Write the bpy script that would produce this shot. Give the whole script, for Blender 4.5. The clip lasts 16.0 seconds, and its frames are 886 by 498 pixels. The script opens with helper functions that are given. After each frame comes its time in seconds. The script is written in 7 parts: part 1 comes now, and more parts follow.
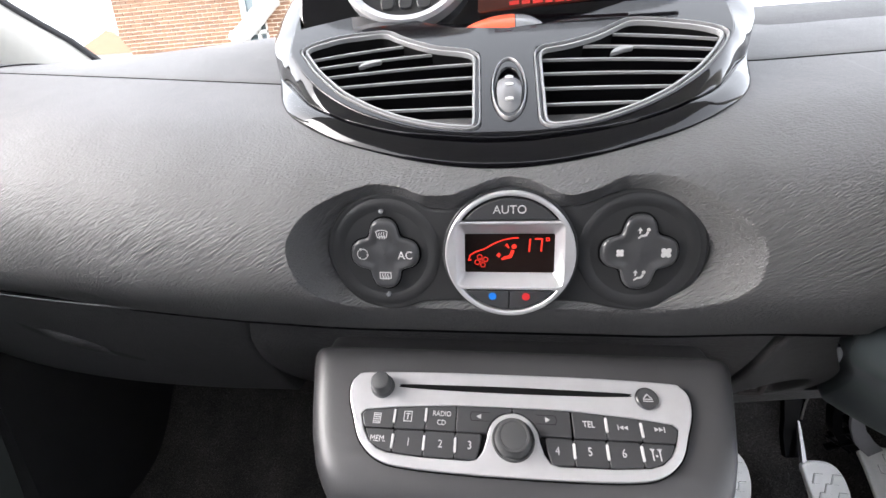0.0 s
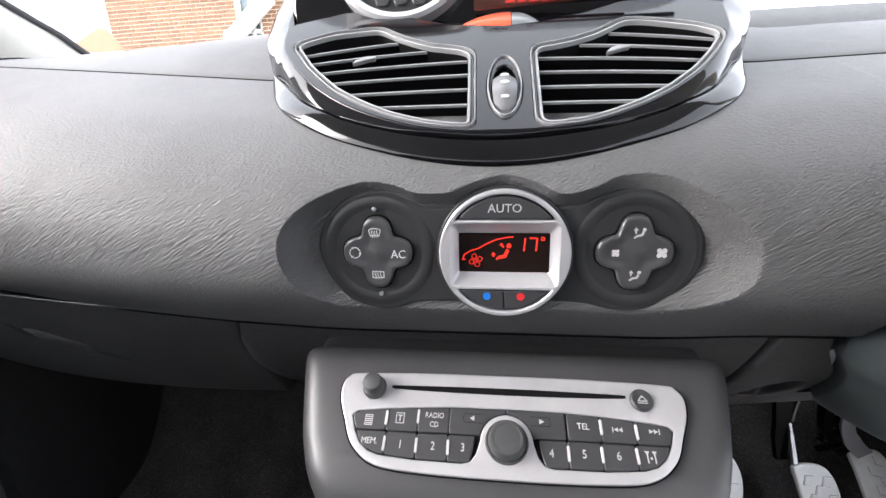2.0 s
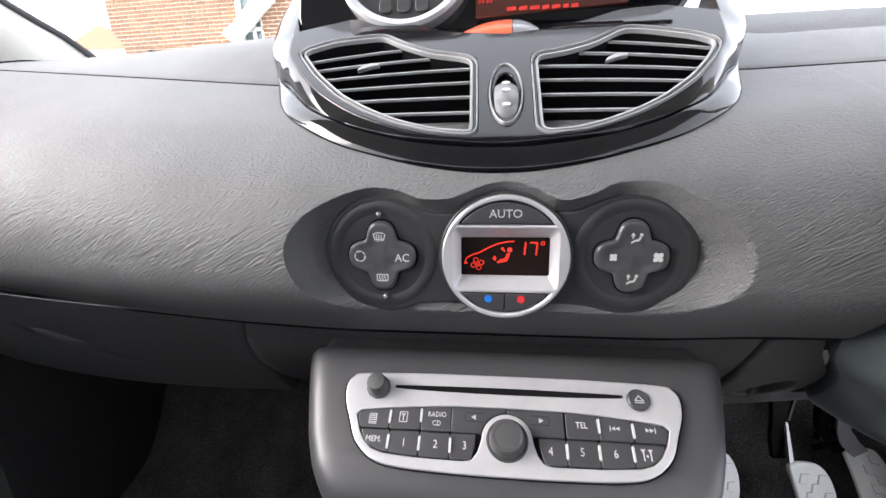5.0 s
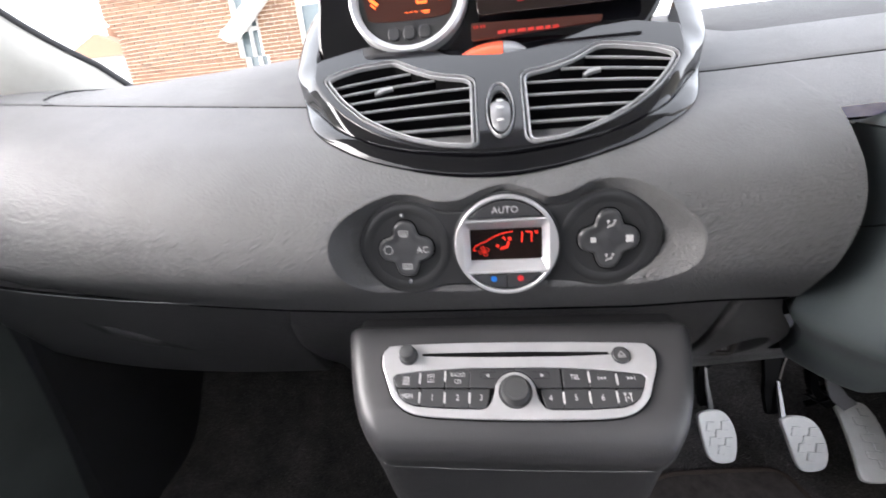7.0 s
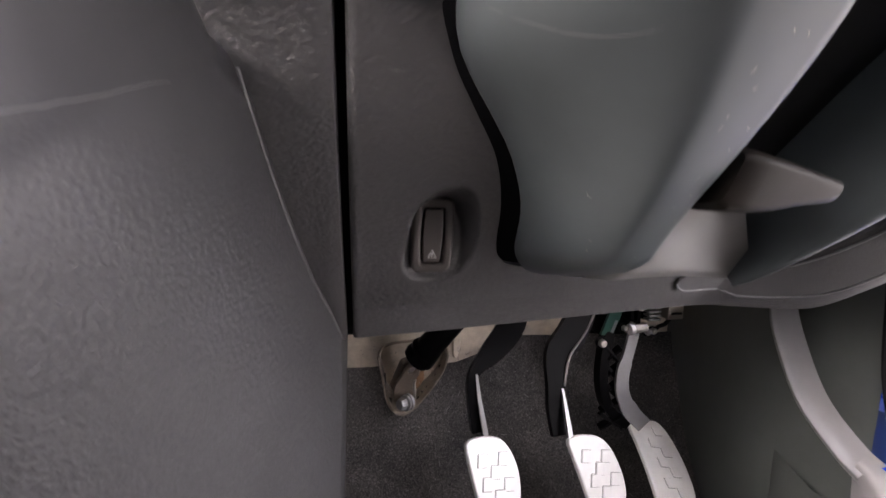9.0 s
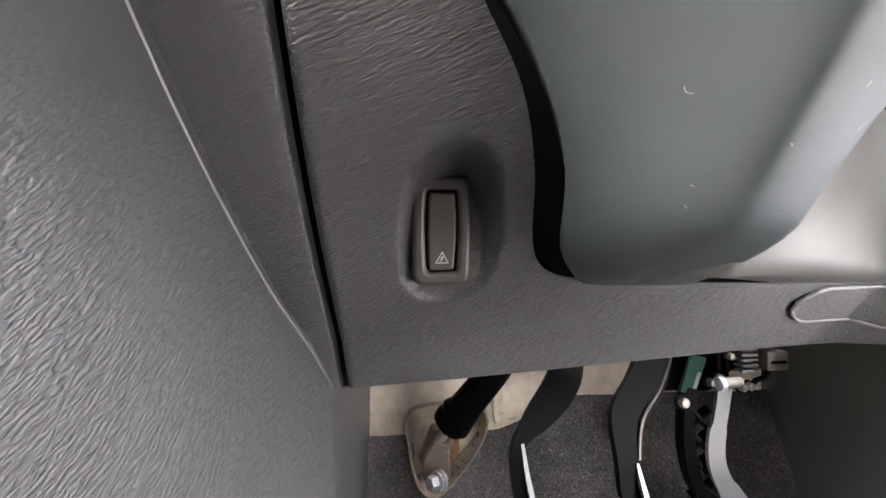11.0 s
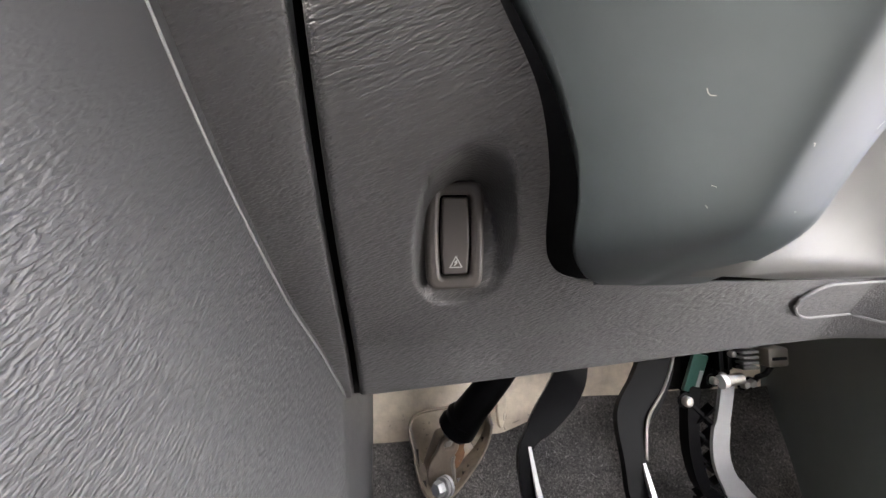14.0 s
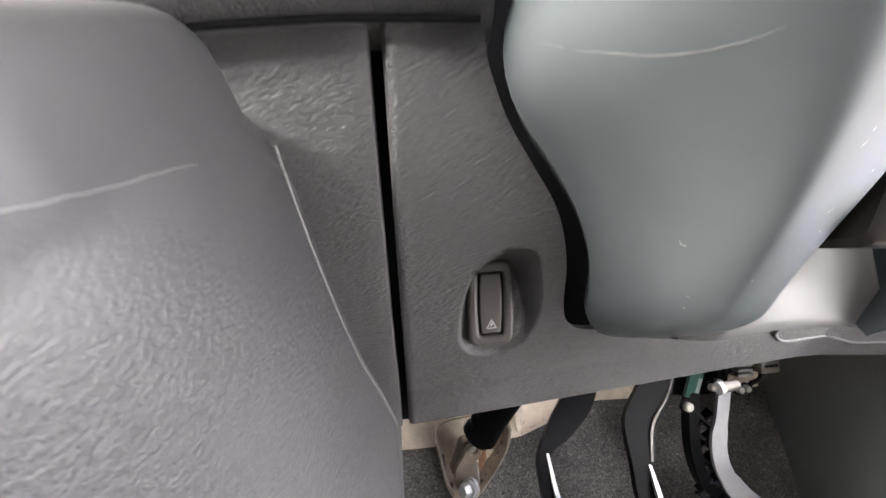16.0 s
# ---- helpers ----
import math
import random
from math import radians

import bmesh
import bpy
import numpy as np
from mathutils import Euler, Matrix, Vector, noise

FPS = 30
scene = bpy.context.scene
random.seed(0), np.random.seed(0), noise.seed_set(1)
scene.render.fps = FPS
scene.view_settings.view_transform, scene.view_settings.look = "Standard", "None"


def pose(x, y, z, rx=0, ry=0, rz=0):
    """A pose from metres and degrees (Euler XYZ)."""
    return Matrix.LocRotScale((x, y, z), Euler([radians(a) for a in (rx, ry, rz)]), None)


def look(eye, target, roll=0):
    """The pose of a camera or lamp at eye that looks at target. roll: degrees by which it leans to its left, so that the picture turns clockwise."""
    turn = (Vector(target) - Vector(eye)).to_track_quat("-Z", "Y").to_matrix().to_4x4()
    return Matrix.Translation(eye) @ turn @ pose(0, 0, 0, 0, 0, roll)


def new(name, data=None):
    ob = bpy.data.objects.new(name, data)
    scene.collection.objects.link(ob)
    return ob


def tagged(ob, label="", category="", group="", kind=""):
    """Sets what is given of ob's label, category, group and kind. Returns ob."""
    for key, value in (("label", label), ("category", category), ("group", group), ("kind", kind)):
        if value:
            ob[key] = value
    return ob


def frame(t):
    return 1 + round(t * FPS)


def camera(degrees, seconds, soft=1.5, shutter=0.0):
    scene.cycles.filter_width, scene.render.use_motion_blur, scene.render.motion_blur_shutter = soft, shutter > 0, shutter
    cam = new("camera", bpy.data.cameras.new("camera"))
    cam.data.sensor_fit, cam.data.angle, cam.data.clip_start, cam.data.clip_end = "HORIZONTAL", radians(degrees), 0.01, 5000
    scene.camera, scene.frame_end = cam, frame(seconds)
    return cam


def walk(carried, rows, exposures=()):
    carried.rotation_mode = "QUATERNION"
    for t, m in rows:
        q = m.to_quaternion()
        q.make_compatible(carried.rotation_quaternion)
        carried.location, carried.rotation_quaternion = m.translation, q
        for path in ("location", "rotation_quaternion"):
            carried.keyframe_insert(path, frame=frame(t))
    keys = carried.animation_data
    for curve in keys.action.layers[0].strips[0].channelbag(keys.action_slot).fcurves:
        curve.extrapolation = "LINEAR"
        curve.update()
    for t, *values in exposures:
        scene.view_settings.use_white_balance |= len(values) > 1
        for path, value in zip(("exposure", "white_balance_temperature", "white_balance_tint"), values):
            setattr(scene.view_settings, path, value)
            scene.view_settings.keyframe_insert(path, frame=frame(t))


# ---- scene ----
EXPO = 2.55
cam = camera(93.11, 16.0, soft=1.5, shutter=0.3)
PATH = [
    (0.0, (-0.0041, -0.0357, 0.6517), (-0.1308, 0.9054, 0.3382), -2.36),
    (0.5, (-0.0047, -0.034, 0.65), (-0.1256, 0.9073, 0.3348), -2.04),
    (1.0, (-0.0056, -0.0333, 0.6494), (-0.1177, 0.9105, 0.3385), -1.69),
    (1.5, (-0.0049, -0.0331, 0.6494), (-0.1155, 0.911, 0.3388), -1.54),
    (2.0, (-0.0043, -0.0327, 0.6491), (-0.1175, 0.9112, 0.3387), -1.73),
    (2.5, (-0.0056, -0.0347, 0.6476), (-0.1126, 0.9104, 0.339), -1.38),
    (3.0, (-0.0042, -0.0337, 0.649), (-0.1137, 0.9112, 0.3405), -1.24),
    (3.5, (-0.005, -0.0336, 0.6489), (-0.1095, 0.9139, 0.3467), -1.19),
    (4.0, (-0.0048, -0.0336, 0.6486), (-0.1101, 0.9128, 0.3431), -1.23),
    (4.5, (-0.0058, -0.0307, 0.6473), (-0.1094, 0.9164, 0.3433), -1.02),
    (6.8, (-0.0015, -0.0942, 0.7055), (-0.1786, 0.8131, 0.324), -6.35),
    (7.0, (-0.0022, -0.0938, 0.6757), (-0.1335, 0.8379, 0.3371), -5.19),
    (7.2, (0.0046, -0.0838, 0.636), (-0.0622, 0.8628, 0.3204), -2.68),
    (7.4, (0.0208, -0.0746, 0.5993), (-0.0175, 0.8843, 0.3181), -1.61),
    (7.5, (0.0308, -0.0695, 0.5888), (0.0202, 0.8953, 0.326), -0.66),
    (7.6, (0.0331, -0.0596, 0.5699), (0.095, 0.9108, 0.3363), -0.05),
    (7.8, (0.0449, -0.0394, 0.5442), (0.2064, 0.9267, 0.3426), -0.34),
    (8.0, (0.078, -0.012, 0.537), (0.331, 0.942, 0.3745), -4.7),
    (8.2, (0.1137, 0.0079, 0.5182), (0.3968, 0.9573, 0.382), -7.52),
    (8.4, (0.146, 0.0164, 0.4891), (0.4312, 0.966, 0.3592), -6.03),
    (8.5, (0.154, 0.025, 0.479), (0.407, 0.983, 0.3475), -2.5),
    (8.6, (0.1628, 0.0434, 0.4578), (0.384, 1.0112, 0.3377), -1.05),
    (8.8, (0.1824, 0.065, 0.4405), (0.4051, 1.0322, 0.3184), 0.1),
    (9.0, (0.2042, 0.0774, 0.4138), (0.3961, 1.0513, 0.2932), 1.39),
    (9.2, (0.2168, 0.0814, 0.3941), (0.3852, 1.0594, 0.2706), 0.53),
    (9.5, (0.2246, 0.096, 0.3798), (0.3673, 1.0802, 0.2747), 0.9),
    (9.6, (0.2266, 0.1106, 0.3738), (0.3653, 1.0959, 0.2742), 0.61),
    (10.0, (0.2376, 0.1412, 0.3714), (0.3346, 1.1362, 0.3961), 1.96),
    (10.2, (0.2375, 0.1478, 0.3752), (0.3171, 1.1442, 0.4054), 0.3),
    (12.5, (0.2232, 0.1567, 0.3701), (0.3256, 1.1505, 0.4136), -1.51),
    (13.0, (0.2232, 0.1571, 0.3705), (0.3313, 1.1503, 0.4155), -1.76),
    (13.5, (0.2242, 0.1558, 0.3716), (0.3309, 1.1491, 0.4149), -1.84),
    (14.0, (0.2233, 0.1544, 0.374), (0.3329, 1.1475, 0.4169), -2.07),
    (14.5, (0.2233, 0.1497, 0.372), (0.3325, 1.1428, 0.4138), -2.17),
    (15.0, (0.2223, 0.1492, 0.3737), (0.3329, 1.1423, 0.4117), -2.1),
    (15.5, (0.2148, 0.1414, 0.3867), (0.3251, 1.1347, 0.421), -2.31),
    (16.0, (0.2, 0.1046, 0.4165), (0.2999, 1.0992, 0.443), -3.9),
]
walk(cam, [(t, look(eye, target, roll)) for t, eye, target, roll in PATH],
     exposures=[(t, EXPO + e, k, g) for t, e, k, g in ((0.0, 0.0, 6350, 13), (4.5, 0.0, 6350, 13), (7.0, 0.0, 6350, 14), (8.0, 0.28, 6600, 11), (8.4, 0.52, 7000, 15), (8.8, 0.75, 7000, 19), (9.0, 1.05, 6950, 23), (9.5, 1.95, 6900, 22), (10.0, 2.05, 6900, 18), (12.5, 2.2, 6900, 14), (15.5, 2.2, 6900, 14), (16.0, 2.5, 6850, 15))])

# ---------------------------------------------------------------- light
SUN_EL, SUN_AZ = radians(30), radians(256)
world = bpy.data.worlds.new("world")
scene.world = world
world.use_nodes = True
wn = world.node_tree
sky = wn.nodes.new("ShaderNodeTexSky")
sky.sky_type, sky.sun_disc = "NISHITA", False
sky.sun_elevation, sky.sun_rotation = SUN_EL, SUN_AZ
sky.air_density, sky.dust_density = 1.2, 4.0
soft = wn.nodes.new("ShaderNodeHueSaturation")  # thin cloud takes most of the blue
soft.inputs["Saturation"].default_value = 0.4
wn.links.new(sky.outputs["Color"], soft.inputs["Color"])
veil = wn.nodes.new("ShaderNodeMix")  # an even white layer of high cloud
veil.data_type = "RGBA"
veil.inputs["Factor"].default_value = 0.35
veil.inputs["B"].default_value = (9.0, 9.15, 9.4, 1)
wn.links.new(soft.outputs["Color"], veil.inputs["A"])
wn.links.new(veil.outputs["Result"], wn.nodes["Background"].inputs["Color"])
wn.nodes["Background"].inputs["Strength"].default_value = 0.15
sun_dir = Vector((math.sin(SUN_AZ) * math.cos(SUN_EL), math.cos(SUN_AZ) * math.cos(SUN_EL), math.sin(SUN_EL)))
sun = new("sun", bpy.data.lights.new("sun", "SUN"))
sun.data.energy, sun.data.angle, sun.data.color = 1.0, radians(40), (1.0, 0.985, 0.965)
sun.matrix_world = look(sun_dir * 30, (0, 0, 0))


# ---------------------------------------------------------------- materials
def nodes_of(name):
    m = bpy.data.materials.new(name)
    m.use_nodes = True
    nt = m.node_tree
    return m, nt, nt.nodes["Principled BSDF"]


def ramp(nt, fac, stops):
    r = nt.nodes.new("ShaderNodeValToRGB")
    r.color_ramp.elements[0].position, r.color_ramp.elements[0].color = stops[0][0], (*stops[0][1], 1)
    r.color_ramp.elements[1].position, r.color_ramp.elements[1].color = stops[-1][0], (*stops[-1][1], 1)
    for p, c in stops[1:-1]:
        e = r.color_ramp.elements.new(p)
        e.color = (*c, 1)
    nt.links.new(fac, r.inputs["Fac"])
    return r.outputs["Color"]


def coords(nt, scale=(1, 1, 1), rot=(0, 0, 0)):
    tc, mp, ms = nt.nodes.new("ShaderNodeTexCoord"), nt.nodes.new("ShaderNodeMapping"), nt.nodes.new("ShaderNodeMapping")
    mp.inputs["Rotation"].default_value, ms.inputs["Scale"].default_value = [radians(a) for a in rot], scale
    nt.links.new(tc.outputs["Object"], mp.inputs["Vector"])
    nt.links.new(mp.outputs["Vector"], ms.inputs["Vector"])
    return ms.outputs["Vector"]


def noise_tex(nt, vec, scale, detail=4.0, rough=0.55, distort=0.0):
    n = nt.nodes.new("ShaderNodeTexNoise")
    n.inputs["Scale"].default_value, n.inputs["Detail"].default_value = scale, detail
    n.inputs["Roughness"].default_value, n.inputs["Distortion"].default_value = rough, distort
    nt.links.new(vec, n.inputs["Vector"])
    return n.outputs["Fac"]


def bump(nt, bsdf, height, strength, distance):
    b = nt.nodes.new("ShaderNodeBump")
    b.inputs["Strength"].default_value, b.inputs["Distance"].default_value = strength, distance
    nt.links.new(height, b.inputs["Height"])
    old = bsdf.inputs["Normal"].links
    if old:
        nt.links.new(old[0].from_socket, b.inputs["Normal"])
    nt.links.new(b.outputs["Normal"], bsdf.inputs["Normal"])


def scaled(nt, sock, lo, hi):
    m = nt.nodes.new("ShaderNodeMapRange")
    m.inputs["To Min"].default_value, m.inputs["To Max"].default_value = lo, hi
    nt.links.new(sock, m.inputs["Value"])
    return m.outputs["Result"]


def plastic(name, col, rough=0.45, grain=0.0, grain_scale=330.0, stretch=(0.35, 1, 1), rot=(0, -18, 0), spec=0.5, vary=0.12, dist=0.0012, fine=0.1, arch=0.0, fade=None):
    """Moulded plastic: leather-like grain of short ripples, a fine texture, faint cloudy wear."""
    m, nt, b = nodes_of(name)
    v = coords(nt)
    cloud = noise_tex(nt, v, 9, 5, 0.6)
    c0, c1 = [c * (1 - vary) for c in col], [c * (1 + vary) for c in col]
    nt.links.new(ramp(nt, cloud, [(0.35, c0), (0.65, c1)]), b.inputs["Base Color"])
    speck = noise_tex(nt, v, 160, 3, 0.7)
    nt.links.new(scaled(nt, speck, rough - (0.07 if grain else 0.02), rough + (0.09 if grain else 0.03)), b.inputs["Roughness"])
    b.inputs["Specular IOR Level"].default_value = spec
    if grain:
        gv = coords(nt, stretch, rot)
        if arch:
            # the ripples climb to the right
            tc, sp, cb, ma = (nt.nodes.new(k) for k in ("ShaderNodeTexCoord", "ShaderNodeSeparateXYZ", "ShaderNodeCombineXYZ", "ShaderNodeMath"))
            mb, mc = nt.nodes.new("ShaderNodeMath"), nt.nodes.new("ShaderNodeMath")
            nt.links.new(tc.outputs["Object"], sp.inputs["Vector"])
            ma.operation, mb.operation, mc.operation = "MULTIPLY", "MULTIPLY_ADD", "MULTIPLY"
            nt.links.new(sp.outputs["X"], ma.inputs[0])
            ma.inputs[1].default_value = 1.0
            nt.links.new(ma.outputs["Value"], mb.inputs[0])
            mb.inputs[1].default_value = arch
            nt.links.new(sp.outputs["Z"], mb.inputs[2])
            nt.links.new(sp.outputs["X"], mc.inputs[0])
            mc.inputs[1].default_value = stretch[0]
            nt.links.new(mc.outputs["Value"], cb.inputs["X"])
            nt.links.new(sp.outputs["Y"], cb.inputs["Y"])
            nt.links.new(mb.outputs["Value"], cb.inputs["Z"])
            gv = cb.outputs["Vector"]
        g = noise_tex(nt, gv, grain_scale, 1.0, 0.5, 0.25)
        bump(nt, b, ramp(nt, g, [(0.36, (0, 0, 0)), (0.62, (1, 1, 1))]), grain, dist)
        if fade:
            # the moulded grain runs out towards the top
            tz, sp = nt.nodes.new("ShaderNodeTexCoord"), nt.nodes.new("ShaderNodeSeparateXYZ")
            nt.links.new(tz.outputs["Object"], sp.inputs["Vector"])
            mr, bn = nt.nodes.new("ShaderNodeMapRange"), b.inputs["Normal"].links[0].from_node
            for key, val in zip(("From Min", "From Max", "To Min", "To Max"), (fade[0], fade[1], grain, fade[2])):
                mr.inputs[key].default_value = val
            nt.links.new(sp.outputs["Z"], mr.inputs["Value"])
            nt.links.new(mr.outputs["Result"], bn.inputs["Strength"])
    if fine:
        bump(nt, b, noise_tex(nt, v, 1400, 2, 0.6), fine, 0.0003)
    return m


def simple(name, col, rough=0.4, metal=0.0, spec=0.5, coat=0.0, bump_scale=0.0, bump_strength=0.2, bump_dist=0.0005, vary=0.06, emit=None):
    m, nt, b = nodes_of(name)
    v = coords(nt)
    n = noise_tex(nt, v, 40, 5, 0.65)
    nt.links.new(ramp(nt, n, [(0.3, [c * (1 - vary) for c in col]), (0.7, [min(1, c * (1 + vary)) for c in col])]), b.inputs["Base Color"])
    nt.links.new(scaled(nt, n, max(0.02, rough - 0.05), rough + 0.05), b.inputs["Roughness"])
    b.inputs["Metallic"].default_value, b.inputs["Specular IOR Level"].default_value = metal, spec
    b.inputs["Coat Weight"].default_value, b.inputs["Coat Roughness"].default_value = coat, 0.03
    if bump_scale:
        bump(nt, b, noise_tex(nt, v, bump_scale, 3, 0.6), bump_strength, bump_dist)
    if emit:
        b.inputs["Emission Color"].default_value, b.inputs["Emission Strength"].default_value = (*emit[0], 1), emit[1]
    return m


M_FASCIA = plastic("fascia plastic", (0.105, 0.105, 0.107), 0.58, spec=0.42, grain=1.0, grain_scale=1050, stretch=(0.12, 1, 1), dist=0.00065, arch=-0.6, fade=(0.59, 0.675, 0.3))
M_TOP = plastic("dash top plastic", (0.135, 0.135, 0.138), 0.55, spec=0.2, grain=0.5, grain_scale=1100, stretch=(0.14, 1, 1), dist=0.0003, arch=-0.7)
M_SHELF = plastic("demister plastic", (0.06, 0.06, 0.062), 0.6, spec=0.15, grain=0.5, grain_scale=700, stretch=(0.25, 1, 1), dist=0.0004, arch=-0.6)
M_LOWER = plastic("lower dash plastic", (0.062, 0.061, 0.063), 0.38, grain=0.9, grain_scale=1000, stretch=(0.18, 1, 1), dist=0.00038, arch=-0.45)
M_SIDE = plastic("console plastic", (0.043, 0.0428, 0.0453), 0.42, grain=0.8, grain_scale=1000, stretch=(1, 0.2, 1), rot=(-45, 0, 0), dist=0.0003, fine=0.05, fade=(0.385, 0.44, 0.05))
M_COWL = plastic("cowl plastic", (0.056, 0.067, 0.071), 0.38, fine=0.0, spec=0.3)
# paler than the cowl plastic: light from the ground is in the colour
M_WEB_LIT = plastic("lit web plastic", (0.15, 0.148, 0.145), 0.4, fine=0.1)
M_ARM = simple("satin steel arm", (0.31, 0.31, 0.32), 0.32, metal=0.4)
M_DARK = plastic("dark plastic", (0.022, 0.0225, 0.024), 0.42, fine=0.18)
M_BEZEL = plastic("brown black plastic", (0.052, 0.045, 0.042), 0.42, fine=0.15)
M_KNOB = plastic("knob rubber", (0.045, 0.046, 0.048), 0.5, fine=0.1)
M_BUTTON = plastic("button plastic", (0.034, 0.0345, 0.037), 0.38, fine=0.08)
M_ROCKER = plastic("satin button plastic", (0.048, 0.049, 0.052), 0.3, fine=0.05)
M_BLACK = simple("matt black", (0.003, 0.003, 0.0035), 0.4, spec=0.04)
# near-black colour stands in for shade inside gaps, slots and openings
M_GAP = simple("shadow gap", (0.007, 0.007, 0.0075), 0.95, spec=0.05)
M_PIANO = simple("gloss black", (0.004, 0.004, 0.005), 0.06, spec=0.32, vary=0.02)
M_SILVER = simple("silver paint", (0.54, 0.54, 0.56), 0.33, metal=0.55, bump_scale=900, bump_strength=0.05)
M_ALU = simple("brushed aluminium", (0.88, 0.88, 0.87), 0.34, metal=0.15, bump_scale=500, bump_strength=0.15)
M_ROD = simple("bare rod", (0.34, 0.34, 0.34), 0.36, metal=0.4)
M_STEEL = simple("worn steel", (0.42, 0.40, 0.37), 0.42, metal=0.9, vary=0.25, bump_scale=150)
M_WHITE = simple("white print", (0.48, 0.48, 0.48), 0.5)
M_BLUE_DOT = simple("blue print", (0.01, 0.13, 0.46), 0.4, emit=((0.0, 0.2, 0.9), 0.03))
M_RED_DOT = simple("red print", (0.40, 0.02, 0.025), 0.4, emit=((0.9, 0.02, 0.01), 0.04))
M_LCD = simple("dark display glass", (0.012, 0.007, 0.006), 0.12, spec=0.5)
M_LED = simple("lit red segments", (0.5, 0.02, 0.01), 0.5, emit=((1.0, 0.03, 0.01), 0.14))
M_AMBER = simple("lit amber segments", (0.5, 0.1, 0.01), 0.5, emit=((1.0, 0.12, 0.02), 0.4))
M_LED_DIM = simple("dim red segments", (0.3, 0.015, 0.01), 0.5, emit=((1.0, 0.03, 0.01), 0.035))
M_GLOW = simple("dim amber display", (0.022, 0.008, 0.005), 0.3, emit=((0.8, 0.05, 0.012), 0.006))
M_ORANGE = simple("orange lens", (0.80, 0.11, 0.05), 0.3, spec=0.3, coat=0.2)
M_GREYLENS = simple("grey lens", (0.20, 0.205, 0.22), 0.25, coat=0.5)
M_PILLAR = plastic("pale pillar trim", (0.56, 0.55, 0.51), 0.6, fine=0.25)
M_KICK = plastic("kick panel plastic", (0.062, 0.070, 0.066), 0.46, spec=0.35, fine=0.2)
M_TRIM = plastic("grey trim plastic", (0.13, 0.132, 0.132), 0.45, fine=0.2)
M_SILL = plastic("sill trim plastic", (0.17, 0.17, 0.175), 0.5, fine=0.2)
M_RUBBER = simple("rubber seal", (0.03, 0.03, 0.032), 0.55, bump_scale=300)
M_PAINT = simple("blue car paint", (0.004, 0.045, 0.42), 0.2, coat=1.0, vary=0.08)
M_BEIGE = simple("bare primer metal", (0.52, 0.45, 0.36), 0.42, vary=0.22, bump_scale=60, bump_strength=0.2, bump_dist=0.002)
# darker than the bare primer: dirt and the well's shade share this colour
M_WELL = simple("dirty shaded primer metal", (0.23, 0.19, 0.15), 0.5, vary=0.45, bump_scale=60, bump_strength=0.2, bump_dist=0.002)
M_GREEN = simple("green tag", (0.006, 0.05, 0.038), 0.45)
M_FRAME = simple("white window frame", (0.62, 0.62, 0.61), 0.4)
M_WINDOW = simple("dark window pane", (0.10, 0.13, 0.14), 0.06, spec=0.8)
M_MORTAR = simple("mortar", (0.72, 0.65, 0.55), 0.85, vary=0.15, bump_scale=90)
M_TILE = simple("roof tile", (0.30, 0.15, 0.09), 0.75, vary=0.25, bump_scale=60)
M_RENDER = simple("pale render", (0.7, 0.68, 0.64), 0.8)
M_PAVE = simple("paving", (0.46, 0.452, 0.435), 0.85, vary=0.2, bump_scale=40)
M_FLUFF = simple("lint", (0.17, 0.165, 0.16), 0.8)
M_MAT = simple("brown grey mat pile", (0.075, 0.066, 0.062), 0.95, spec=0.1, vary=0.3, bump_scale=500, bump_strength=0.8, bump_dist=0.002)
M_BINDING = simple("brown woven binding", (0.055, 0.040, 0.031), 0.8, bump_scale=900, bump_strength=0.5, vary=0.2)
M_CLOTH = simple("dark grey cloth", (0.075, 0.075, 0.077), 0.9, spec=0.2, vary=0.15, bump_scale=700, bump_strength=0.4)
M_SATIN = simple("satin grey trim", (0.25, 0.25, 0.255), 0.35, metal=0.2)
M_WHEEL = simple("grey thumb wheel", (0.16, 0.162, 0.17), 0.25)


def carpet_material():
    m, nt, b = nodes_of("carpet")
    v = coords(nt)
    a = noise_tex(nt, v, 420, 4, 0.75, 0.8)
    c = noise_tex(nt, v, 14, 4, 0.6)
    mix = nt.nodes.new("ShaderNodeMix")
    mix.data_type = "RGBA"
    mix.blend_type = "MULTIPLY"
    mix.inputs["Factor"].default_value = 1.0
    nt.links.new(ramp(nt, a, [(0.33, (0.018, 0.018, 0.019)), (0.56, (0.10, 0.097, 0.097)), (0.72, (0.26, 0.255, 0.25))]), mix.inputs["A"])
    nt.links.new(ramp(nt, c, [(0.3, (0.6, 0.6, 0.6)), (0.7, (1.2, 1.15, 1.1))]), mix.inputs["B"])
    nt.links.new(mix.outputs["Result"], b.inputs["Base Color"])
    b.inputs["Roughness"].default_value = 0.95
    b.inputs["Specular IOR Level"].default_value = 0.1
    bump(nt, b, a, 0.9, 0.003)
    return m


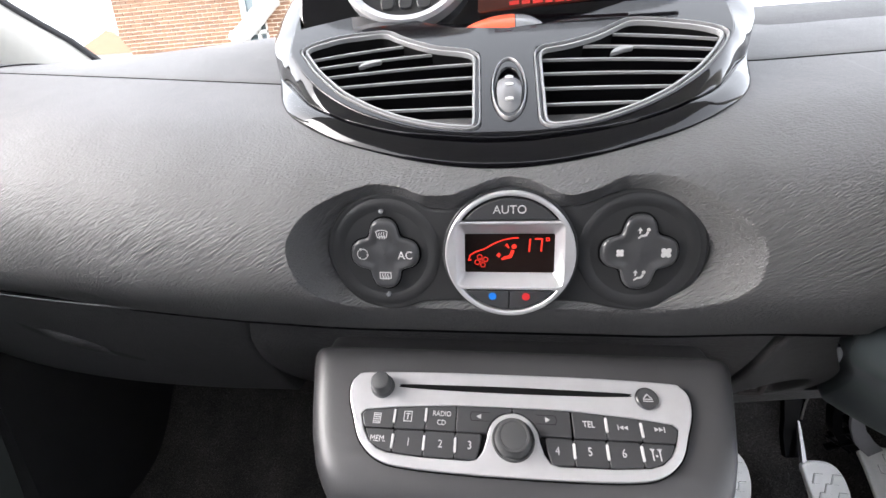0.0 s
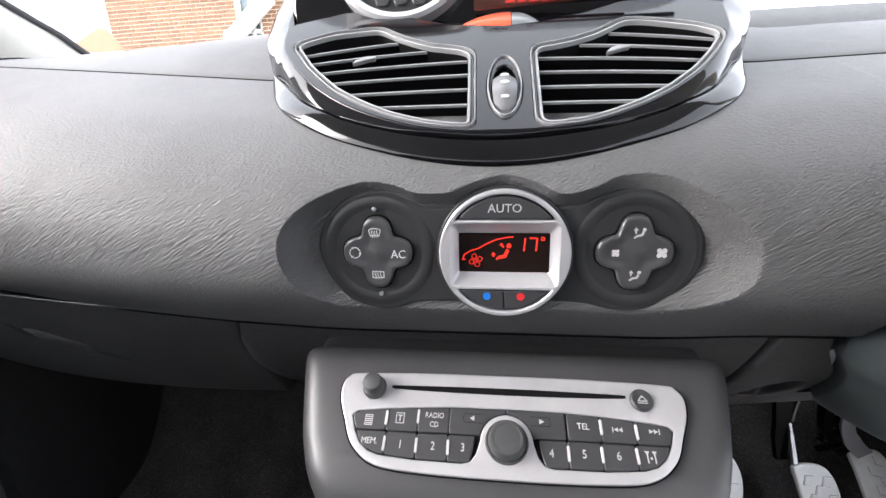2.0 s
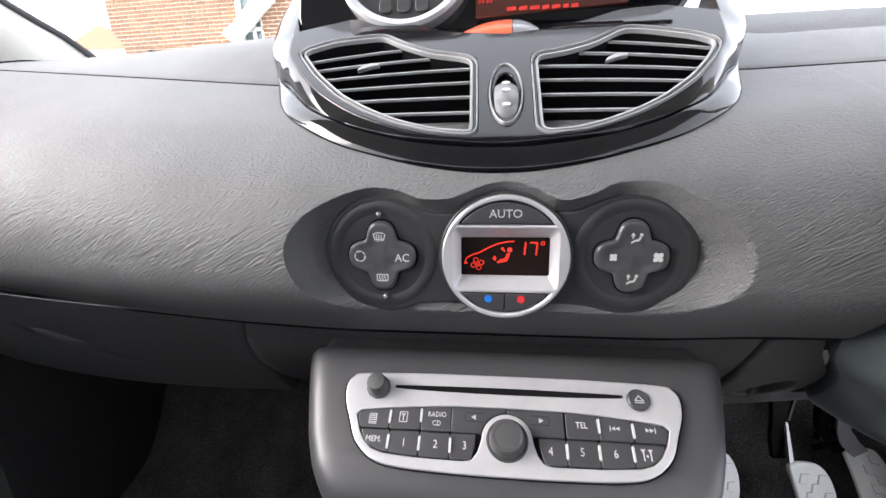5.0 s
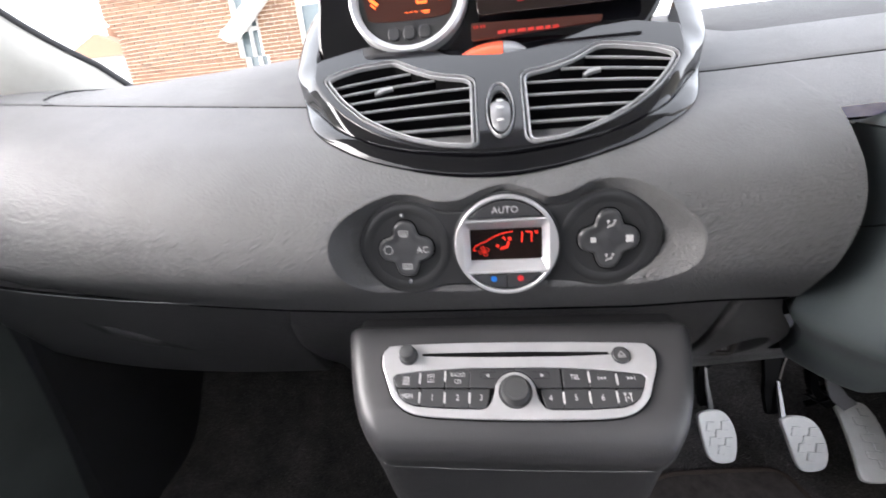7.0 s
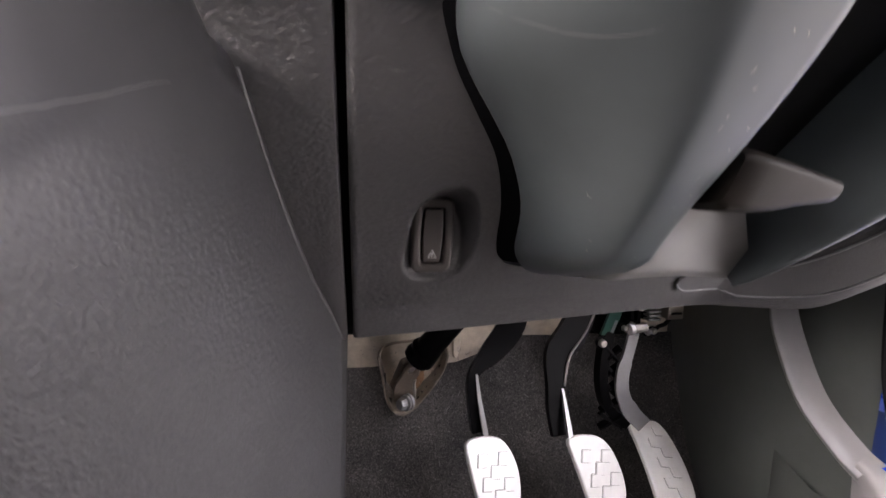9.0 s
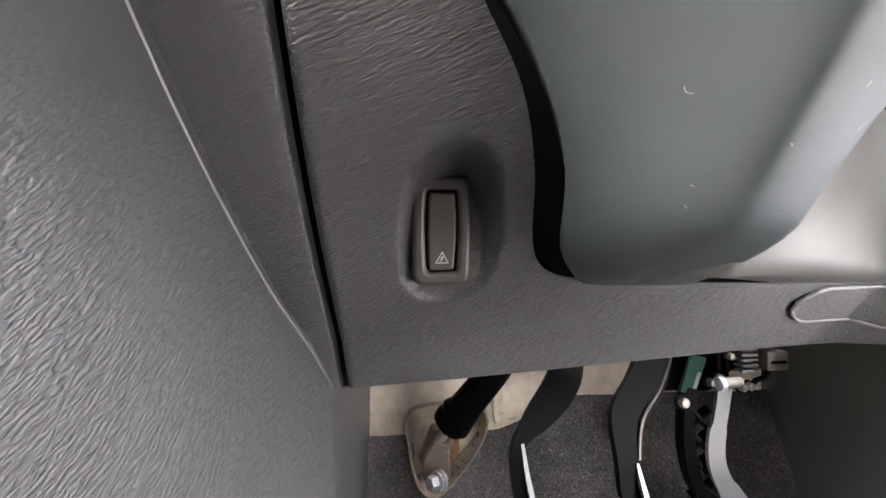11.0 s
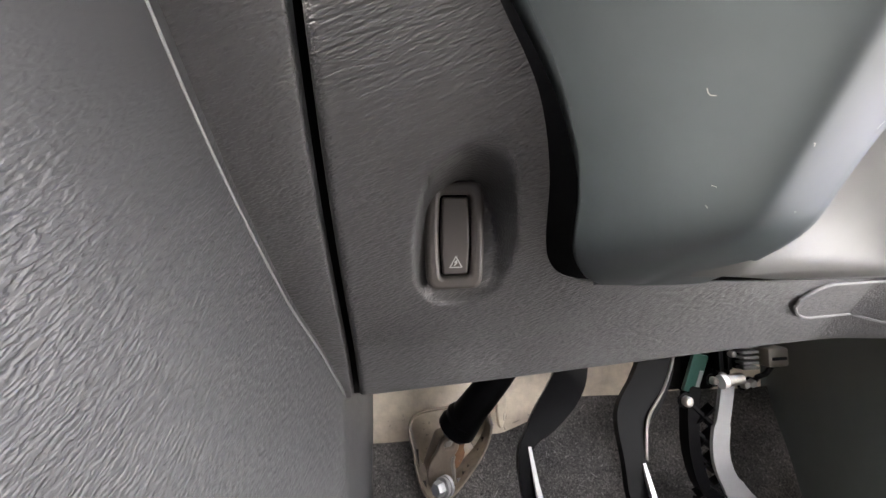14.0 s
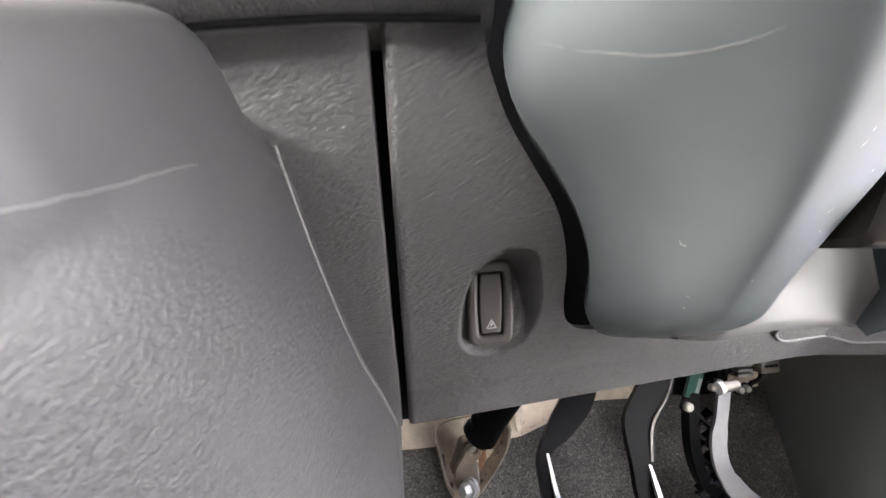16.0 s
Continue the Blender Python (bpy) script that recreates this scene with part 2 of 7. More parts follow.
def brick_material():
    m, nt, b = nodes_of("brick")
    info = nt.nodes.new("ShaderNodeObjectInfo")
    geo = nt.nodes.new("ShaderNodeNewGeometry")
    add = nt.nodes.new("ShaderNodeMath")
    add.operation = "ADD"
    nt.links.new(info.outputs["Random"], add.inputs[0])
    nt.links.new(geo.outputs["Random Per Island"], add.inputs[1])
    fr = nt.nodes.new("ShaderNodeMath")
    fr.operation = "FRACT"
    nt.links.new(add.outputs[0], fr.inputs[0])
    v = coords(nt)
    n = noise_tex(nt, v, 30, 5, 0.7)
    base = ramp(nt, fr.outputs[0], [(0.0, (0.165, 0.083, 0.048)), (0.4, (0.19, 0.100, 0.056)), (0.75, (0.22, 0.122, 0.070)), (1.0, (0.15, 0.086, 0.056))])
    mix = nt.nodes.new("ShaderNodeMix")
    mix.data_type, mix.blend_type = "RGBA", "MULTIPLY"
    mix.inputs["Factor"].default_value = 1.0
    nt.links.new(base, mix.inputs["A"])
    nt.links.new(ramp(nt, n, [(0.3, (0.75, 0.75, 0.75)), (0.7, (1.1, 1.1, 1.1))]), mix.inputs["B"])
    nt.links.new(mix.outputs["Result"], b.inputs["Base Color"])
    b.inputs["Roughness"].default_value = 0.85
    bump(nt, b, n, 0.4, 0.004)
    return m


def glass_material():
    m, nt, b = nodes_of("clear glass")
    b.inputs["Base Color"].default_value = (0.97, 1.0, 0.98, 1)
    b.inputs["Roughness"].default_value = 0.0
    b.inputs["Transmission Weight"].default_value = 1.0
    b.inputs["IOR"].default_value = 1.02
    return m


M_CARPET, M_BRICK, M_GLASS = carpet_material(), brick_material(), glass_material()


# ---------------------------------------------------------------- mesh helpers
def frame_at(origin, up, right=(1, 0, 0)):
    """A local frame: x along right, y along up, z out of the face towards the cabin."""
    x = Vector(right).normalized()
    y = Vector(up)
    y = (y - x * y.dot(x)).normalized()
    z = x.cross(y)
    m = Matrix((x, y, z)).transposed().to_4x4()
    m.translation = origin
    return m


def empty(name, label, category, at=(0, 0, 0), kind="", group=""):
    e = new(name)
    e.empty_display_size = 0.05
    e.location = at
    return tagged(e, label, category, group, kind)


def place(ob, parent):
    if parent is not None:
        ob.parent = parent
        ob.matrix_parent_inverse = Matrix.Translation(-parent.location) if parent.type == "EMPTY" else Matrix.Identity(4)
    return ob


def part(name, bm, mat, parent=None, label="", smooth=True, angle=35):
    """Links a bmesh (or a mesh) as one mesh object under a thing or a part."""
    if isinstance(bm, bmesh.types.BMesh):
        me = bpy.data.meshes.new(name)
        bm.normal_update()
        bm.to_mesh(me)
        bm.free()
    else:
        me = bm
        me.name = name
    for mm in (mat if isinstance(mat, (list, tuple)) else [mat]):
        me.materials.append(mm)
    if smooth:
        me.polygons.foreach_set("use_smooth", [True] * len(me.polygons))
        me.set_sharp_from_angle(angle=radians(angle))
    ob = new(name, me)
    place(ob, parent)
    if label:
        ob["label"] = label
    return ob


def grid(rows, close_u=False):
    """A mesh from rows of points."""
    bm = bmesh.new()
    vs = [[bm.verts.new(p) for p in r] for r in rows]
    n = len(rows[0])
    for a, b in zip(vs, vs[1:]):
        for i in range(n if close_u else n - 1):
            j = (i + 1) % n
            bm.faces.new((a[i], a[j], b[j], b[i]))
    return bm


def smooth_loop(pts, n=8, closed=True):
    """A rounded curve through the points."""
    out, k = [], len(pts)
    P = [Vector((*p, 0)) if len(p) == 2 else Vector(p) for p in pts]
    for i in range(k if closed else k - 1):
        p0, p1, p2, p3 = (P[(i + d) % k] if closed else P[min(max(i + d, 0), k - 1)] for d in (-1, 0, 1, 2))
        for s in range(n):
            t = s / n
            out.append(0.5 * (2 * p1 + (p2 - p0) * t + (2 * p0 - 5 * p1 + 4 * p2 - p3) * t * t + (3 * p1 - p0 - 3 * p2 + p3) * t ** 3))
    if not closed:
        out.append(P[-1])
    return [tuple(v[:2]) if len(pts[0]) == 2 else v for v in out]


def rounded(pts, r, n=5):
    """A polygon with rounded corners; r one radius or one for each corner."""
    out, k = [], len(pts)
    rs = r if isinstance(r, (list, tuple)) else [r] * k
    for i in range(k):
        p, a, b = Vector(pts[i]), Vector(pts[i - 1]), Vector(pts[(i + 1) % k])
        d = min(rs[i], (a - p).length * 0.49, (b - p).length * 0.49)
        s, e = p + (a - p).normalized() * d, p + (b - p).normalized() * d
        for j in range(n + 1):
            t = j / n
            out.append(tuple((1 - t) ** 2 * s + 2 * t * (1 - t) * p + t * t * e))
    return out


def ellipse(cx, cy, rx, ry, n=40, a0=0, a1=360):
    full = abs(a1 - a0) >= 360
    return [(cx + rx * math.cos(radians(a0 + (a1 - a0) * i / (n if full else n - 1))), cy + ry * math.sin(radians(a0 + (a1 - a0) * i / (n if full else n - 1)))) for i in range(n)]


def rect(x0, y0, x1, y1):
    return [(x0, y0), (x1, y0), (x1, y1), (x0, y1)]


def plate(loops, depth, m, bevel=0.0, z=0.0, seg=2):
    """A flat plate from outlines (holes where they nest), its face at z in the frame m, depth deep, with rounded edges."""
    cu = bpy.data.curves.new("outline", "CURVE")
    cu.dimensions, cu.fill_mode = "2D", "BOTH"
    for loop in loops:
        s = cu.splines.new("POLY")
        s.points.add(len(loop) - 1)
        for p, q in zip(s.points, loop):
            p.co = (q[0], q[1], 0, 1)
        s.use_cyclic_u = True
    cu.extrude = max(depth / 2 - bevel, 0.00001)
    if bevel:
        cu.bevel_depth, cu.bevel_resolution, cu.offset = bevel, seg, -bevel
    ob = bpy.data.objects.new("outline", cu)
    scene.collection.objects.link(ob)
    bpy.context.view_layer.update()
    me = bpy.data.meshes.new_from_object(ob.evaluated_get(bpy.context.evaluated_depsgraph_get()))
    bpy.data.objects.remove(ob)
    me.materials.clear()
    me.transform(m @ Matrix.Translation((0, 0, z - depth / 2)))
    return me


def text_mesh(body, size, m, x, y, z, squeeze=1.0, thick=0.0002, turn=0):
    cu = bpy.data.curves.new("text", "FONT")
    cu.body, cu.size, cu.align_x, cu.align_y, cu.extrude = body, size, "CENTER", "CENTER", thick
    cu.resolution_u = 3
    ob = bpy.data.objects.new("text", cu)
    scene.collection.objects.link(ob)
    bpy.context.view_layer.update()
    me = bpy.data.meshes.new_from_object(ob.evaluated_get(bpy.context.evaluated_depsgraph_get()))
    bpy.data.objects.remove(ob)
    me.materials.clear()
    me.transform(m @ pose(x, y, z, 0, 0, turn) @ Matrix.Diagonal((squeeze, 1, 1, 1)))
    return me


class Marks:
    """Flat printed or lit marks in a frame: discs, strokes and fills, all in one mesh."""

    def __init__(self, m, z, at=(0, 0), size=1.0):
        self.bm, self.m, self.z, self.at, self.size = bmesh.new(), m, z, at, size

    def fill(self, pts):
        vs = [self.bm.verts.new(self.m @ Vector((self.at[0] + p[0] * self.size, self.at[1] + p[1] * self.size, self.z))) for p in pts]
        self.bm.faces.new(vs)
        return self

    def disc(self, x, y, r, ry=None, n=14):
        return self.fill(ellipse(x, y, r, ry or r, n))

    def stroke(self, pts, w, closed=False):
        P = [Vector(p) for p in pts]
        if closed:
            P.append(P[0])
        for a, b in zip(P, P[1:]):
            d = (b - a).normalized()
            s = Vector((-d.y, d.x)) * w / 2
            e = d * w * 0.3
            self.fill([a - s - e, b - s + e, b + s + e, a + s - e])
        return self

    def done(self, name, mat, parent, label=""):
        bmesh.ops.recalc_face_normals(self.bm, faces=self.bm.faces)
        return part(name, self.bm, mat, parent, label, smooth=False)


def tube(pts, radius, n=10, flat=1.0):
    """A round bar through points; radius one number or one for each point."""
    P = [Vector(p) for p in pts]
    rs = radius if isinstance(radius, (list, tuple)) else [radius] * len(P)
    rows, up = [], None
    for i, p in enumerate(P):
        d = (P[min(i + 1, len(P) - 1)] - P[max(i - 1, 0)]).normalized()
        up = Vector((0, 0, 1)) if up is None and abs(d.z) < 0.9 else (Vector((1, 0, 0)) if up is None else up)
        s = d.cross(up).normalized()
        up = s.cross(d).normalized()
        rows.append([p + rs[i] * (s * math.cos(2 * math.pi * k / n) + up * flat * math.sin(2 * math.pi * k / n)) for k in range(n)])
    bm = grid(rows, True)
    for r in (0, -1):
        bm.verts.ensure_lookup_table()
    bm.faces.new([bm.verts[i] for i in range(n)])
    bm.faces.new([bm.verts[len(bm.verts) - 1 - i] for i in range(n)])
    bmesh.ops.recalc_face_normals(bm, faces=bm.faces)
    return bm


def lathe(profile, m, n=36):
    """A turned body: profile of (radius, height) along the frame's z."""
    rows = [[m @ Vector((r * math.cos(2 * math.pi * k / n), r * math.sin(2 * math.pi * k / n), h)) for k in range(n)] for r, h in profile]
    bm = grid(rows, True)
    bm.verts.ensure_lookup_table()
    bm.faces.new([bm.verts[i] for i in range(n)])
    bm.faces.new([bm.verts[len(bm.verts) - n + i] for i in range(n)])
    bmesh.ops.recalc_face_normals(bm, faces=bm.faces)
    return bm


def capped(rows):
    """A closed body from rings of points."""
    bm = grid(rows, True)
    bm.verts.ensure_lookup_table()
    n, k = len(rows[0]), len(bm.verts)
    bm.faces.new([bm.verts[i] for i in range(n)])
    bm.faces.new([bm.verts[k - n + i] for i in range(n)])
    bmesh.ops.recalc_face_normals(bm, faces=bm.faces)
    return bm


def fused(bodies, cell, rounds):
    """Overlapping closed bodies grown into one skin with softened creases."""
    bm = bmesh.new()
    for b in bodies:
        me = bpy.data.meshes.new("piece")
        b.to_mesh(me)
        b.free()
        bm.from_mesh(me)
        bpy.data.meshes.remove(me)
    bmesh.ops.triangulate(bm, faces=[f for f in bm.faces if len(f.verts) > 4])
    me = bpy.data.meshes.new("piece")
    bm.to_mesh(me)
    bm.free()
    ob = bpy.data.objects.new("piece", me)
    scene.collection.objects.link(ob)
    r = ob.modifiers.new("skin", "REMESH")
    r.mode, r.voxel_size = "VOXEL", cell
    sm = ob.modifiers.new("soft", "SMOOTH")
    sm.factor, sm.iterations = 0.5, rounds
    bpy.context.view_layer.update()
    out = bpy.data.meshes.new_from_object(ob.evaluated_get(bpy.context.evaluated_depsgraph_get()))
    bpy.data.objects.remove(ob)
    out.materials.clear()
    return out


def box(x0, x1, y0, y1, z0, z1, bev=0.0, seg=2, m=None):
    bm = bmesh.new()
    bmesh.ops.create_cube(bm, size=1)
    for v in bm.verts:
        v.co = (x0 + (v.co.x + 0.5) * (x1 - x0), y0 + (v.co.y + 0.5) * (y1 - y0), z0 + (v.co.z + 0.5) * (z1 - z0))
    if bev:
        bmesh.ops.bevel(bm, geom=bm.edges[:], offset=bev, segments=seg, affect="EDGES", profile=0.5)
    if m is not None:
        bm.transform(m)
    return bm


def smoothstep(a, b, x):
    t = min(max((x - a) / (b - a), 0), 1)
    return t * t * (3 - 2 * t)


def lerp_table(table, x):
    xs, ys = [p[0] for p in table], [p[1] for p in table]
    return float(np.interp(x, xs, ys))


def spline_table(table, n=14):
    """A finer table by a rounded curve through the points."""
    return [(p[0], p[1]) for p in smooth_loop(table, n, closed=False)]


# frames of the faces
RAD = frame_at((0, 0.19575, 0.47665), (0, 0.851, 0.525))
CLI = frame_at((0, 0.2022, 0.57), (0, 0.07, 0.9976))
POD = frame_at((0, 0.2218, 0.6415), (0, 0.808, 0.589))
CLU = frame_at((0, 0.33, 0.72), (0, 0.35, 0.94))
CX = 0.004
RX = 0.0058

ESC_UP = (0, -0.645, 0.765)
ESCF = frame_at((0.198, 0.246, 0.502), ESC_UP, (1, 0.15, 0))
GLOF = frame_at((-0.202, 0.2426, 0.499), ESC_UP, (1, -0.12, 0))


def belly(z):
    """The lower panels bulge softly towards the cabin."""
    return 0.018 * math.sin(math.pi * min(max((z - 0.33) / 0.175, 0), 1))


def knee_y(x, z):
    """Depth of the driver's lower panel; it wraps rearwards at its outer end."""
    y = 0.246 + 0.843 * (0.502 - z) + 0.15 * (x - 0.198) - belly(z) * smoothstep(0.42, 0.31, x)
    return y - (6.0 * (x - 0.56) ** 2 if x > 0.56 else 0)


# ---------------------------------------------------------------- shell: floor, bulkhead, roof, pillars
RECESS = smooth_loop([(-0.1282, 0.573), (-0.1225, 0.590), (-0.1065, 0.603), (-0.0795, 0.6125), (-0.060, 0.6115), (-0.0459, 0.607), (-0.0285, 0.607),
                      (-0.0129, 0.6125), (0.0037, 0.6158), (0.0201, 0.612), (0.034, 0.606), (0.0492, 0.6085), (0.0657, 0.6148), (0.0877, 0.6145),
                      (0.1076, 0.606), (0.1256, 0.591), (0.1345, 0.576), (0.1332, 0.5570), (0.1215, 0.5440), (0.0995, 0.5350), (0.0751, 0.5305),
                      (0.0535, 0.5335), (0.0347, 0.535), (0.0028, 0.5300), (-0.0237, 0.528), (-0.0508, 0.531), (-0.0787, 0.530), (-0.104, 0.536),
                      (-0.1215, 0.550)], 8)
PROFILE = spline_table([(0.4995, 0.250), (0.5035, 0.2345), (0.507, 0.2300), (0.513, 0.2235), (0.530, 0.2045), (0.550, 0.190), (0.572, 0.186), (0.595, 0.190), (0.620, 0.2055),
                        (0.645, 0.240), (0.662, 0.281), (0.677, 0.324)])
RIGHT_END = spline_table([(0.4995, 0.235), (0.5156, 0.228), (0.532, 0.221), (0.5546, 0.2205), (0.575, 0.224), (0.597, 0.228), (0.623, 0.2305), (0.645, 0.2365)])


def seam_z(x):
    return 0.677 + (0.085 if x < 0 else 0.03) * max(0.0, abs(x - CX) - 0.185)


def fascia_base(x, s):
    """A point of the fascia: s runs up its profile as if at the middle (0.4985 to 0.677)."""
    z = 0.502 + (s - 0.502) * (seam_z(x) - 0.502) / 0.175
    z += 0.05 * max(0.0, -x - 0.2) * smoothstep(0.56, 0.50, s)
    z -= 0.004 * smoothstep(-0.22, -0.10, x) * smoothstep(0.19, 0.10, x) * smoothstep(0.53, 0.50, s)
    y = lerp_table(PROFILE, s) + 0.33 * max(0.0, abs(x - CX) - 0.17) ** 2
    return y, z


def recess_depth(X, Z):
    """How far inside the recess outline each point lies (negative outside)."""
    loop = np.array(RECESS)
    a, b = loop, np.roll(loop, -1, 0)
    P = np.stack([X, Z], -1)[:, None]
    d = b - a
    t = np.clip(((P - a) * d).sum(-1) / (d * d).sum(-1), 0, 1)
    dist = np.sqrt((((a + t[..., None] * d) - P) ** 2).sum(-1)).min(1)
    cross = ((a[:, 1] > P[..., 1]) != (b[:, 1] > P[..., 1])) & (P[..., 0] < d[:, 0] * (P[..., 1] - a[:, 1]) / (d[:, 1] + 1e-12) + a[:, 0])
    return np.where(cross.sum(1) % 2 == 1, dist, -dist)


def build_dashboard():
    dash = empty("dashboard", "dark grey grained plastic car dashboard with rounded nose and oval recess", "dashboard", (0, 0.4, 0.5))
    ss = list(np.linspace(0.4995, 0.53, 24)) + list(np.linspace(0.5308, 0.617, 132)) + list(np.linspace(0.6185, 0.677, 36))
    left = list(np.linspace(-0.80, -0.14, 34))[:-1] + list(np.linspace(-0.14, 0.15, 420))
    rows = []
    for s in ss:
        end = lerp_table(RIGHT_END, s) if s < 0.645 else 0.2365
        xs = left + list(np.linspace(0.15, end, 30))[1:]
        yz = [fascia_base(x, s) for x in xs]
        X, Y, Z = np.array(xs), np.array([p[0] for p in yz]), np.array([p[1] for p in yz])
        sd = recess_depth(X, Z)
        wide = np.where(X > 0.06, 0.011 + 0.011 * np.clip((X - 0.06) / 0.05, 0, 1), 0.011)
        t = np.clip(sd / wide, 0, 1)
        f = (1 - (1 - t) ** 1.7) * (1 - (1 - np.clip(t / 0.14, 0, 1)) ** 2)
        floor_y = 0.2052 - 0.07 * (Z - 0.57) * -1
        Y = Y + np.where(floor_y > Y, f * (floor_y - Y), 0)
        row = [(x, y, z) for x, y, z in zip(X, Y, Z)]
        lx, ly, lz = row[-1]
        row += [(lx + 0.004, ly + 0.006, lz), (lx + 0.005, ly + 0.05, lz)]
        rows.append(row)
    x0 = rows[0]
    rows.insert(0, [(x, y + 0.05, z + 0.006) for x, y, z in x0])
    bm = grid(rows)
    top = []
    for s in np.linspace(0.645, 0.677, 18):
        r = []
        for x in np.linspace(0.2365, 0.80, 40):
            y, z = fascia_base(x, s)
            r.append((x, y, z))
        top.append(r)
    top.insert(0, [(x, y + 0.06, z - 0.002) for x, y, z in top[0]])
    vs = [[bm.verts.new(p) for p in r] for r in top]
    for a, b in zip(vs, vs[1:]):
        for i in range(len(a) - 1):
            bm.faces.new((a[i], a[i + 1], b[i + 1], b[i]))
    part("fascia", bm, M_FASCIA, dash, "dark grey plastic with short leather-like ripples")
    # dash top behind a fine seam, rising to the windscreen
    rows = []
    hump = [(0.0, 0.056), (0.20, 0.054), (0.24, 0.051), (0.35, 0.037), (0.47, 0.024), (0.57, 0.016), (0.80, 0.011)]
    rise = [(0.0, 0.0), (0.012, 0.07), (0.03, 0.24), (0.06, 0.56), (0.09, 0.84), (0.12, 1.0), (0.16, 1.07), (0.2, 1.12), (0.3, 1.24), (0.45, 1.34), (0.6, 1.36)]
    lift = [(0.0042, -0.012), (0.0042, -0.0008), (0.0060, 0.0018), (0.012, 0.0045), (0.03, 0.012), (0.06, 0.021), (0.08, 0.027), (0.12, 0.036), (0.16, 0.046), (0.2, 0.055), (0.26, 0.068), (0.36, 0.088), (0.46, 0.098), (0.6, 0.10)]

    def crown(x, dy, dz):
        """A point of the dash top, dy behind its front seam."""
        y, z = fascia_base(x, 0.677)
        zz = z + dz * (1 - 0.75 * max(0, -x - 0.2) / 0.6 + 0.12 * smoothstep(0.2, 0.3, x))
        zz -= 0.012 * smoothstep(0.2, 0.3, x) * smoothstep(0.26, 0.36, dy)
        if dy > 0.01:
            zl = z + 0.0018 + lerp_table(hump, abs(x)) * lerp_table(rise, dy)
            zz += (zl - zz) * smoothstep(0.0, -0.15, x)
        return (x, y + dy, zz)

    for dy, dz in lift:
        rows.append([crown(x, dy, dz) for x in np.linspace(-0.80, 0.80, 120)])
    part("dash_top", grid(rows), M_TOP, dash, "lighter grey dash top with a fine front seam")
    rows = []
    for x in np.linspace(0.228, 0.78, 70):
        start = lerp_table(spline_table([(0.228, 0.24), (0.236, 0.165), (0.245, 0.122), (0.256, 0.102), (0.270, 0.091), (0.285, 0.088), (0.32, 0.087), (0.40, 0.088), (0.50, 0.088), (0.78, 0.085)]), x)
        col = []
        for t in np.linspace(0, 1, 14):
            dy = start + t * (0.52 - start)
            p = crown(x, dy, lerp_table(lift[1:], dy))
            col.append((p[0], p[1], p[2] + (0.0016 if t > 0 else -0.001)))
        rows.append(col)
    part("demister_panel", grid(rows), M_SHELF, dash, "darker grained insert before the windscreen")
    ends = [(0.0045, -0.505), (0.015, -0.535), (0.035, -0.557), (0.06, -0.575), (0.10, -0.590), (0.16, -0.600), (0.30, -0.61)]
    rows, rim = [], []
    for dy in list(np.linspace(0.0045, 0.10, 20)) + [0.13, 0.16, 0.22, 0.30]:
        up = lambda x, h: (lambda p: (p[0], p[1], p[2] + h))(crown(x, dy, lerp_table(lift[1:], dy)))
        end = lerp_table(spline_table(ends), dy)
        rows.append([up(x, 0.0018) for x in np.linspace(-0.80, end - 0.0008, 12)] + [up(end, -0.001)])
        rim.append(up(end + 0.0006, 0.0008))
    part("dash_end", grid(rows), M_FASCIA, dash, "grey end of the dash by the pillar")
    part("end_seam", tube(rim, 0.0008, 6), M_GAP, dash, "fine dark curved seam")
    line = [fascia_base(x, 0.677) for x in np.linspace(-0.52, 0.80, 90)]
    part("seam", tube([(x, y + 0.0026, z + 0.0003) for x, (y, z) in zip(np.linspace(-0.52, 0.80, 90), line)], 0.0008, 6), M_GAP, dash, "fine dark seam")
    lip = [(x, *fascia_base(x, 0.5030)) for x in np.linspace(-0.80, 0.232, 80)]
    part("lower_lip", tube([(x, y + 0.0002, z - 0.0002) for x, y, z in lip], 0.0007, 6), M_FASCIA, dash, "fine lighter lower lip")
    # black tube draws the line of shade under the fascia edge
    gap = [(x, *fascia_base(x, 0.4995)) for x in np.linspace(-0.80, 0.232, 80)]
    part("lower_seam", tube([(x, y - 0.0075, z - 0.0012) for x, y, z in gap], 0.0014, 6), M_GAP, dash, "black strip painted for the shaded gap under the fascia")
    return dash


dashboard = build_dashboard()


# ---------------------------------------------------------------- lower dash panels, on either side and in the middle
SWITCH_RECESS = smooth_loop([(0.2291, 0.385), (0.2336, 0.4059), (0.2440, 0.4165), (0.2572, 0.4213), (0.2700, 0.4165), (0.2766, 0.4041), (0.28, 0.3868), (0.2787, 0.3701), (0.2733, 0.3586), (0.2538, 0.3515), (0.2370, 0.3555), (0.2296, 0.3675)], 5)


def outline_depth(loop, X, Z):
    """How far inside an outline each point lies (negative outside)."""
    loop = np.array(loop)
    a, b = loop, np.roll(loop, -1, 0)
    P = np.stack([X, Z], -1)[:, None]
    d = b - a
    t = np.clip(((P - a) * d).sum(-1) / (d * d).sum(-1), 0, 1)
    dist = np.sqrt((((a + t[..., None] * d) - P) ** 2).sum(-1)).min(1)
    cross = ((a[:, 1] > P[..., 1]) != (b[:, 1] > P[..., 1])) & (P[..., 0] < d[:, 0] * (P[..., 1] - a[:, 1]) / (d[:, 1] + 1e-12) + a[:, 0])
    return np.where(cross.sum(1) % 2 == 1, dist, -dist)


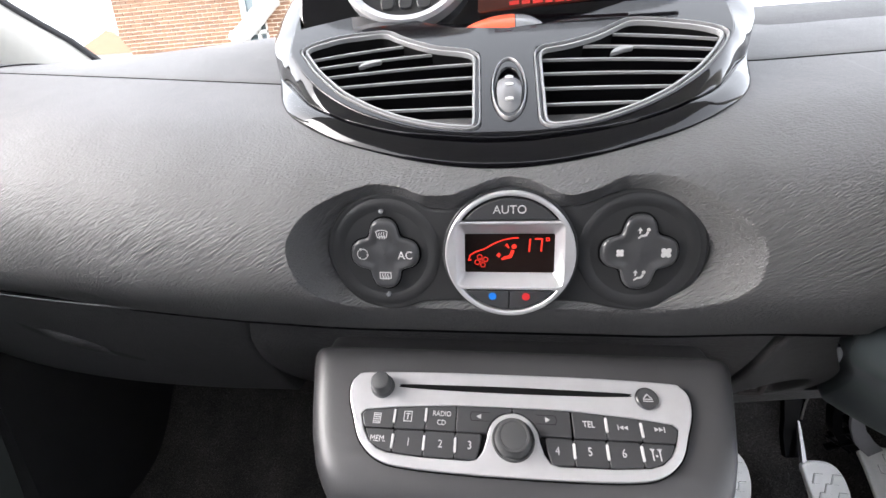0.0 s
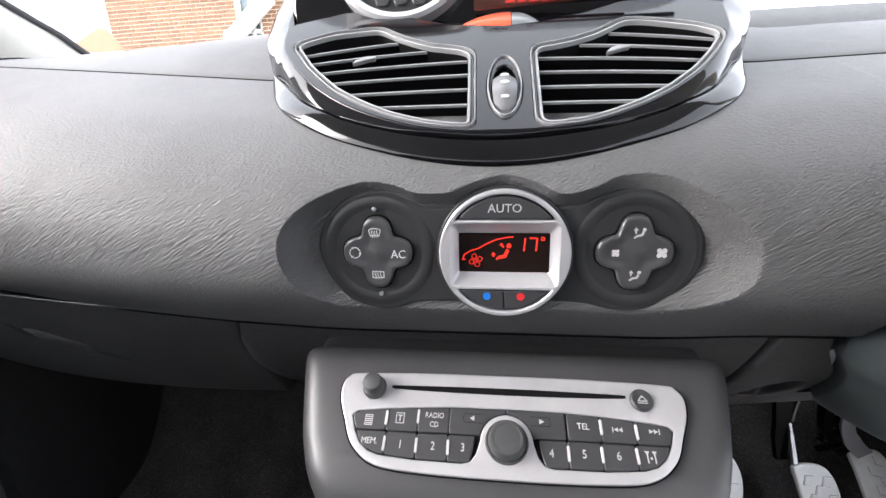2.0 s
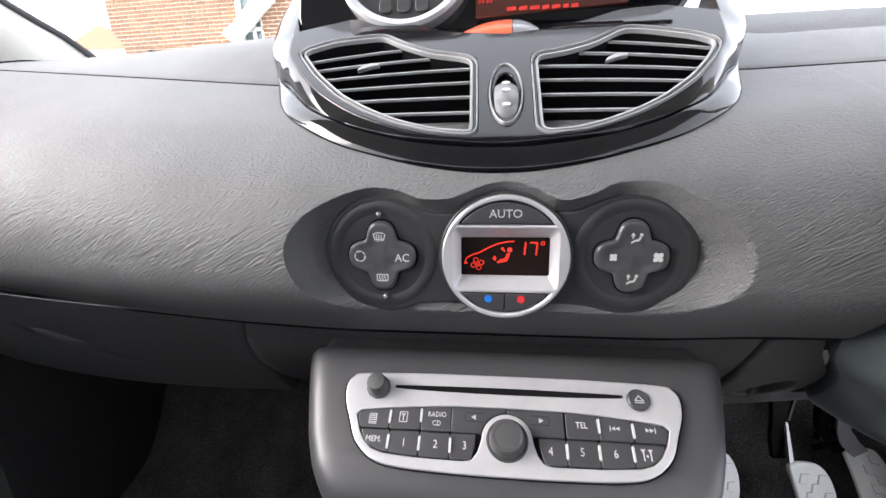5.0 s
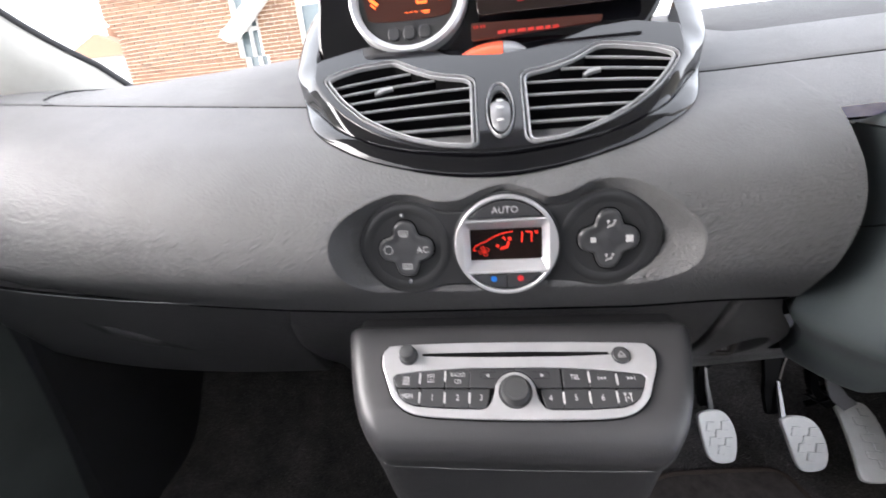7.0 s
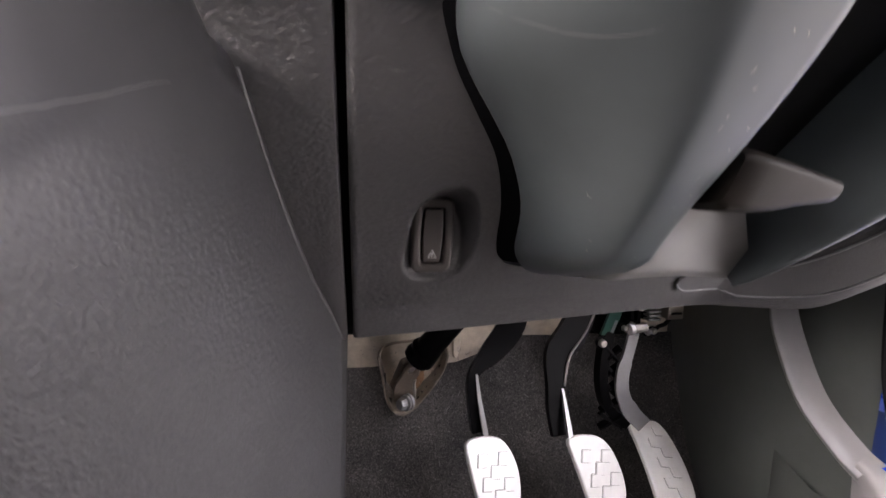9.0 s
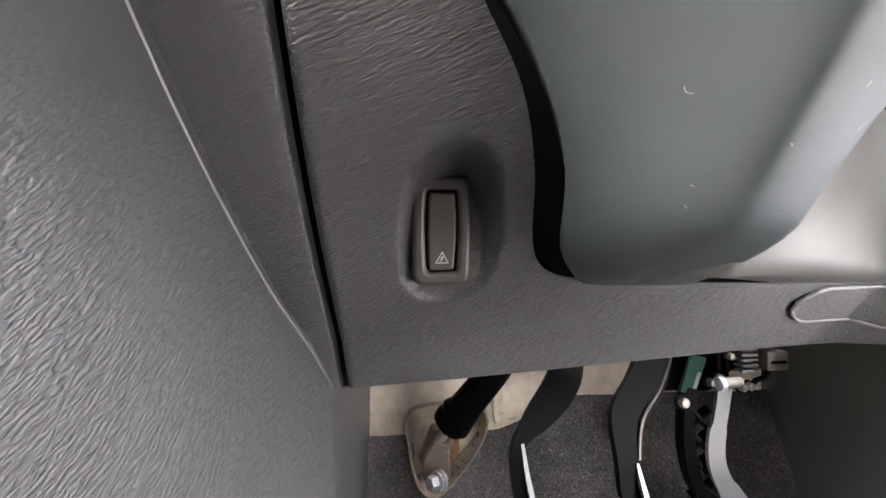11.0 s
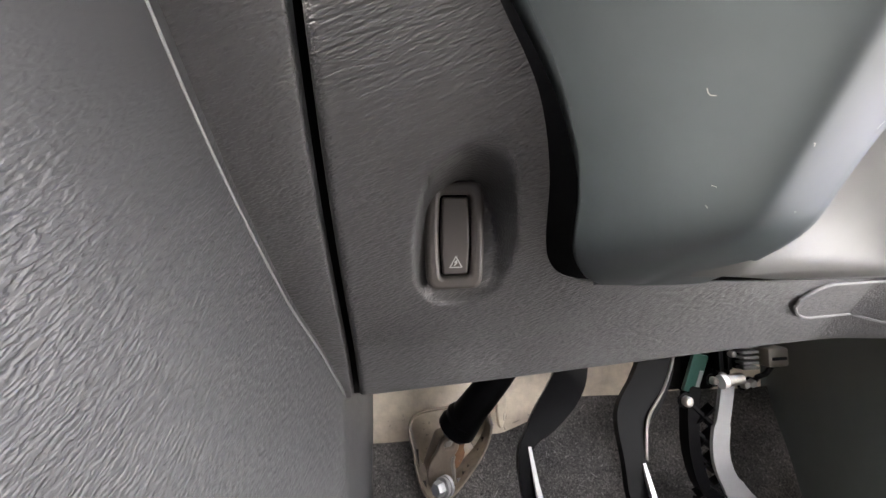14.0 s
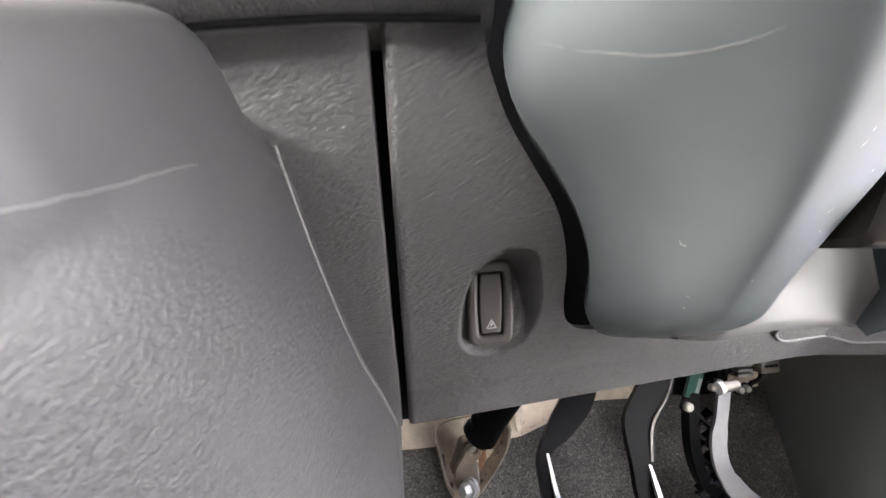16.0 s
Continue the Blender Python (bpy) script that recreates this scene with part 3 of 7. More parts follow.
def build_knee_panel():
    thing = empty("knee_panel", "dark grey grained lower dash panel under the steering column", "dash panel", (0.4, 0.44, 0.3))
    top = [(0.193, 0.508), (0.2335, 0.508), (0.2372, 0.4891), (0.2459, 0.472), (0.2585, 0.4561), (0.2754, 0.4354), (0.2861, 0.4113), (0.2921, 0.3868), (0.2991, 0.3739), (0.3131, 0.3663), (0.342, 0.363), (0.42, 0.359), (0.50, 0.356), (0.575, 0.356)]
    top = sorted((p[0], p[1]) for p in smooth_loop(top[2:], 6, False))
    top = [(0.193, 0.508), (0.2335, 0.508)] + top
    low = [(0.193, 0.298), (0.28, 0.299), (0.384, 0.301), (0.48, 0.303), (0.575, 0.304)]
    cols = []
    for x in list(np.arange(0.2022, 0.32, 0.0012)) + list(np.arange(0.325, 0.576, 0.012)):
        zt, zl = lerp_table(top, x), lerp_table(low, x)
        Z = np.linspace(zl, zt, 110)
        X = np.full_like(Z, x)
        sd = outline_depth(SWITCH_RECESS, X, Z)
        t = np.clip((sd - 0.0002) / 0.0085, 0, 1)
        Y = np.array([knee_y(x, z) for z in Z])
        deep = np.maximum(0.359 - 0.22 * (Z - 0.389) - Y, 0.0045)
        dip = np.clip(np.where(t < 0.25, 1.7 * t * t, 1 - 1.55 * (1 - t) ** 1.9), 0, 1) * deep
        c = [Vector((x, float(y + d), z)) for y, z, d in zip(Y, Z, dip)]
        lipr = [Vector((x, c[0].y + 0.10, c[0].z + 0.03)), Vector((x, c[0].y + 0.012, c[0].z - 0.0005)), Vector((x, c[0].y + 0.002, c[0].z - 0.0012))]
        cols.append(lipr + c + [c[-1] + Vector((0.0004, 0.003, 0.0004)), c[-1] + Vector((0.0004, 0.018, 0.0))])
    first = cols[0]
    for dx, dy in ((-0.0014, 0.0002), (-0.0026, 0.0008), (-0.0036, 0.0020), (-0.0042, 0.0042), (-0.0043, 0.009)):
        cols.insert(0, [p + Vector((dx, dy, 0)) for p in first])
    # outer end, sweeping back towards the seat
    B = smooth_loop([(0.575, knee_y(0.575, 0.304), 0.304), (0.615, 0.447, 0.305), (0.648, 0.412, 0.312), (0.660, 0.375, 0.338), (0.664, 0.335, 0.372), (0.668, 0.295, 0.411), (0.672, 0.24, 0.462), (0.676, 0.17, 0.53)], 4, False)
    T = smooth_loop([(0.575, knee_y(0.575, 0.356), 0.356), (0.592, 0.405, 0.360), (0.604, 0.378, 0.374), (0.612, 0.345, 0.397), (0.616, 0.31, 0.426), (0.62, 0.27, 0.462), (0.625, 0.21, 0.52), (0.63, 0.14, 0.585)], 4, False)
    for b, t in list(zip(B, T))[1:]:
        b, t = Vector(b), Vector(t)
        bulge = Vector((0.006, -0.006, -0.006))
        c = [b.lerp(t, k / 109) + bulge * math.sin(math.pi * k / 109) for k in range(110)]
        cols.append([b + Vector((0.02, 0.06, 0.03)), b + Vector((0.006, 0.012, 0.003)), b + Vector((0.001, 0.002, 0))] + c + [c[-1] + Vector((0.0, 0.004, 0.002)), c[-1] + Vector((0.0, 0.04, 0.01))])
    bm = grid(cols)
    bmesh.ops.recalc_face_normals(bm, faces=bm.faces)
    part("panel", bm, M_LOWER, thing, angle=60)
    # fuse cover with a pale edge, following the sweep of the panel
    st = [(Vector((x, knee_y(x, lerp_table(low, x)), lerp_table(low, x))), Vector((x, knee_y(x, lerp_table(top, x)), lerp_table(top, x)))) for x in np.linspace(0.5065, 0.572, 14)]
    st += [(Vector(b), Vector(t)) for b, t in list(zip(B, T))[1:19]]
    out = Vector((0.0, -0.0018, -0.0016))
    rows, n = [], len(st)
    for k, (b, t) in enumerate(st):
        e = max(0.0, 1 - k / 5.0)
        lo, hi = 0.46 + 0.20 * e ** 2.2, 0.955 - 0.20 * e ** 2.2
        bulge = Vector((0.006, -0.006, -0.006)) * (1 if k > 13 else 0)
        c = [b.lerp(t, f) + bulge * math.sin(math.pi * f) + out for f in np.linspace(lo, hi, 12)]
        rows.append([c[0] - out * 1.5] + c + [c[-1] - out * 1.5])
    bm = grid(rows)
    bmesh.ops.recalc_face_normals(bm, faces=bm.faces)
    part("fuse_cover", bm, M_LOWER, thing, angle=60)
    rim = [r[1] for r in reversed(rows)] + rows[0][2:12] + [r[12] for r in rows]
    part("cover_edge", tube([p + out * 0.05 for p in rim], 0.0011, 6), M_SILL, thing, "pale line round the cover")
    # black sheet behind the openings, standing in for the unlit space
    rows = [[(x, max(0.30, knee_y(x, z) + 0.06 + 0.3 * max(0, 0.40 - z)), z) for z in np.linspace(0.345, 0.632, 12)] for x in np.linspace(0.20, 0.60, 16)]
    part("shade_fill", grid(rows), M_GAP, thing, "black sheet standing in for the unlit space behind the panel")
    return thing


build_knee_panel()


SEAM_X = [(0.29, -0.232), (0.38, -0.2325), (0.427, -0.230), (0.466, -0.221), (0.496, -0.207), (0.51, -0.199)]


def build_centre_panel():
    thing = empty("centre_lower_panel", "dark grey lower dash panel between two curved seams", "dash panel", (0, 0.35, 0.4))
    rows = []
    for k in range(24):
        z = 0.5035 - 0.2085 * k / 23
        xl, xr = lerp_table(SEAM_X, z) + 0.0018, 0.1922 - 0.0005 * k / 23
        r = [(x, 0.2445 + 0.843 * (0.502 - z) + 0.0045 - belly(z), z) for x in np.linspace(xl, xr, 40)]
        a, b = r[0], r[-1]
        r = [(a[0] - 0.0008, a[1] + 0.014, z), (a[0] - 0.0008, a[1] + 0.0018, z), (a[0] - 0.0004, a[1] + 0.0006, z)] + r
        r += [(b[0] + 0.0007, b[1] + 0.0005, z), (b[0] + 0.0012, b[1] + 0.0016, z), (b[0] + 0.0012, b[1] + 0.014, z)]
        rows.append(r)
    for dy, dz in ((0.0006, 0.0012), (0.0022, 0.0021), (0.012, 0.0026)):
        rows.insert(0, [(x, y + dy, 0.5035 + dz) for x, y, z in rows[0 if dz < 0.0015 else (1 if dz < 0.0025 else 2)]])
    part("panel", grid(rows), M_LOWER, thing, angle=60)
    # black backing sheet puts the depth shade of the seams into colour
    bm = grid([[(x, 0.266 + 0.843 * (0.502 - z) + 0.03 * abs(x), z) for x in np.linspace(-0.27, 0.24, 20)] for z in np.linspace(0.505, 0.29, 8)])
    part("seam_backing", bm, M_GAP, thing, "black sheet standing in for the shade behind the seams")
    return thing


build_centre_panel()


def build_glovebox():
    thing = empty("glovebox", "dark grey closed glovebox lid with a moulded pull handle", "glovebox", (-0.45, 0.4, 0.3))
    def lid(x, z0):
        t = (0.502 - z0) / 0.15
        z = z0 + 0.05 * max(0, -x - 0.2) * (1 - 1.6 * t)
        y = 0.2445 + 0.72 * (0.502 - z0) + 0.012 * abs(x) + 0.35 * max(0, -x - 0.3) ** 2
        return (x, y - 0.003, z)
    rows = []
    for k in range(90):
        z0 = 0.5025 - 0.150 * k / 89
        xl = lerp_table(SEAM_X, z0) - 0.0018
        r = [lid(x, z0) for x in np.linspace(-0.80, -0.50, 16)[:-1]] + [lid(x, z0) for x in np.linspace(-0.50, -0.37, 60)[:-1]] + [lid(x, z0) for x in np.linspace(-0.37, xl, 20)]
        a = r[-1]
        rows.append(r + [(a[0] + 0.0006, a[1] + 0.0006, a[2]), (a[0] + 0.001, a[1] + 0.002, a[2]), (a[0] + 0.001, a[1] + 0.014, a[2])])
    first, last = rows[0], rows[-1]
    for dy, dz in ((0.0006, 0.0012), (0.0022, 0.0021), (0.012, 0.0026)):
        rows.insert(0, [(x, y + dy, z + dz) for x, y, z in first])
    for dy, dz in ((0.002, -0.003), (0.006, -0.0045), (0.05, -0.004)):
        rows.append([(x, y + dy, z + dz) for x, y, z in last])
    part("lid", grid(rows), M_LOWER, thing, angle=60)
    # paler tube paints the lit lid edge, black tube the shade above it
    edge = [Vector(lid(x, 0.5022)) for x in np.linspace(-0.78, -0.2125, 60)]
    part("top_edge", tube([p + Vector((0, -0.0012, -0.0006 * smoothstep(-0.4, -0.21, p.x))) for p in edge], 0.0011, 6), M_TRIM, thing, "paler strip painted for the lit upper edge")
    part("top_gap", tube([p + Vector((0, -0.0016, 0.0024)) for p in edge], 0.0014, 6), M_GAP, thing, "black strip painted for the shaded gap above the lid")
    # moulded pull handle between two dark patches painted as finger-hollow shade
    def blob(cx, cz, rx, rz, lean, high, sink):
        rings = []
        for f in (0.02, 0.3, 0.55, 0.75, 0.9, 1.0):
            r = []
            for k in range(28):
                a = 2 * math.pi * k / 28
                x, z = cx + f * rx * math.cos(a), cz + f * rz * math.sin(a) - lean * f * rx * math.cos(a)
                z0 = z - 0.05 * max(0, -x - 0.2) * (1 - 1.6 * (0.502 - z) / 0.15)
                p = lid(x, z0)
                r.append((x, p[1] - high * (1 - f * f) + sink, p[2]))
            rings.append(r)
        return grid(rings, True)
    part("handle", blob(-0.446, 0.432, 0.037, 0.0185, 0.42, 0.0065, 0.0004), M_LOWER, thing, "smooth moulded pull handle")
    part("shade_fill", blob(-0.4855, 0.4495, 0.011, 0.0095, 0.8, 0.0, -0.0010), M_DARK, thing, "dark patch painted for the shade of a finger hollow")
    part("shade_fill", blob(-0.403, 0.4165, 0.023, 0.0052, 0.40, 0.0, -0.0010), M_DARK, thing, "dark patch painted for the shade of a finger hollow")
    return thing


build_glovebox()


# ---------------------------------------------------------------- centre console under the radio
def build_console():
    thing = empty("centre_console", "dark grey plastic centre console with a rounded projecting radio head", "centre console", (0, 0.3, -0.05))
    # rounded head: stations along the radio face, rings of a soft rectangle
    rows = []
    def half_w(v):
        return lerp_table([(-0.075, 0.106), (-0.06, 0.117), (-0.04, 0.1285), (0.0, 0.1395), (0.037, 0.1475), (0.09, 0.151)], v)
    for v, top, low in [(-0.0745, -0.032, -0.0440), (-0.0735, -0.022, -0.0470), (-0.070, -0.0125, -0.0485), (-0.064, -0.0065, -0.0490), (-0.056, -0.003, -0.0480), (-0.048, -0.0015, -0.0465), (-0.03, -0.001, -0.0440),
                        (-0.01, -0.001, -0.0465), (0.012, -0.001, -0.052), (0.022, -0.0012, -0.055), (0.0275, -0.0026, -0.058), (0.0315, -0.006, -0.061), (0.0345, -0.013, -0.064), (0.039, -0.025, -0.067), (0.055, -0.036, -0.075), (0.075, -0.045, -0.085)]:
        w = half_w(v) - (0.004 if v < -0.07 else 0)
        r = min(0.017, (top - low) * 0.45)
        ring = rounded([(CX + 0.0015 - w, low), (CX + 0.0015 + w, low), (CX + 0.0015 + w, top), (CX + 0.0015 - w, top)], [r * 0.5, r * 0.5, r, r], 7)
        rows.append([RAD @ Vector((x, v, z)) for x, z in ring])
    head = capped(rows)
    # pedestal: narrow towards the cabin, spreading to the lower panel and the bulkhead
    rows = []
    spread = [(0.295, 0.1905), (0.302, 0.189), (0.3596, 0.1738), (0.3968, 0.1674), (0.4269, 0.1626), (0.4644, 0.157)]
    for z, wr, yr in [(0.455, 0.118, 0.160), (0.44, 0.118, 0.1595), (0.425, 0.1175, 0.159), (0.41, 0.1165, 0.160), (0.40, 0.1155, 0.161), (0.38, 0.1137, 0.1665), (0.36, 0.112, 0.172), (0.345, 0.111, 0.176), (0.33, 0.110, 0.18), (0.302, 0.108, 0.19), (0.25, 0.106, 0.198), (0.18, 0.104, 0.206), (0.1, 0.10, 0.215), (-0.08, 0.10, 0.22)]:
        xe = lerp_table(spread, z) - CX if z > 0.295 else 0.1865 - 0.02 * (0.295 - z)
        ye = knee_y(xe + CX, max(z, 0.30)) - 0.0005
        pts = [(-wr, yr), (wr, yr), (wr + 0.6 * (xe - wr), yr + 0.45 * (ye - yr)), (xe, ye), (xe + 0.0005, ye + 0.05), (xe - 0.006, 0.80), (-xe + 0.006, 0.80), (-xe - 0.0005, ye + 0.05), (-xe, ye), (-wr - 0.6 * (xe - wr), yr + 0.45 * (ye - yr))]
        ring = rounded(pts, [0.022, 0.022, 0.05, 0.0022, 0.02, 0.02, 0.02, 0.02, 0.0022, 0.05], 5)
        rows.append([(x + CX, y, z) for x, y in ring])
    body = part("body", fused([head, capped(rows)], 0.0028, 7), M_SIDE, thing, angle=60)
    bpy.context.view_layer.update()
    line = smooth_loop([(-0.125, 0.20, 0.437), (-0.12, 0.175, 0.426), (-0.10, 0.161, 0.413), (-0.05, 0.156, 0.404), (0.0, 0.155, 0.402), (0.05, 0.156, 0.406), (0.10, 0.162, 0.416), (0.12, 0.175, 0.427), (0.1265, 0.20, 0.438), (0.130, 0.228, 0.447)], 8, False)
    inv = body.matrix_world.inverted()
    part("crease", tube([body.matrix_world @ (q[1] + q[2] * 0.0002) for q in (body.closest_point_on_mesh(inv @ Vector(p)) for p in line)], [0.0001 + 0.00035 * min(1.0, k / 12, (len(line) - 1 - k) / 20) for k in range(len(line))], 6), M_TRIM, thing, "fine moulding line")
    # lighter bead along the corner stands in for its highlight
    edge = [Vector((lerp_table(spread, z) - 0.0004, knee_y(lerp_table(spread, z), z) - 0.0002, z)) for z in np.linspace(0.300, 0.462, 30)]
    part("side_edge", tube(edge, 0.0008, 6), M_TRIM, thing, "fine pale bead painted for the light on the moulded edge")
    return thing


build_console()


# ---------------------------------------------------------------- radio


def build_radio():
    thing = empty("car_radio", "silver faced car radio with CD slot and dark buttons", "car radio", (RX, 0.2, 0.44))
    half = [(0, 0.0108), (0.05, 0.0106), (0.096, 0.0090), (0.1035, 0.0064), (0.1068, 0.0005), (0.1055, -0.010), (0.1005, -0.0215), (0.0955, -0.0325), (0.0895, -0.0395), (0.0815, -0.0448), (0.069, -0.0480), (0.04, -0.0496), (0, -0.0501)]
    loop = [(RX + x, v) for x, v in half] + [(RX - x, v) for x, v in half[-2:0:-1]]
    loop = smooth_loop(loop, 4)
    kx, kv, kr = RX, -0.0297, 0.0156
    # openings for the two button fields, either side of the knob's arch
    arch = [(kx + kr * math.cos(radians(a)), kv + kr * math.sin(radians(a))) for a in range(0, 181, 12)]
    top_edge = [(-0.0958, -0.0188), (-0.0932, -0.0160), (-0.075, -0.0138), (-0.055, -0.0122), (-0.035, -0.0110), (-0.02, -0.0108), (0, -0.0107)]
    left = [(RX + x, v) for x, v in top_edge] + [(kx, kv + kr)] + [p for p in arch if p[0] < kx - 0.001][0:] + [(kx - 0.0178, -0.0370), (kx - 0.0212, -0.0415), (kx - 0.026, -0.0428), (kx - 0.055, -0.0424), (kx - 0.076, -0.0408), (kx - 0.083, -0.0385), (kx - 0.0885, -0.0340), (kx - 0.0928, -0.0272)]
    right = [(2 * RX - x, v) for x, v in left]
    both = left[:7] + [(2 * RX - x, v) for x, v in left[5::-1]] + [(2 * RX - x, v) for x, v in left[:7:-1]] + [(kx, kv + kr)] + left[8:]
    part("faceplate", plate([loop, both], 0.004, RAD, 0.0009, z=0.0032), M_SILVER, thing, "satin silver plastic faceplate")
    part("gap_border", plate([smooth_loop([(RX + (x - RX) * 1.012, v * 1.012 + 0.0002) for x, v in loop[::2]], 2)], 0.002, RAD, z=0.0012), M_GAP, thing, "black gap round the faceplate")
    mid = -0.0272

    def button(name, pts, dx=0.0, label=""):
        pts = rounded(pts, 0.0016, 3)
        b = part(name, plate([pts], 0.003, RAD, 0.0006, z=0.0034), M_BUTTON, thing, label)
        return b

    def edge_v(x):
        return lerp_table([(0, -0.0110), (0.02, -0.0111), (0.035, -0.0113), (0.055, -0.0125), (0.075, -0.0141), (0.0932, -0.0163)], abs(x - RX))

    def low_v(x):
        d = abs(x - RX)
        return lerp_table([(0.02, -0.0424), (0.055, -0.0420), (0.076, -0.0404), (0.083, -0.0381)], d)

    g = 0.00025
    tops = [(-0.0895, -0.0679), (-0.0679, -0.048), (-0.048, -0.0287), (0.0412, 0.0605), (0.0605, 0.0803), (0.0803, 0.1010)]
    marks = {}
    for i, (a, b) in enumerate(tops):
        pts = [(a + g, mid + g), (b - g, mid + g), (b - g, edge_v(b)), ((a + b) / 2, edge_v((a + b) / 2)), (a + g, edge_v(a))]
        if i == 0:
            pts = [(RX - 0.0922, mid + g), (b - g, mid + g), (b - g, edge_v(b)), ((a + b) / 2, edge_v((a + b) / 2)), (RX - 0.0929, -0.0164), (RX - 0.0953, -0.0190)]
        if i == 5:
            pts = [(a + g, mid + g), (RX + 0.0922, mid + g), (RX + 0.0953, -0.0190), (RX + 0.0929, -0.0164), ((a + b) / 2, edge_v((a + b) / 2)), (a + g, edge_v(a))]
        marks["t%d" % i] = button("button", pts)
    for sgn in (-1, 1):
        a = [(kx + sgn * g, kv + kr + 0.0004)] + [(kx + sgn * (kr + 0.0003) * math.sin(radians(d)), kv + (kr + 0.0003) * math.cos(radians(d))) for d in range(12, 90, 12)]
        pts = [(kx + sgn * 0.0345, mid + g), (kx + sgn * 0.0345, edge_v(kx + 0.0345)), (kx + sgn * 0.017, edge_v(kx + 0.017)), (kx + sgn * g, edge_v(kx))] + a + [(kx + sgn * (kr + 0.0003), mid + g)]
        if sgn > 0:
            pts = pts[::-1]
        marks["seek%d" % sgn] = button("seek_button", pts)
        for a0, a1, key in ((0.0348, 0.0185, "x"), (0.0348, 0.0537, "y"), (0.0537, 0.0727, "z"), (0.0727, 0.0918, "w")):
            x0, x1 = kx + sgn * a0, kx + sgn * a1
            s = 1 if a1 > a0 else -1
            pts = [(x0 + sgn * s * g, mid - g), (x1 - sgn * s * g, mid - g)]
            if key == "x":
                pts += [(kx + sgn * 0.0198, -0.035), (kx + sgn * 0.0218, low_v(x1))]
            elif key == "w":
                pts += [(kx + sgn * 0.0882, -0.0338), (kx + sgn * 0.0828, -0.0381), (kx + sgn * 0.076, -0.0404)]
            else:
                pts += [(x1 - sgn * s * g, low_v(x1))]
            pts += [(x0 + sgn * s * g, low_v(x0))]
            area = sum(p[0] * q[1] - q[0] * p[1] for p, q in zip(pts, pts[1:] + pts[:1]))
            marks["b%d%s" % (sgn, key)] = button("button", pts if area > 0 else pts[::-1])
    # legends
    zt = 0.0036
    for key, body, x, v, size in (("t3", "TEL", 0.0507, -0.0188, 0.0052), ("b-1w", "MEM.", -0.0765, -0.0335, 0.0052), ("b-1z", "1", -0.0573, -0.0347, 0.0065), ("b-1y", "2", -0.0377, -0.0346, 0.0065), ("b-1x", "3", -0.0199, -0.0345, 0.0065),
                                  ("b1x", "4", 0.0312, -0.0347, 0.0065), ("b1y", "5", 0.0495, -0.0342, 0.0065), ("b1z", "6", 0.0684, -0.034, 0.0065)):
        part("legend", text_mesh(body, size, RAD, x, v, zt, 0.85), M_WHITE, marks[key], "white printed legend", smooth=False)
    part("legend", text_mesh("RADIO", 0.0045, RAD, -0.038, -0.0168, zt, 0.85), M_WHITE, marks["t2"], "white printed legend", smooth=False)
    part("legend", text_mesh("CD", 0.0045, RAD, -0.038, -0.0222, zt, 0.85), M_WHITE, marks["t2"], "white printed legend", smooth=False)
    mk = Marks(RAD, zt, (-0.079, -0.0213), 0.001)
    mk.stroke([(-2.2, -3), (2.2, -3), (2.2, 3), (-2.2, 3)], 0.5, True)
    for i in range(4):
        mk.stroke([(-1.6, -2 + i * 1.3), (1.6, -2 + i * 1.3)], 0.6)
    mk.done("symbol", M_WHITE, marks["t0"])
    mk = Marks(RAD, zt, (-0.0594, -0.0193), 0.001)
    mk.stroke([(-2.4, -3), (2.4, -3), (2.4, 3), (-2.4, 3)], 0.5, True).stroke([(-1.2, 1.6), (1.2, 1.6)], 0.7).stroke([(0, 1.6), (0, -1.8)], 0.7)
    mk.done("symbol", M_WHITE, marks["t1"])
    for x, s, key in ((-0.0149, -1, "seek-1"), (0.0267, 1, "seek1")):
        Marks(RAD, zt, (x, -0.0172), 0.001).fill([(-1.4 * s, -1.6), (1.6 * s, 0), (-1.4 * s, 1.6)]).done("symbol", M_WHITE, marks[key])
        Marks(RAD, 0.00345, (x - 0.0015 * s, -0.0172), 0.001).stroke([(-5 * s, 2.6), (6 * s, 2.6), (7 * s, 0), (6 * s, -2.6), (-5 * s, -2.6)], 0.25).done("groove", M_GAP, marks[key])
    for x, s, key in ((0.0702, -1, "t4"), (0.0905, 1, "t5")):
        m = Marks(RAD, zt, (x, -0.0195), 0.001)
        for o in (-1.6, 0.9):
            m.fill([(o * s - 1.1 * s, -1.3), (o * s + 1.3 * s, 0), (o * s - 1.1 * s, 1.3)])
        m.stroke([(2.8 * s, -1.4), (2.8 * s, 1.4)], 0.6).done("symbol", M_WHITE, marks[key])
    m = Marks(RAD, zt, (0.0859, -0.0335), 0.001)
    for o in (-2, 2):
        m.stroke([(o, -3), (o, 3)], 0.8).stroke([(o - 1, 3), (o, 1.5), (o + 1, 3)], 0.6)
    m.disc(0, -0.6, 0.7).done("symbol", M_WHITE, marks["b1w"])
    for x, v in [(-0.0679, -0.0195), (-0.048, -0.0178), (0.0608, -0.0186), (0.0806, -0.0204), (-0.0672, -0.0345), (-0.0477, -0.0345), (-0.0287, -0.0347), (0.0407, -0.0342), (0.0594, -0.0338), (0.0785, -0.0334)]:
        part("light_bar", plate([rounded(rect(x - 0.0008, v - 0.0042, x + 0.0008, v + 0.0042), 0.0007, 3)], 0.002, RAD, 0.0003, z=0.0042), M_WHITE, thing, "small white light bar between buttons")
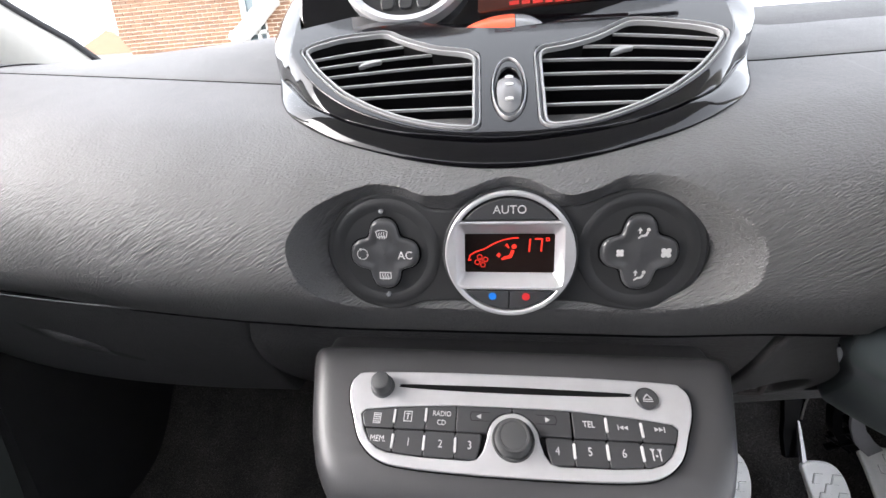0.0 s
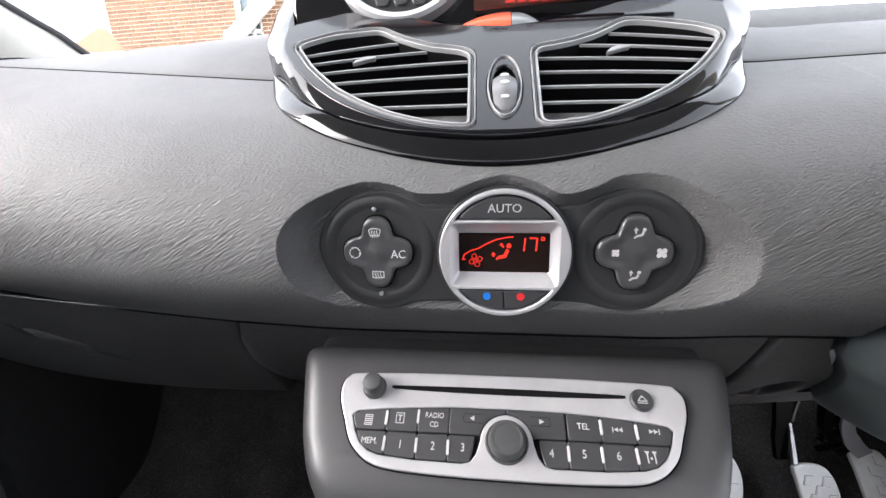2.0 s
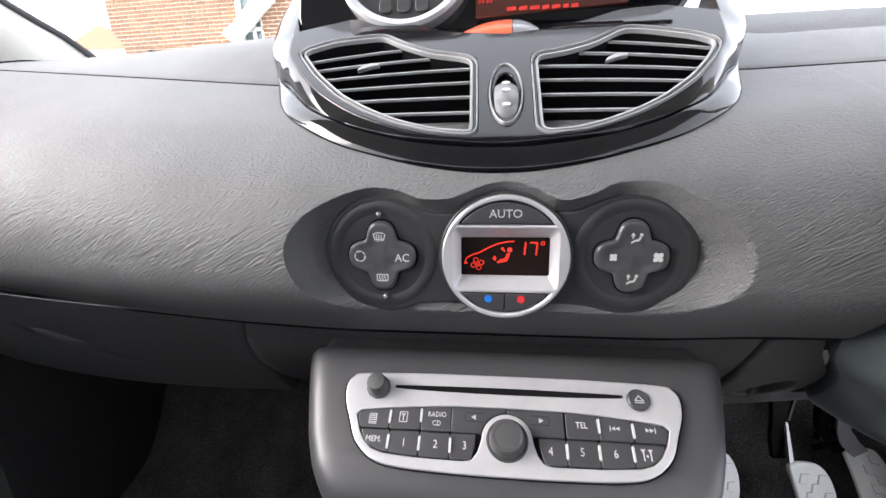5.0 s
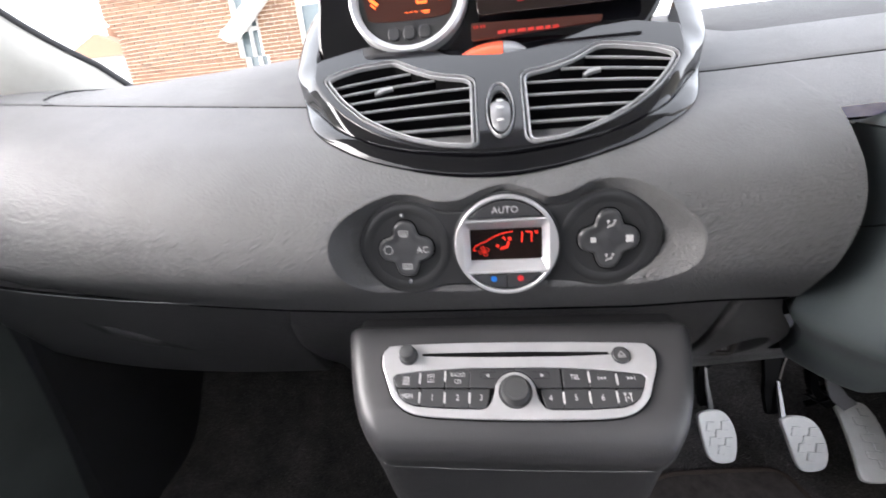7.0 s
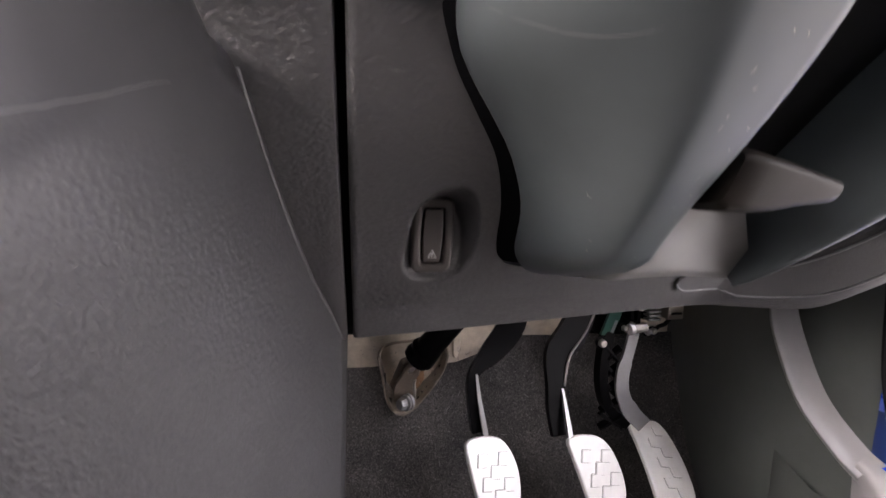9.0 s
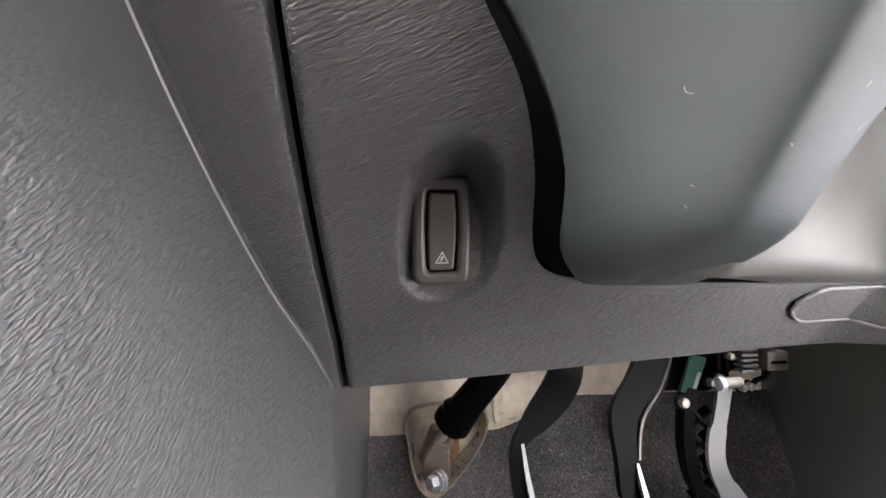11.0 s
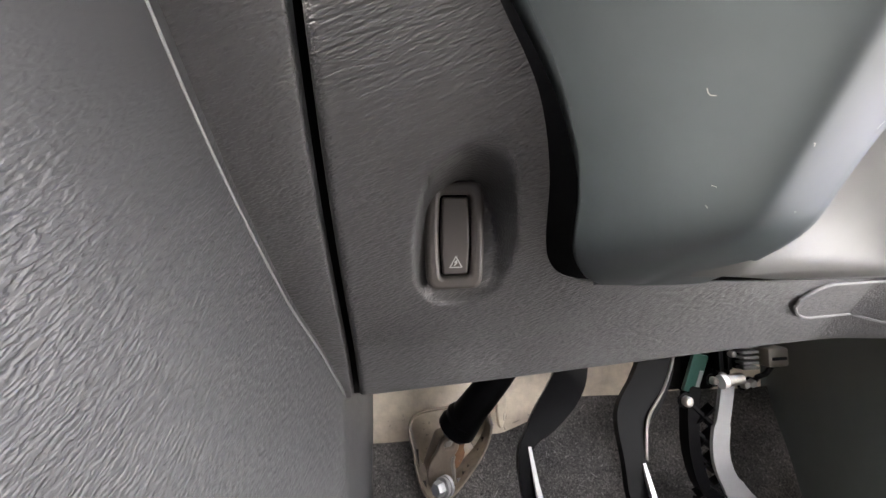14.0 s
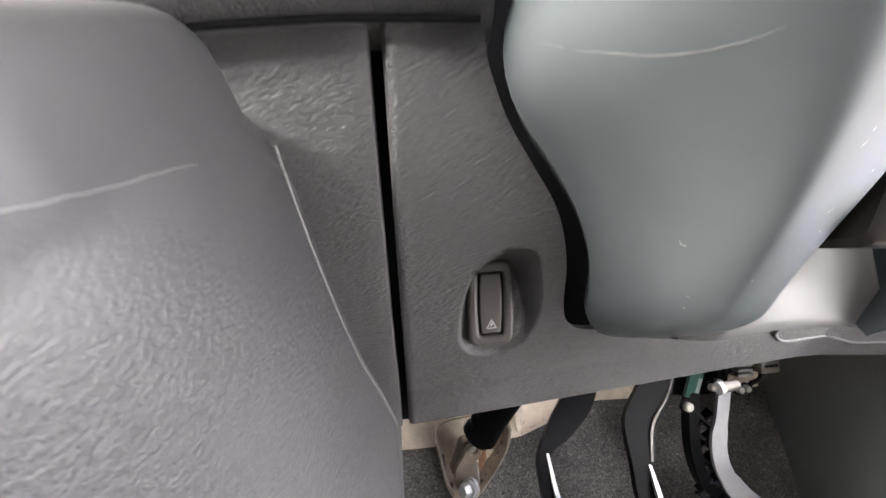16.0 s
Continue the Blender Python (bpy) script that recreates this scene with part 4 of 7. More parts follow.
    # CD slot: a tapered dark groove
    groove = [(-0.0668, 0.0002), (-0.0655, 0.0012), (-0.04, 0.0017), (RX, 0.0021), (0.05, 0.0017), (0.0765, 0.0012), (0.0778, 0.0002), (0.0765, -0.0008), (0.05, -0.0017), (RX, -0.0021), (-0.04, -0.0017), (-0.0655, -0.0008)]
    part("cd_slot", plate([smooth_loop(groove, 3)], 0.001, RAD, 0.0002, z=0.0037), M_GAP, thing, "long narrow black CD slot")
    ej = part("eject_button", lathe([(0.0068, 0.003), (0.0067, 0.0047), (0.0058, 0.0056), (0.0001, 0.0052)], RAD @ Matrix.Translation((0.0872, -0.0016, 0))), M_BUTTON, thing)
    Marks(RAD, 0.00575, (0.0872, -0.0014), 0.001).stroke([(-2.6, -1.2), (2.6, -1.2), (0, 1.9)], 0.6, True).stroke([(-2.8, -2.4), (2.8, -2.4)], 0.55).done("symbol", M_WHITE, ej)
    k = RAD @ Matrix.Translation((kx, kv, 0))
    part("volume_knob", lathe([(0.0128, 0.0012), (0.0127, 0.0032), (0.0120, 0.0038), (0.0110, 0.0036), (0.0108, 0.0046), (0.0101, 0.0108), (0.0092, 0.0120), (0.0080, 0.0121), (0.0076, 0.0117), (0.004, 0.0121), (0.0001, 0.0122)], k, 48), M_KNOB, thing, "round dark rubberised volume knob")
    k = RAD @ Matrix.Translation((-0.0788, -0.0008, 0))
    part("power_knob", lathe([(0.0078, 0.003), (0.0077, 0.005), (0.0066, 0.0062), (0.0062, 0.013), (0.0055, 0.0142), (0.003, 0.0148), (0.0001, 0.0149)], k), M_KNOB, thing, "small dark power knob")
    part("button_backing", plate([smooth_loop([(RX + x * 0.93, v) for x, v in [(-0.1, -0.014), (0, -0.007), (0.1, -0.014), (0.095, -0.03), (0.08, -0.04), (0, -0.044), (-0.08, -0.04), (-0.095, -0.03)]], 3)], 0.001, RAD, z=0.0018), M_GAP, thing, "black backing behind the buttons")


build_radio()


# ---------------------------------------------------------------- climate control
def seat_icon(m, s=1.0):
    m.disc(2.1 * s, 1.7, 0.95).stroke([(1.7 * s, 0.3), (1.0 * s, -1.1), (-1.1 * s, -1.5)], 1.15)
    m.stroke([(-1.1 * s, -1.5), (-2.4 * s, -2.5)], 0.9)
    m.stroke([(-1.9 * s, -0.1), (-1.9 * s, 1.5)], 0.75)
    m.fill([(-3.1 * s, 1.2), (-1.9 * s, 2.9), (-0.7 * s, 1.2)] if s > 0 else [(-0.7 * s, 1.2), (-1.9 * s, 2.9), (-3.1 * s, 1.2)])


def fan_icon(m, r=2.4):
    for a in (45, 135, 225, 315):
        c, s = math.cos(radians(a)), math.sin(radians(a))
        m.disc(c * r * 0.58, s * r * 0.58, r * 0.44)
    m.disc(0, 0, r * 0.2)


def build_climate():
    thing = empty("climate_control", "dark oval climate control panel with silver round display", "climate control", (CX, 0.2, 0.53))
    pts = [(-0.1095, 0.002), (-0.1035, 0.0195), (-0.09, 0.0325), (-0.0702, 0.0375), (-0.054, 0.034), (-0.0435, 0.0275), (-0.025, 0.0268), (0.004, 0.027), (0.033, 0.0275), (0.0451, 0.0285), (0.058, 0.034), (0.0765, 0.0375), (0.096, 0.032), (0.109, 0.019),
           (0.114, 0.002), (0.109, -0.0165), (0.097, -0.029), (0.079, -0.0352), (0.063, -0.034), (0.0498, -0.0313), (0.03, -0.0305), (0.004, -0.031), (-0.025, -0.031), (-0.0476, -0.032), (-0.058, -0.0355), (-0.0715, -0.0374), (-0.09, -0.032), (-0.1035, -0.0175)]
    part("panel", plate([smooth_loop(pts, 6), ellipse(0.0033, 0, 0.0345, 0.0345, 60)], 0.006, CLI, 0.002, z=0.0), M_DARK, thing)
    for cx, cy, signs in ((-0.0715, 0.0, "left"), (0.0756, 0.0012, "right")):
        f = CLI @ Matrix.Translation((cx, cy, 0))
        dish = [(0.0335, 0.0003), (0.0318, 0.0009), (0.0295, 0.0010), (0.0272, 0.0006), (0.025, -0.0001), (0.02, -0.0006), (0.001, -0.0006)]
        part("button_dish", lathe(dish, f, 48), M_DARK, thing, "round dished surround")
        gap = [((0.0193 + 0.0034 * math.cos(4 * a) - 0.0007 * math.cos(8 * a)) * math.cos(a), (0.0200 + 0.0036 * math.cos(4 * a) - 0.0007 * math.cos(8 * a)) * math.sin(a)) for a in np.linspace(0, 2 * math.pi, 72, endpoint=False)]
        part("button_gap", plate([gap], 0.001, f, z=0.0012), M_GAP, thing, "black gap round the button")
        rows = []
        for rho, h in ((1.0, 0.0012), (1.0, 0.0026), (0.965, 0.0036), (0.90, 0.0041), (0.8, 0.0040), (0.68, 0.0034), (0.5, 0.0030), (0.3, 0.0036), (0.12, 0.0041), (0.01, 0.0042)):
            ring = []
            for a in np.linspace(0, 2 * math.pi, 72, endpoint=False):
                r = 0.0182 + (0.0034 * math.cos(4 * a) - 0.0007 * math.cos(8 * a)) * (1 if rho > 0.4 else 0.6)
                ring.append(f @ Vector((r * rho * math.cos(a), r * 1.04 * rho * math.sin(a), h)))
            rows.append(ring)
        bm = grid(rows, True)
        bmesh.ops.recalc_face_normals(bm, faces=bm.faces)
        btn = part("cross_button", bm, M_ROCKER, thing, "four-way rocker button with white symbols", angle=50)
        zt = 0.0044
        if signs == "left":
            m = Marks(f, zt, (-0.0008, 0.0125), 0.001)
            m.stroke([(-3.6, 1.5), (-2, 2.3), (0, 2.5), (2, 2.3), (3.6, 1.5), (2.6, -2.0), (0, -1.4), (-2.6, -2.0)], 0.55, True)
            for o in (-1.4, 0, 1.4):
                m.stroke([(o, 1.2), (o * 1.1 - 0.4, -0.2), (o * 1.1 + 0.3, -1.6), (o, -2.8)], 0.5)
            m.done("symbol", M_WHITE, btn)
            m = Marks(f, zt, (0.0, -0.0133), 0.001)
            m.stroke([(-3.4, 2), (3.4, 2), (3.4, -1.8), (-3.4, -1.8)], 0.6, True)
            for o in (-1.6, 0, 1.6):
                m.stroke([(o, 1.3), (o - 0.5, 0.2), (o + 0.4, -1), (o, -2.6)], 0.5)
            m.done("symbol", M_WHITE, btn)
            m = Marks(f, zt, (-0.0135, 0.0002), 0.001)
            for k in range(3):
                a0 = 20 + 120 * k
                m.stroke([(3.2 * math.cos(radians(a0 + d)), 3.2 * math.sin(radians(a0 + d))) for d in range(0, 86, 17)], 0.6)
                e = radians(a0 + 95)
                m.fill([(3.2 * math.cos(e) + 1.0 * math.cos(e + d), 3.2 * math.sin(e) + 1.0 * math.sin(e + d)) for d in (1.6, 3.4, 5.6)])
            m.done("symbol", M_WHITE, btn)
            part("legend", text_mesh("AC", 0.0070, f, 0.0128, -0.0008, zt, 0.95), M_WHITE, btn, "white printed letters", smooth=False)
            for yy in (0.0260, -0.0263):
                part("indicator", lathe([(0.0014, 0.0), (0.0014, 0.0026), (0.0008, 0.0031), (0.0001, 0.0032)], f @ Matrix.Translation((-0.001 if yy > 0 else 0.0005, yy, 0)), 14), M_GREYLENS, thing, "tiny indicator lamp")
        else:
            m = Marks(f, zt, (0.0012, 0.0115), 0.0011)
            seat_icon(m)
            m.done("symbol", M_WHITE, btn)
            m = Marks(f, zt, (0.0005, -0.0130), 0.0011)
            seat_icon(m)
            m.done("symbol", M_WHITE, btn)
            m = Marks(f, zt, (-0.0108, 0.0), 0.0010)
            fan_icon(m)
            m.done("symbol", M_WHITE, btn)
            m = Marks(f, zt, (0.0138, 0.0002), 0.00135)
            fan_icon(m)
            m.done("symbol", M_WHITE, btn)
    # round silver dial
    c = (0.0033, 0.0)
    D = CLI @ Matrix.Translation((c[0], c[1], 0))
    R = 0.0376
    part("dial_collar", plate([ellipse(0, 0, 0.0392, 0.0392, 80), ellipse(0, 0, 0.0355, 0.0355, 80)], 0.005, D, 0.0008, z=0.003), M_DARK, thing)
    def cap(r, y0, up=True, n=22):
        a0 = math.asin(y0 / r)
        ang = np.linspace(a0, math.pi - a0, n) if up else np.linspace(math.pi - a0, 2 * math.pi + a0, n)
        return [(r * math.cos(a), r * math.sin(a)) for a in ang]
    win = rounded(rect(-0.0305, -0.0185, 0.0305, 0.0178), 0.003, 4)
    part("dial_ring", plate([ellipse(0, 0, R, R, 96), cap(0.0345, 0.0200), cap(0.0345, -0.0212, False), win], 0.006, D, 0.0011, z=0.0062, seg=3), M_SILVER, thing, "satin silver round bezel")
    # sloped silver frame down to the display
    inner = rounded(rect(-0.0262, -0.0122, 0.0262, 0.0113), 0.0012, 4)
    bm = grid([[D @ Vector((x, y, 0.0052)) for x, y in win], [D @ Vector((x, y, 0.0048)) for x, y in [(p[0] * 0.985, p[1] * 0.985) for p in win]], [D @ Vector((x, y, -0.0015)) for x, y in inner]], True)
    bmesh.ops.recalc_face_normals(bm, faces=bm.faces)
    part("display_frame", bm, M_SILVER, thing, "sloped silver frame")
    lcd = part("display", plate([[(p[0] * 1.01, p[1] * 1.01) for p in inner]], 0.001, D, z=-0.0012), M_LCD, thing, "dark display with lit red figures")
    zl = -0.0010
    m = Marks(D, zl, (0, 0), 0.001)
    m.stroke([(-24.2, -4.8), (-23.2, -1.6), (-19.5, 0.6), (-15, 2.0), (-9.5, 5.2), (-4, 7.6), (2, 8.8), (5.2, 9.0)], 0.75)
    m.stroke([(-24.2, -4.8), (-22.6, -4.6)], 0.7)
    m.done("lit_outline", M_LED, lcd, "lit red car outline")
    m = Marks(D, zl, (-0.0165, -0.0052), 0.00125)
    for a in (20, 110, 200, 290):
        cc, s = math.cos(radians(a)), math.sin(radians(a))
        m.stroke([(0.4 * cc, 0.4 * s)] + [(2.1 * cc + 1.15 * math.cos(radians(a + b)), 2.1 * s + 1.15 * math.sin(radians(a + b))) for b in range(150, -211, -40)], 0.32)
    m.done("lit_fan", M_LED, lcd, "lit red fan symbol")
    m = Marks(D, zl, (-0.0005, 0.0005), 0.001)
    m.disc(3.4, 3.2, 1.5).stroke([(2.6, 0.4), (1.2, -3.0), (-2.2, -3.8)], 2.0).stroke([(-1.6, -3.6), (-3.6, -4.6)], 1.3)
    m.stroke([(-1.2, 4.4), (0.3, 2.4)], 1.0).fill([(-2.4, 3.4), (-0.6, 5.2), (0.2, 3.6)])
    m.stroke([(-5.5, -1.5), (-5.5, -3.2)], 1.1).fill([(-7.2, -2.4), (-5.5, -0.4), (-4.2, -2.4)])
    m.done("lit_figure", M_LED, lcd, "lit red airflow symbol")
    m = Marks(D, zl, (0.0115, 0.0045), 0.001)
    m.stroke([(0.2, -3.6), (0.4, -0.3)], 1.0).stroke([(0.5, 0.3), (0.7, 3.6)], 1.0)
    m.stroke([(3.6, 3.8), (7.2, 3.8)], 1.0).stroke([(7.6, 3.5), (7.4, 0.4)], 1.0).stroke([(7.3, -0.3), (7.1, -3.6)], 1.0)
    m.stroke([(9.9, 2.6), (11.6, 2.6), (11.6, 4.4), (9.9, 4.4)], 0.5, True)
    m.done("lit_digits", M_LED, lcd, "lit red digits reading 17 degrees")
    auto = part("auto_button", plate([cap(0.0335, 0.0207)], 0.004, D, 0.0008, z=0.0056), M_BUTTON, thing, "dark segment button")
    part("legend", text_mesh("AUTO", 0.0068, D, 0.0, 0.0266, 0.0058, 1.0), M_WHITE, auto, "white printed letters", smooth=False)
    low = cap(0.0335, -0.0219, False)
    for s, mat in ((-1, M_BLUE_DOT), (1, M_RED_DOT)):
        loop = [p for p in low if p[0] * s > 0.0005]
        extra = [(s * 0.0003, -0.0335), (s * 0.0003, -0.0219)]
        loop = loop + extra
        loop = sorted(loop, key=lambda p: math.atan2(p[1] + 0.026, p[0] - s * 0.012))
        b = part("temperature_button", plate([loop], 0.004, D, 0.0006, z=0.0056), M_BUTTON, thing, "dark button with a coloured dot")
        Marks(D, 0.0058, (s * 0.0098, -0.0252), 0.001).disc(0, 0, 2.35, n=20).done("dot", mat, b)
    part("dial_backing", plate([ellipse(0, 0, 0.035, 0.035, 48), [(p[0] * 1.02, p[1] * 1.02) for p in inner]], 0.001, D, z=-0.0024), M_GAP, thing, "black backing")


build_climate()


# ---------------------------------------------------------------- gloss black pod with the air vents
def inside(loop, x, y):
    r = False
    for (ax, ay), (bx, by) in zip(loop, loop[1:] + loop[:1]):
        if (ay > y) != (by > y) and x < (bx - ax) * (y - ay) / (by - ay) + ax:
            r = not r
    return r


VENT_L = [(-0.1505, 0.0915), (-0.147, 0.0984), (-0.124, 0.1096), (-0.0861, 0.114), (-0.0698, 0.0999), (-0.0477, 0.0866), (-0.0233, 0.0801), (-0.0155, 0.0743), (-0.0135, -0.0036), (-0.0183, -0.0066), (-0.042, -0.0025), (-0.0653, 0.0062), (-0.0848, 0.0176), (-0.107, 0.0343), (-0.1315, 0.0621)]
VENT_R = [(0.0206, 0.0725), (0.0236, 0.0793), (0.0419, 0.0829), (0.0614, 0.0909), (0.086, 0.11), (0.1014, 0.1079), (0.1318, 0.0976), (0.1450, 0.0885), (0.1462, 0.0818), (0.1364, 0.0646), (0.121, 0.0441), (0.1005, 0.0246), (0.0824, 0.012), (0.0656, 0.0033), (0.0494, -0.0033), (0.0338, -0.0058), (0.0245, -0.0062), (0.0202, -0.0005)]


def shrink(loop, d):
    """Moves an outline inwards by about d."""
    out, k = [], len(loop)
    area = sum(p[0] * q[1] - q[0] * p[1] for p, q in zip(loop, loop[1:] + loop[:1]))
    s = 1 if area > 0 else -1
    for i in range(k):
        a, b = Vector(loop[i - 1]), Vector(loop[(i + 1) % k])
        t = (b - a).normalized()
        out.append((loop[i][0] - s * t.y * d, loop[i][1] + s * t.x * d))
    return out


FASCIA_W = [(-0.05, -0.012), (-0.026, -0.0078), (0.017, -0.0080), (0.06, -0.018), (0.1035, -0.0315)]


# half outlines of the pod from its lower middle to its top: edge of the face, fine groove, foot on the fascia
POD_FACE = [(0.0, -0.0095), (0.026, -0.0085), (0.055, -0.0015), (0.090, 0.0155), (0.117, 0.037), (0.135, 0.058), (0.147, 0.0765), (0.1555, 0.094), (0.1605, 0.125), (0.163, 0.150), (0.165, 0.175), (0.166, 0.205), (0.166, 0.235)]
POD_GROOVE = [(0.0, -0.0120), (0.028, -0.0100), (0.062, -0.0030), (0.097, 0.0110), (0.1245, 0.0310), (0.142, 0.0525), (0.157, 0.0745), (0.174, 0.0975), (0.186, 0.128), (0.191, 0.152), (0.194, 0.175), (0.195, 0.205), (0.193, 0.235)]
POD_FOOT = [(0.0, -0.0268), (0.030, -0.0243), (0.0645, -0.0160), (0.1035, -0.0005), (0.135, 0.0225), (0.1525, 0.0430), (0.1655, 0.0675), (0.1775, 0.0975), (0.1855, 0.130), (0.192, 0.154), (0.195, 0.177), (0.196, 0.207), (0.194, 0.237)]


def pod_ring(a, b, t, drop, h):
    """A ring round the pod, t of the way from one half outline to another, falling from the face towards the fascia."""
    half = [(p[0] + t * (q[0] - p[0]), p[1] + t * (q[1] - p[1])) for p, q in zip(a, b)]
    ring = []
    for x, v in smooth_loop([(-x, v) for x, v in reversed(half[1:])] + half, 8, False):
        low = max(lerp_table(FASCIA_W, v), -0.030) * (1 - 0.3 * smoothstep(0.10, 0.13, v))
        mid = -0.0012 - 0.0025 * smoothstep(0.03, 0.12, v)
        ring.append((x + mid, v, 0.0025 + drop * (low + h - 0.0025)))
    return ring


def build_pod():
    thing = empty("vent_pod", "gloss black oval dashboard pod holding two air vents", "vent pod", (CX, 0.28, 0.64))
    face = pod_ring(POD_FACE, POD_FACE, 0.0, 0.0, 0.0)
    vl, vr = rounded(VENT_L, 0.006, 3), rounded(VENT_R, 0.006, 3)
    whole = [(p[0], p[1]) for p in face]
    oval = ellipse(CX - 0.0006, 0.0334, 0.0106, 0.0315, 40)
    # plate between and round the vents, upper edge dips over the hazard switch
    top = [(-0.158, 0.126), (-0.12, 0.140), (-0.088, 0.140), (-0.06, 0.124), (-0.035, 0.1125), (CX, 0.1075), (0.035, 0.1115), (0.06, 0.120), (0.088, 0.134), (0.12, 0.138), (0.156, 0.126)]
    lowr = [(p[0], p[1]) for p in face if p[1] < 0.122]
    lowr = sorted(lowr, key=lambda p: math.atan2(p[1] - 0.122, p[0] - CX))
    loop = lowr + [p for p in reversed(top)]
    part("bezel", plate([loop, vl, vr, oval], 0.006, POD, 0.0012, z=0.003), M_PIANO, thing)
    rings = []
    for k in range(11):
        a = radians(90) * k / 10
        rings.append(pod_ring(POD_FACE, POD_GROOVE, 0.5 * k / 10 + 0.5 * math.sin(a), 0.5 * k / 10 + 0.5 * (1 - math.cos(a)), 0.0085))
    rings.append(pod_ring(POD_GROOVE, POD_FOOT, 0.02, 1.0, 0.0062))
    rings.append(pod_ring(POD_GROOVE, POD_FOOT, 0.06, 1.0, 0.0062))
    for t, h in ((0.10, 0.0074), (0.2, 0.0073), (0.35, 0.0067), (0.5, 0.0058), (0.7, 0.0044), (0.85, 0.0030), (0.95, 0.0019), (1.0, 0.0006), (1.0, -0.035)):
        rings.append(pod_ring(POD_GROOVE, POD_FOOT, t, 1.0, h))
    bm = grid([[POD @ Vector(p) for p in ring] for ring in rings])
    bmesh.ops.recalc_face_normals(bm, faces=bm.faces)
    part("outer_band", bm, M_PIANO, thing, "gloss black rounded band with a fine step", angle=50)
    def band(loop, d0, d1, z, rise):
        """A rounded strip that follows an outline."""
        prof = ((d0, z - 0.006), (d0, z), (d0 + 0.25 * (d1 - d0), z + rise), (d0 + 0.75 * (d1 - d0), z + rise), (d1, z), (d1, z - 0.006))
        return grid([[POD @ Vector((x, y, h)) for x, y in shrink(loop, d)] for d, h in prof], True)

    def even(loop, n=150):
        """The outline with evenly spaced points."""
        p = np.array(loop + loop[:1])
        l = np.concatenate([[0], np.cumsum(np.hypot(*np.diff(p, axis=0).T))])
        t = np.linspace(0, l[-1], n + 1)[:-1]
        q = np.stack([np.interp(t, l, p[:, 0]), np.interp(t, l, p[:, 1])], 1)
        for _ in range(3):
            q = 0.5 * q + 0.25 * np.roll(q, 1, 0) + 0.25 * np.roll(q, -1, 0)
        return [tuple(map(float, v)) for v in q]

    for loop, sgn in ((even(vl), -1), (even(vr), 1)):
        v = part("air_vent", band(loop, -0.0002, 0.0009, 0.0030, 0.0008), M_SATIN, thing, "satin grey vent frame")
        part("inner_frame", band(loop, 0.0009, 0.0028, 0.0012, 0.0002), M_PIANO, v)
        part("edge_line", band(loop, 0.0028, 0.0049, 0.0020, 0.0010), M_SATIN, v)
        inn = shrink(loop, 0.005)
        bm = grid([[POD @ Vector((x, y, 0.0)) for x, y in inn], [POD @ Vector((x, y, -0.035)) for x, y in inn]], True)
        bm.verts.ensure_lookup_table()
        n = len(inn)
        bm.faces.new([bm.verts[n + i] for i in range(n)])
        part("duct", bm, M_GAP, v, "black duct")
        for k in range(6):
            y0, bend = 0.0204 + 0.0162 * k, (0.02 + 0.16 * k if sgn < 0 else 0.16 + 0.17 * k)
            xs = [x for x in np.linspace(-0.16, 0.16, 641) if x * sgn > 0.008 and inside(inn, x, y0 - bend * (x - CX) ** 2)]
            a, b = xs[0] - 0.001, xs[-1] + 0.001
            pts = []
            for j in range(17):
                x = a + (b - a) * j / 16
                yy = y0 - bend * (x - CX) ** 2
                pts.append([POD @ Vector((x, yy + c0, c1)) for c0, c1 in ((-0.00048, -0.0004), (0.00048, -0.0004), (0.0006, -0.0022), (-0.0006, -0.0022))])
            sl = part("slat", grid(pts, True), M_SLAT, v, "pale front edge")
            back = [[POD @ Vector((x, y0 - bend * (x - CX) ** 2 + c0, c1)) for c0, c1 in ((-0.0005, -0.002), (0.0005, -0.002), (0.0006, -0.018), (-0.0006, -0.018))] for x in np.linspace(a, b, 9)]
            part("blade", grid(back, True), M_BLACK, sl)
        tx, ty = (-0.0935, 0.0735) if sgn < 0 else (0.0765, 0.0735)
        lens = smooth_loop([(tx - 0.007, ty - 0.006), (tx - 0.0045, ty - 0.0015), (tx + 0.001, ty + 0.002), (tx + 0.007, ty + 0.0022), (tx + 0.008, ty - 0.0005), (tx + 0.003, ty - 0.0018), (tx - 0.002, ty - 0.004)], 4)
        part("tab", plate([lens], 0.003, POD, 0.0006, z=0.0022), M_SATIN, v, "grey adjusting tab")
    # thumb wheel between the vents
    WHL = POD @ Matrix.Translation((-0.0006, -0.0026, 0))
    w = part("wheel_surround", plate([ellipse(CX, 0.036, 0.0106, 0.0315, 48), ellipse(CX, 0.036, 0.0096, 0.0303, 48)], 0.006, WHL, 0.0006, z=0.0050), M_SATIN, thing, "thin satin oval surround")
    part("wheel_cup", plate([ellipse(CX, 0.036, 0.0096, 0.0303, 48), ellipse(CX, 0.034, 0.0078, 0.0232, 40)], 0.005, WHL, 0.001, z=0.0036), M_PIANO, thing, "gloss black cup")
    part("wheel_well", plate([ellipse(CX, 0.036, 0.0104, 0.0312, 32)], 0.001, WHL, z=-0.004), M_GAP, thing, "black well")
    rows = []
    for k in range(13):
        a = math.pi * k / 12
        yy, zz = 0.030 - 0.0200 * math.cos(a), -0.003 + 0.012 * math.sin(a)
        hw = 0.0075 * (1 - 0.35 * abs(math.cos(a)) ** 2)
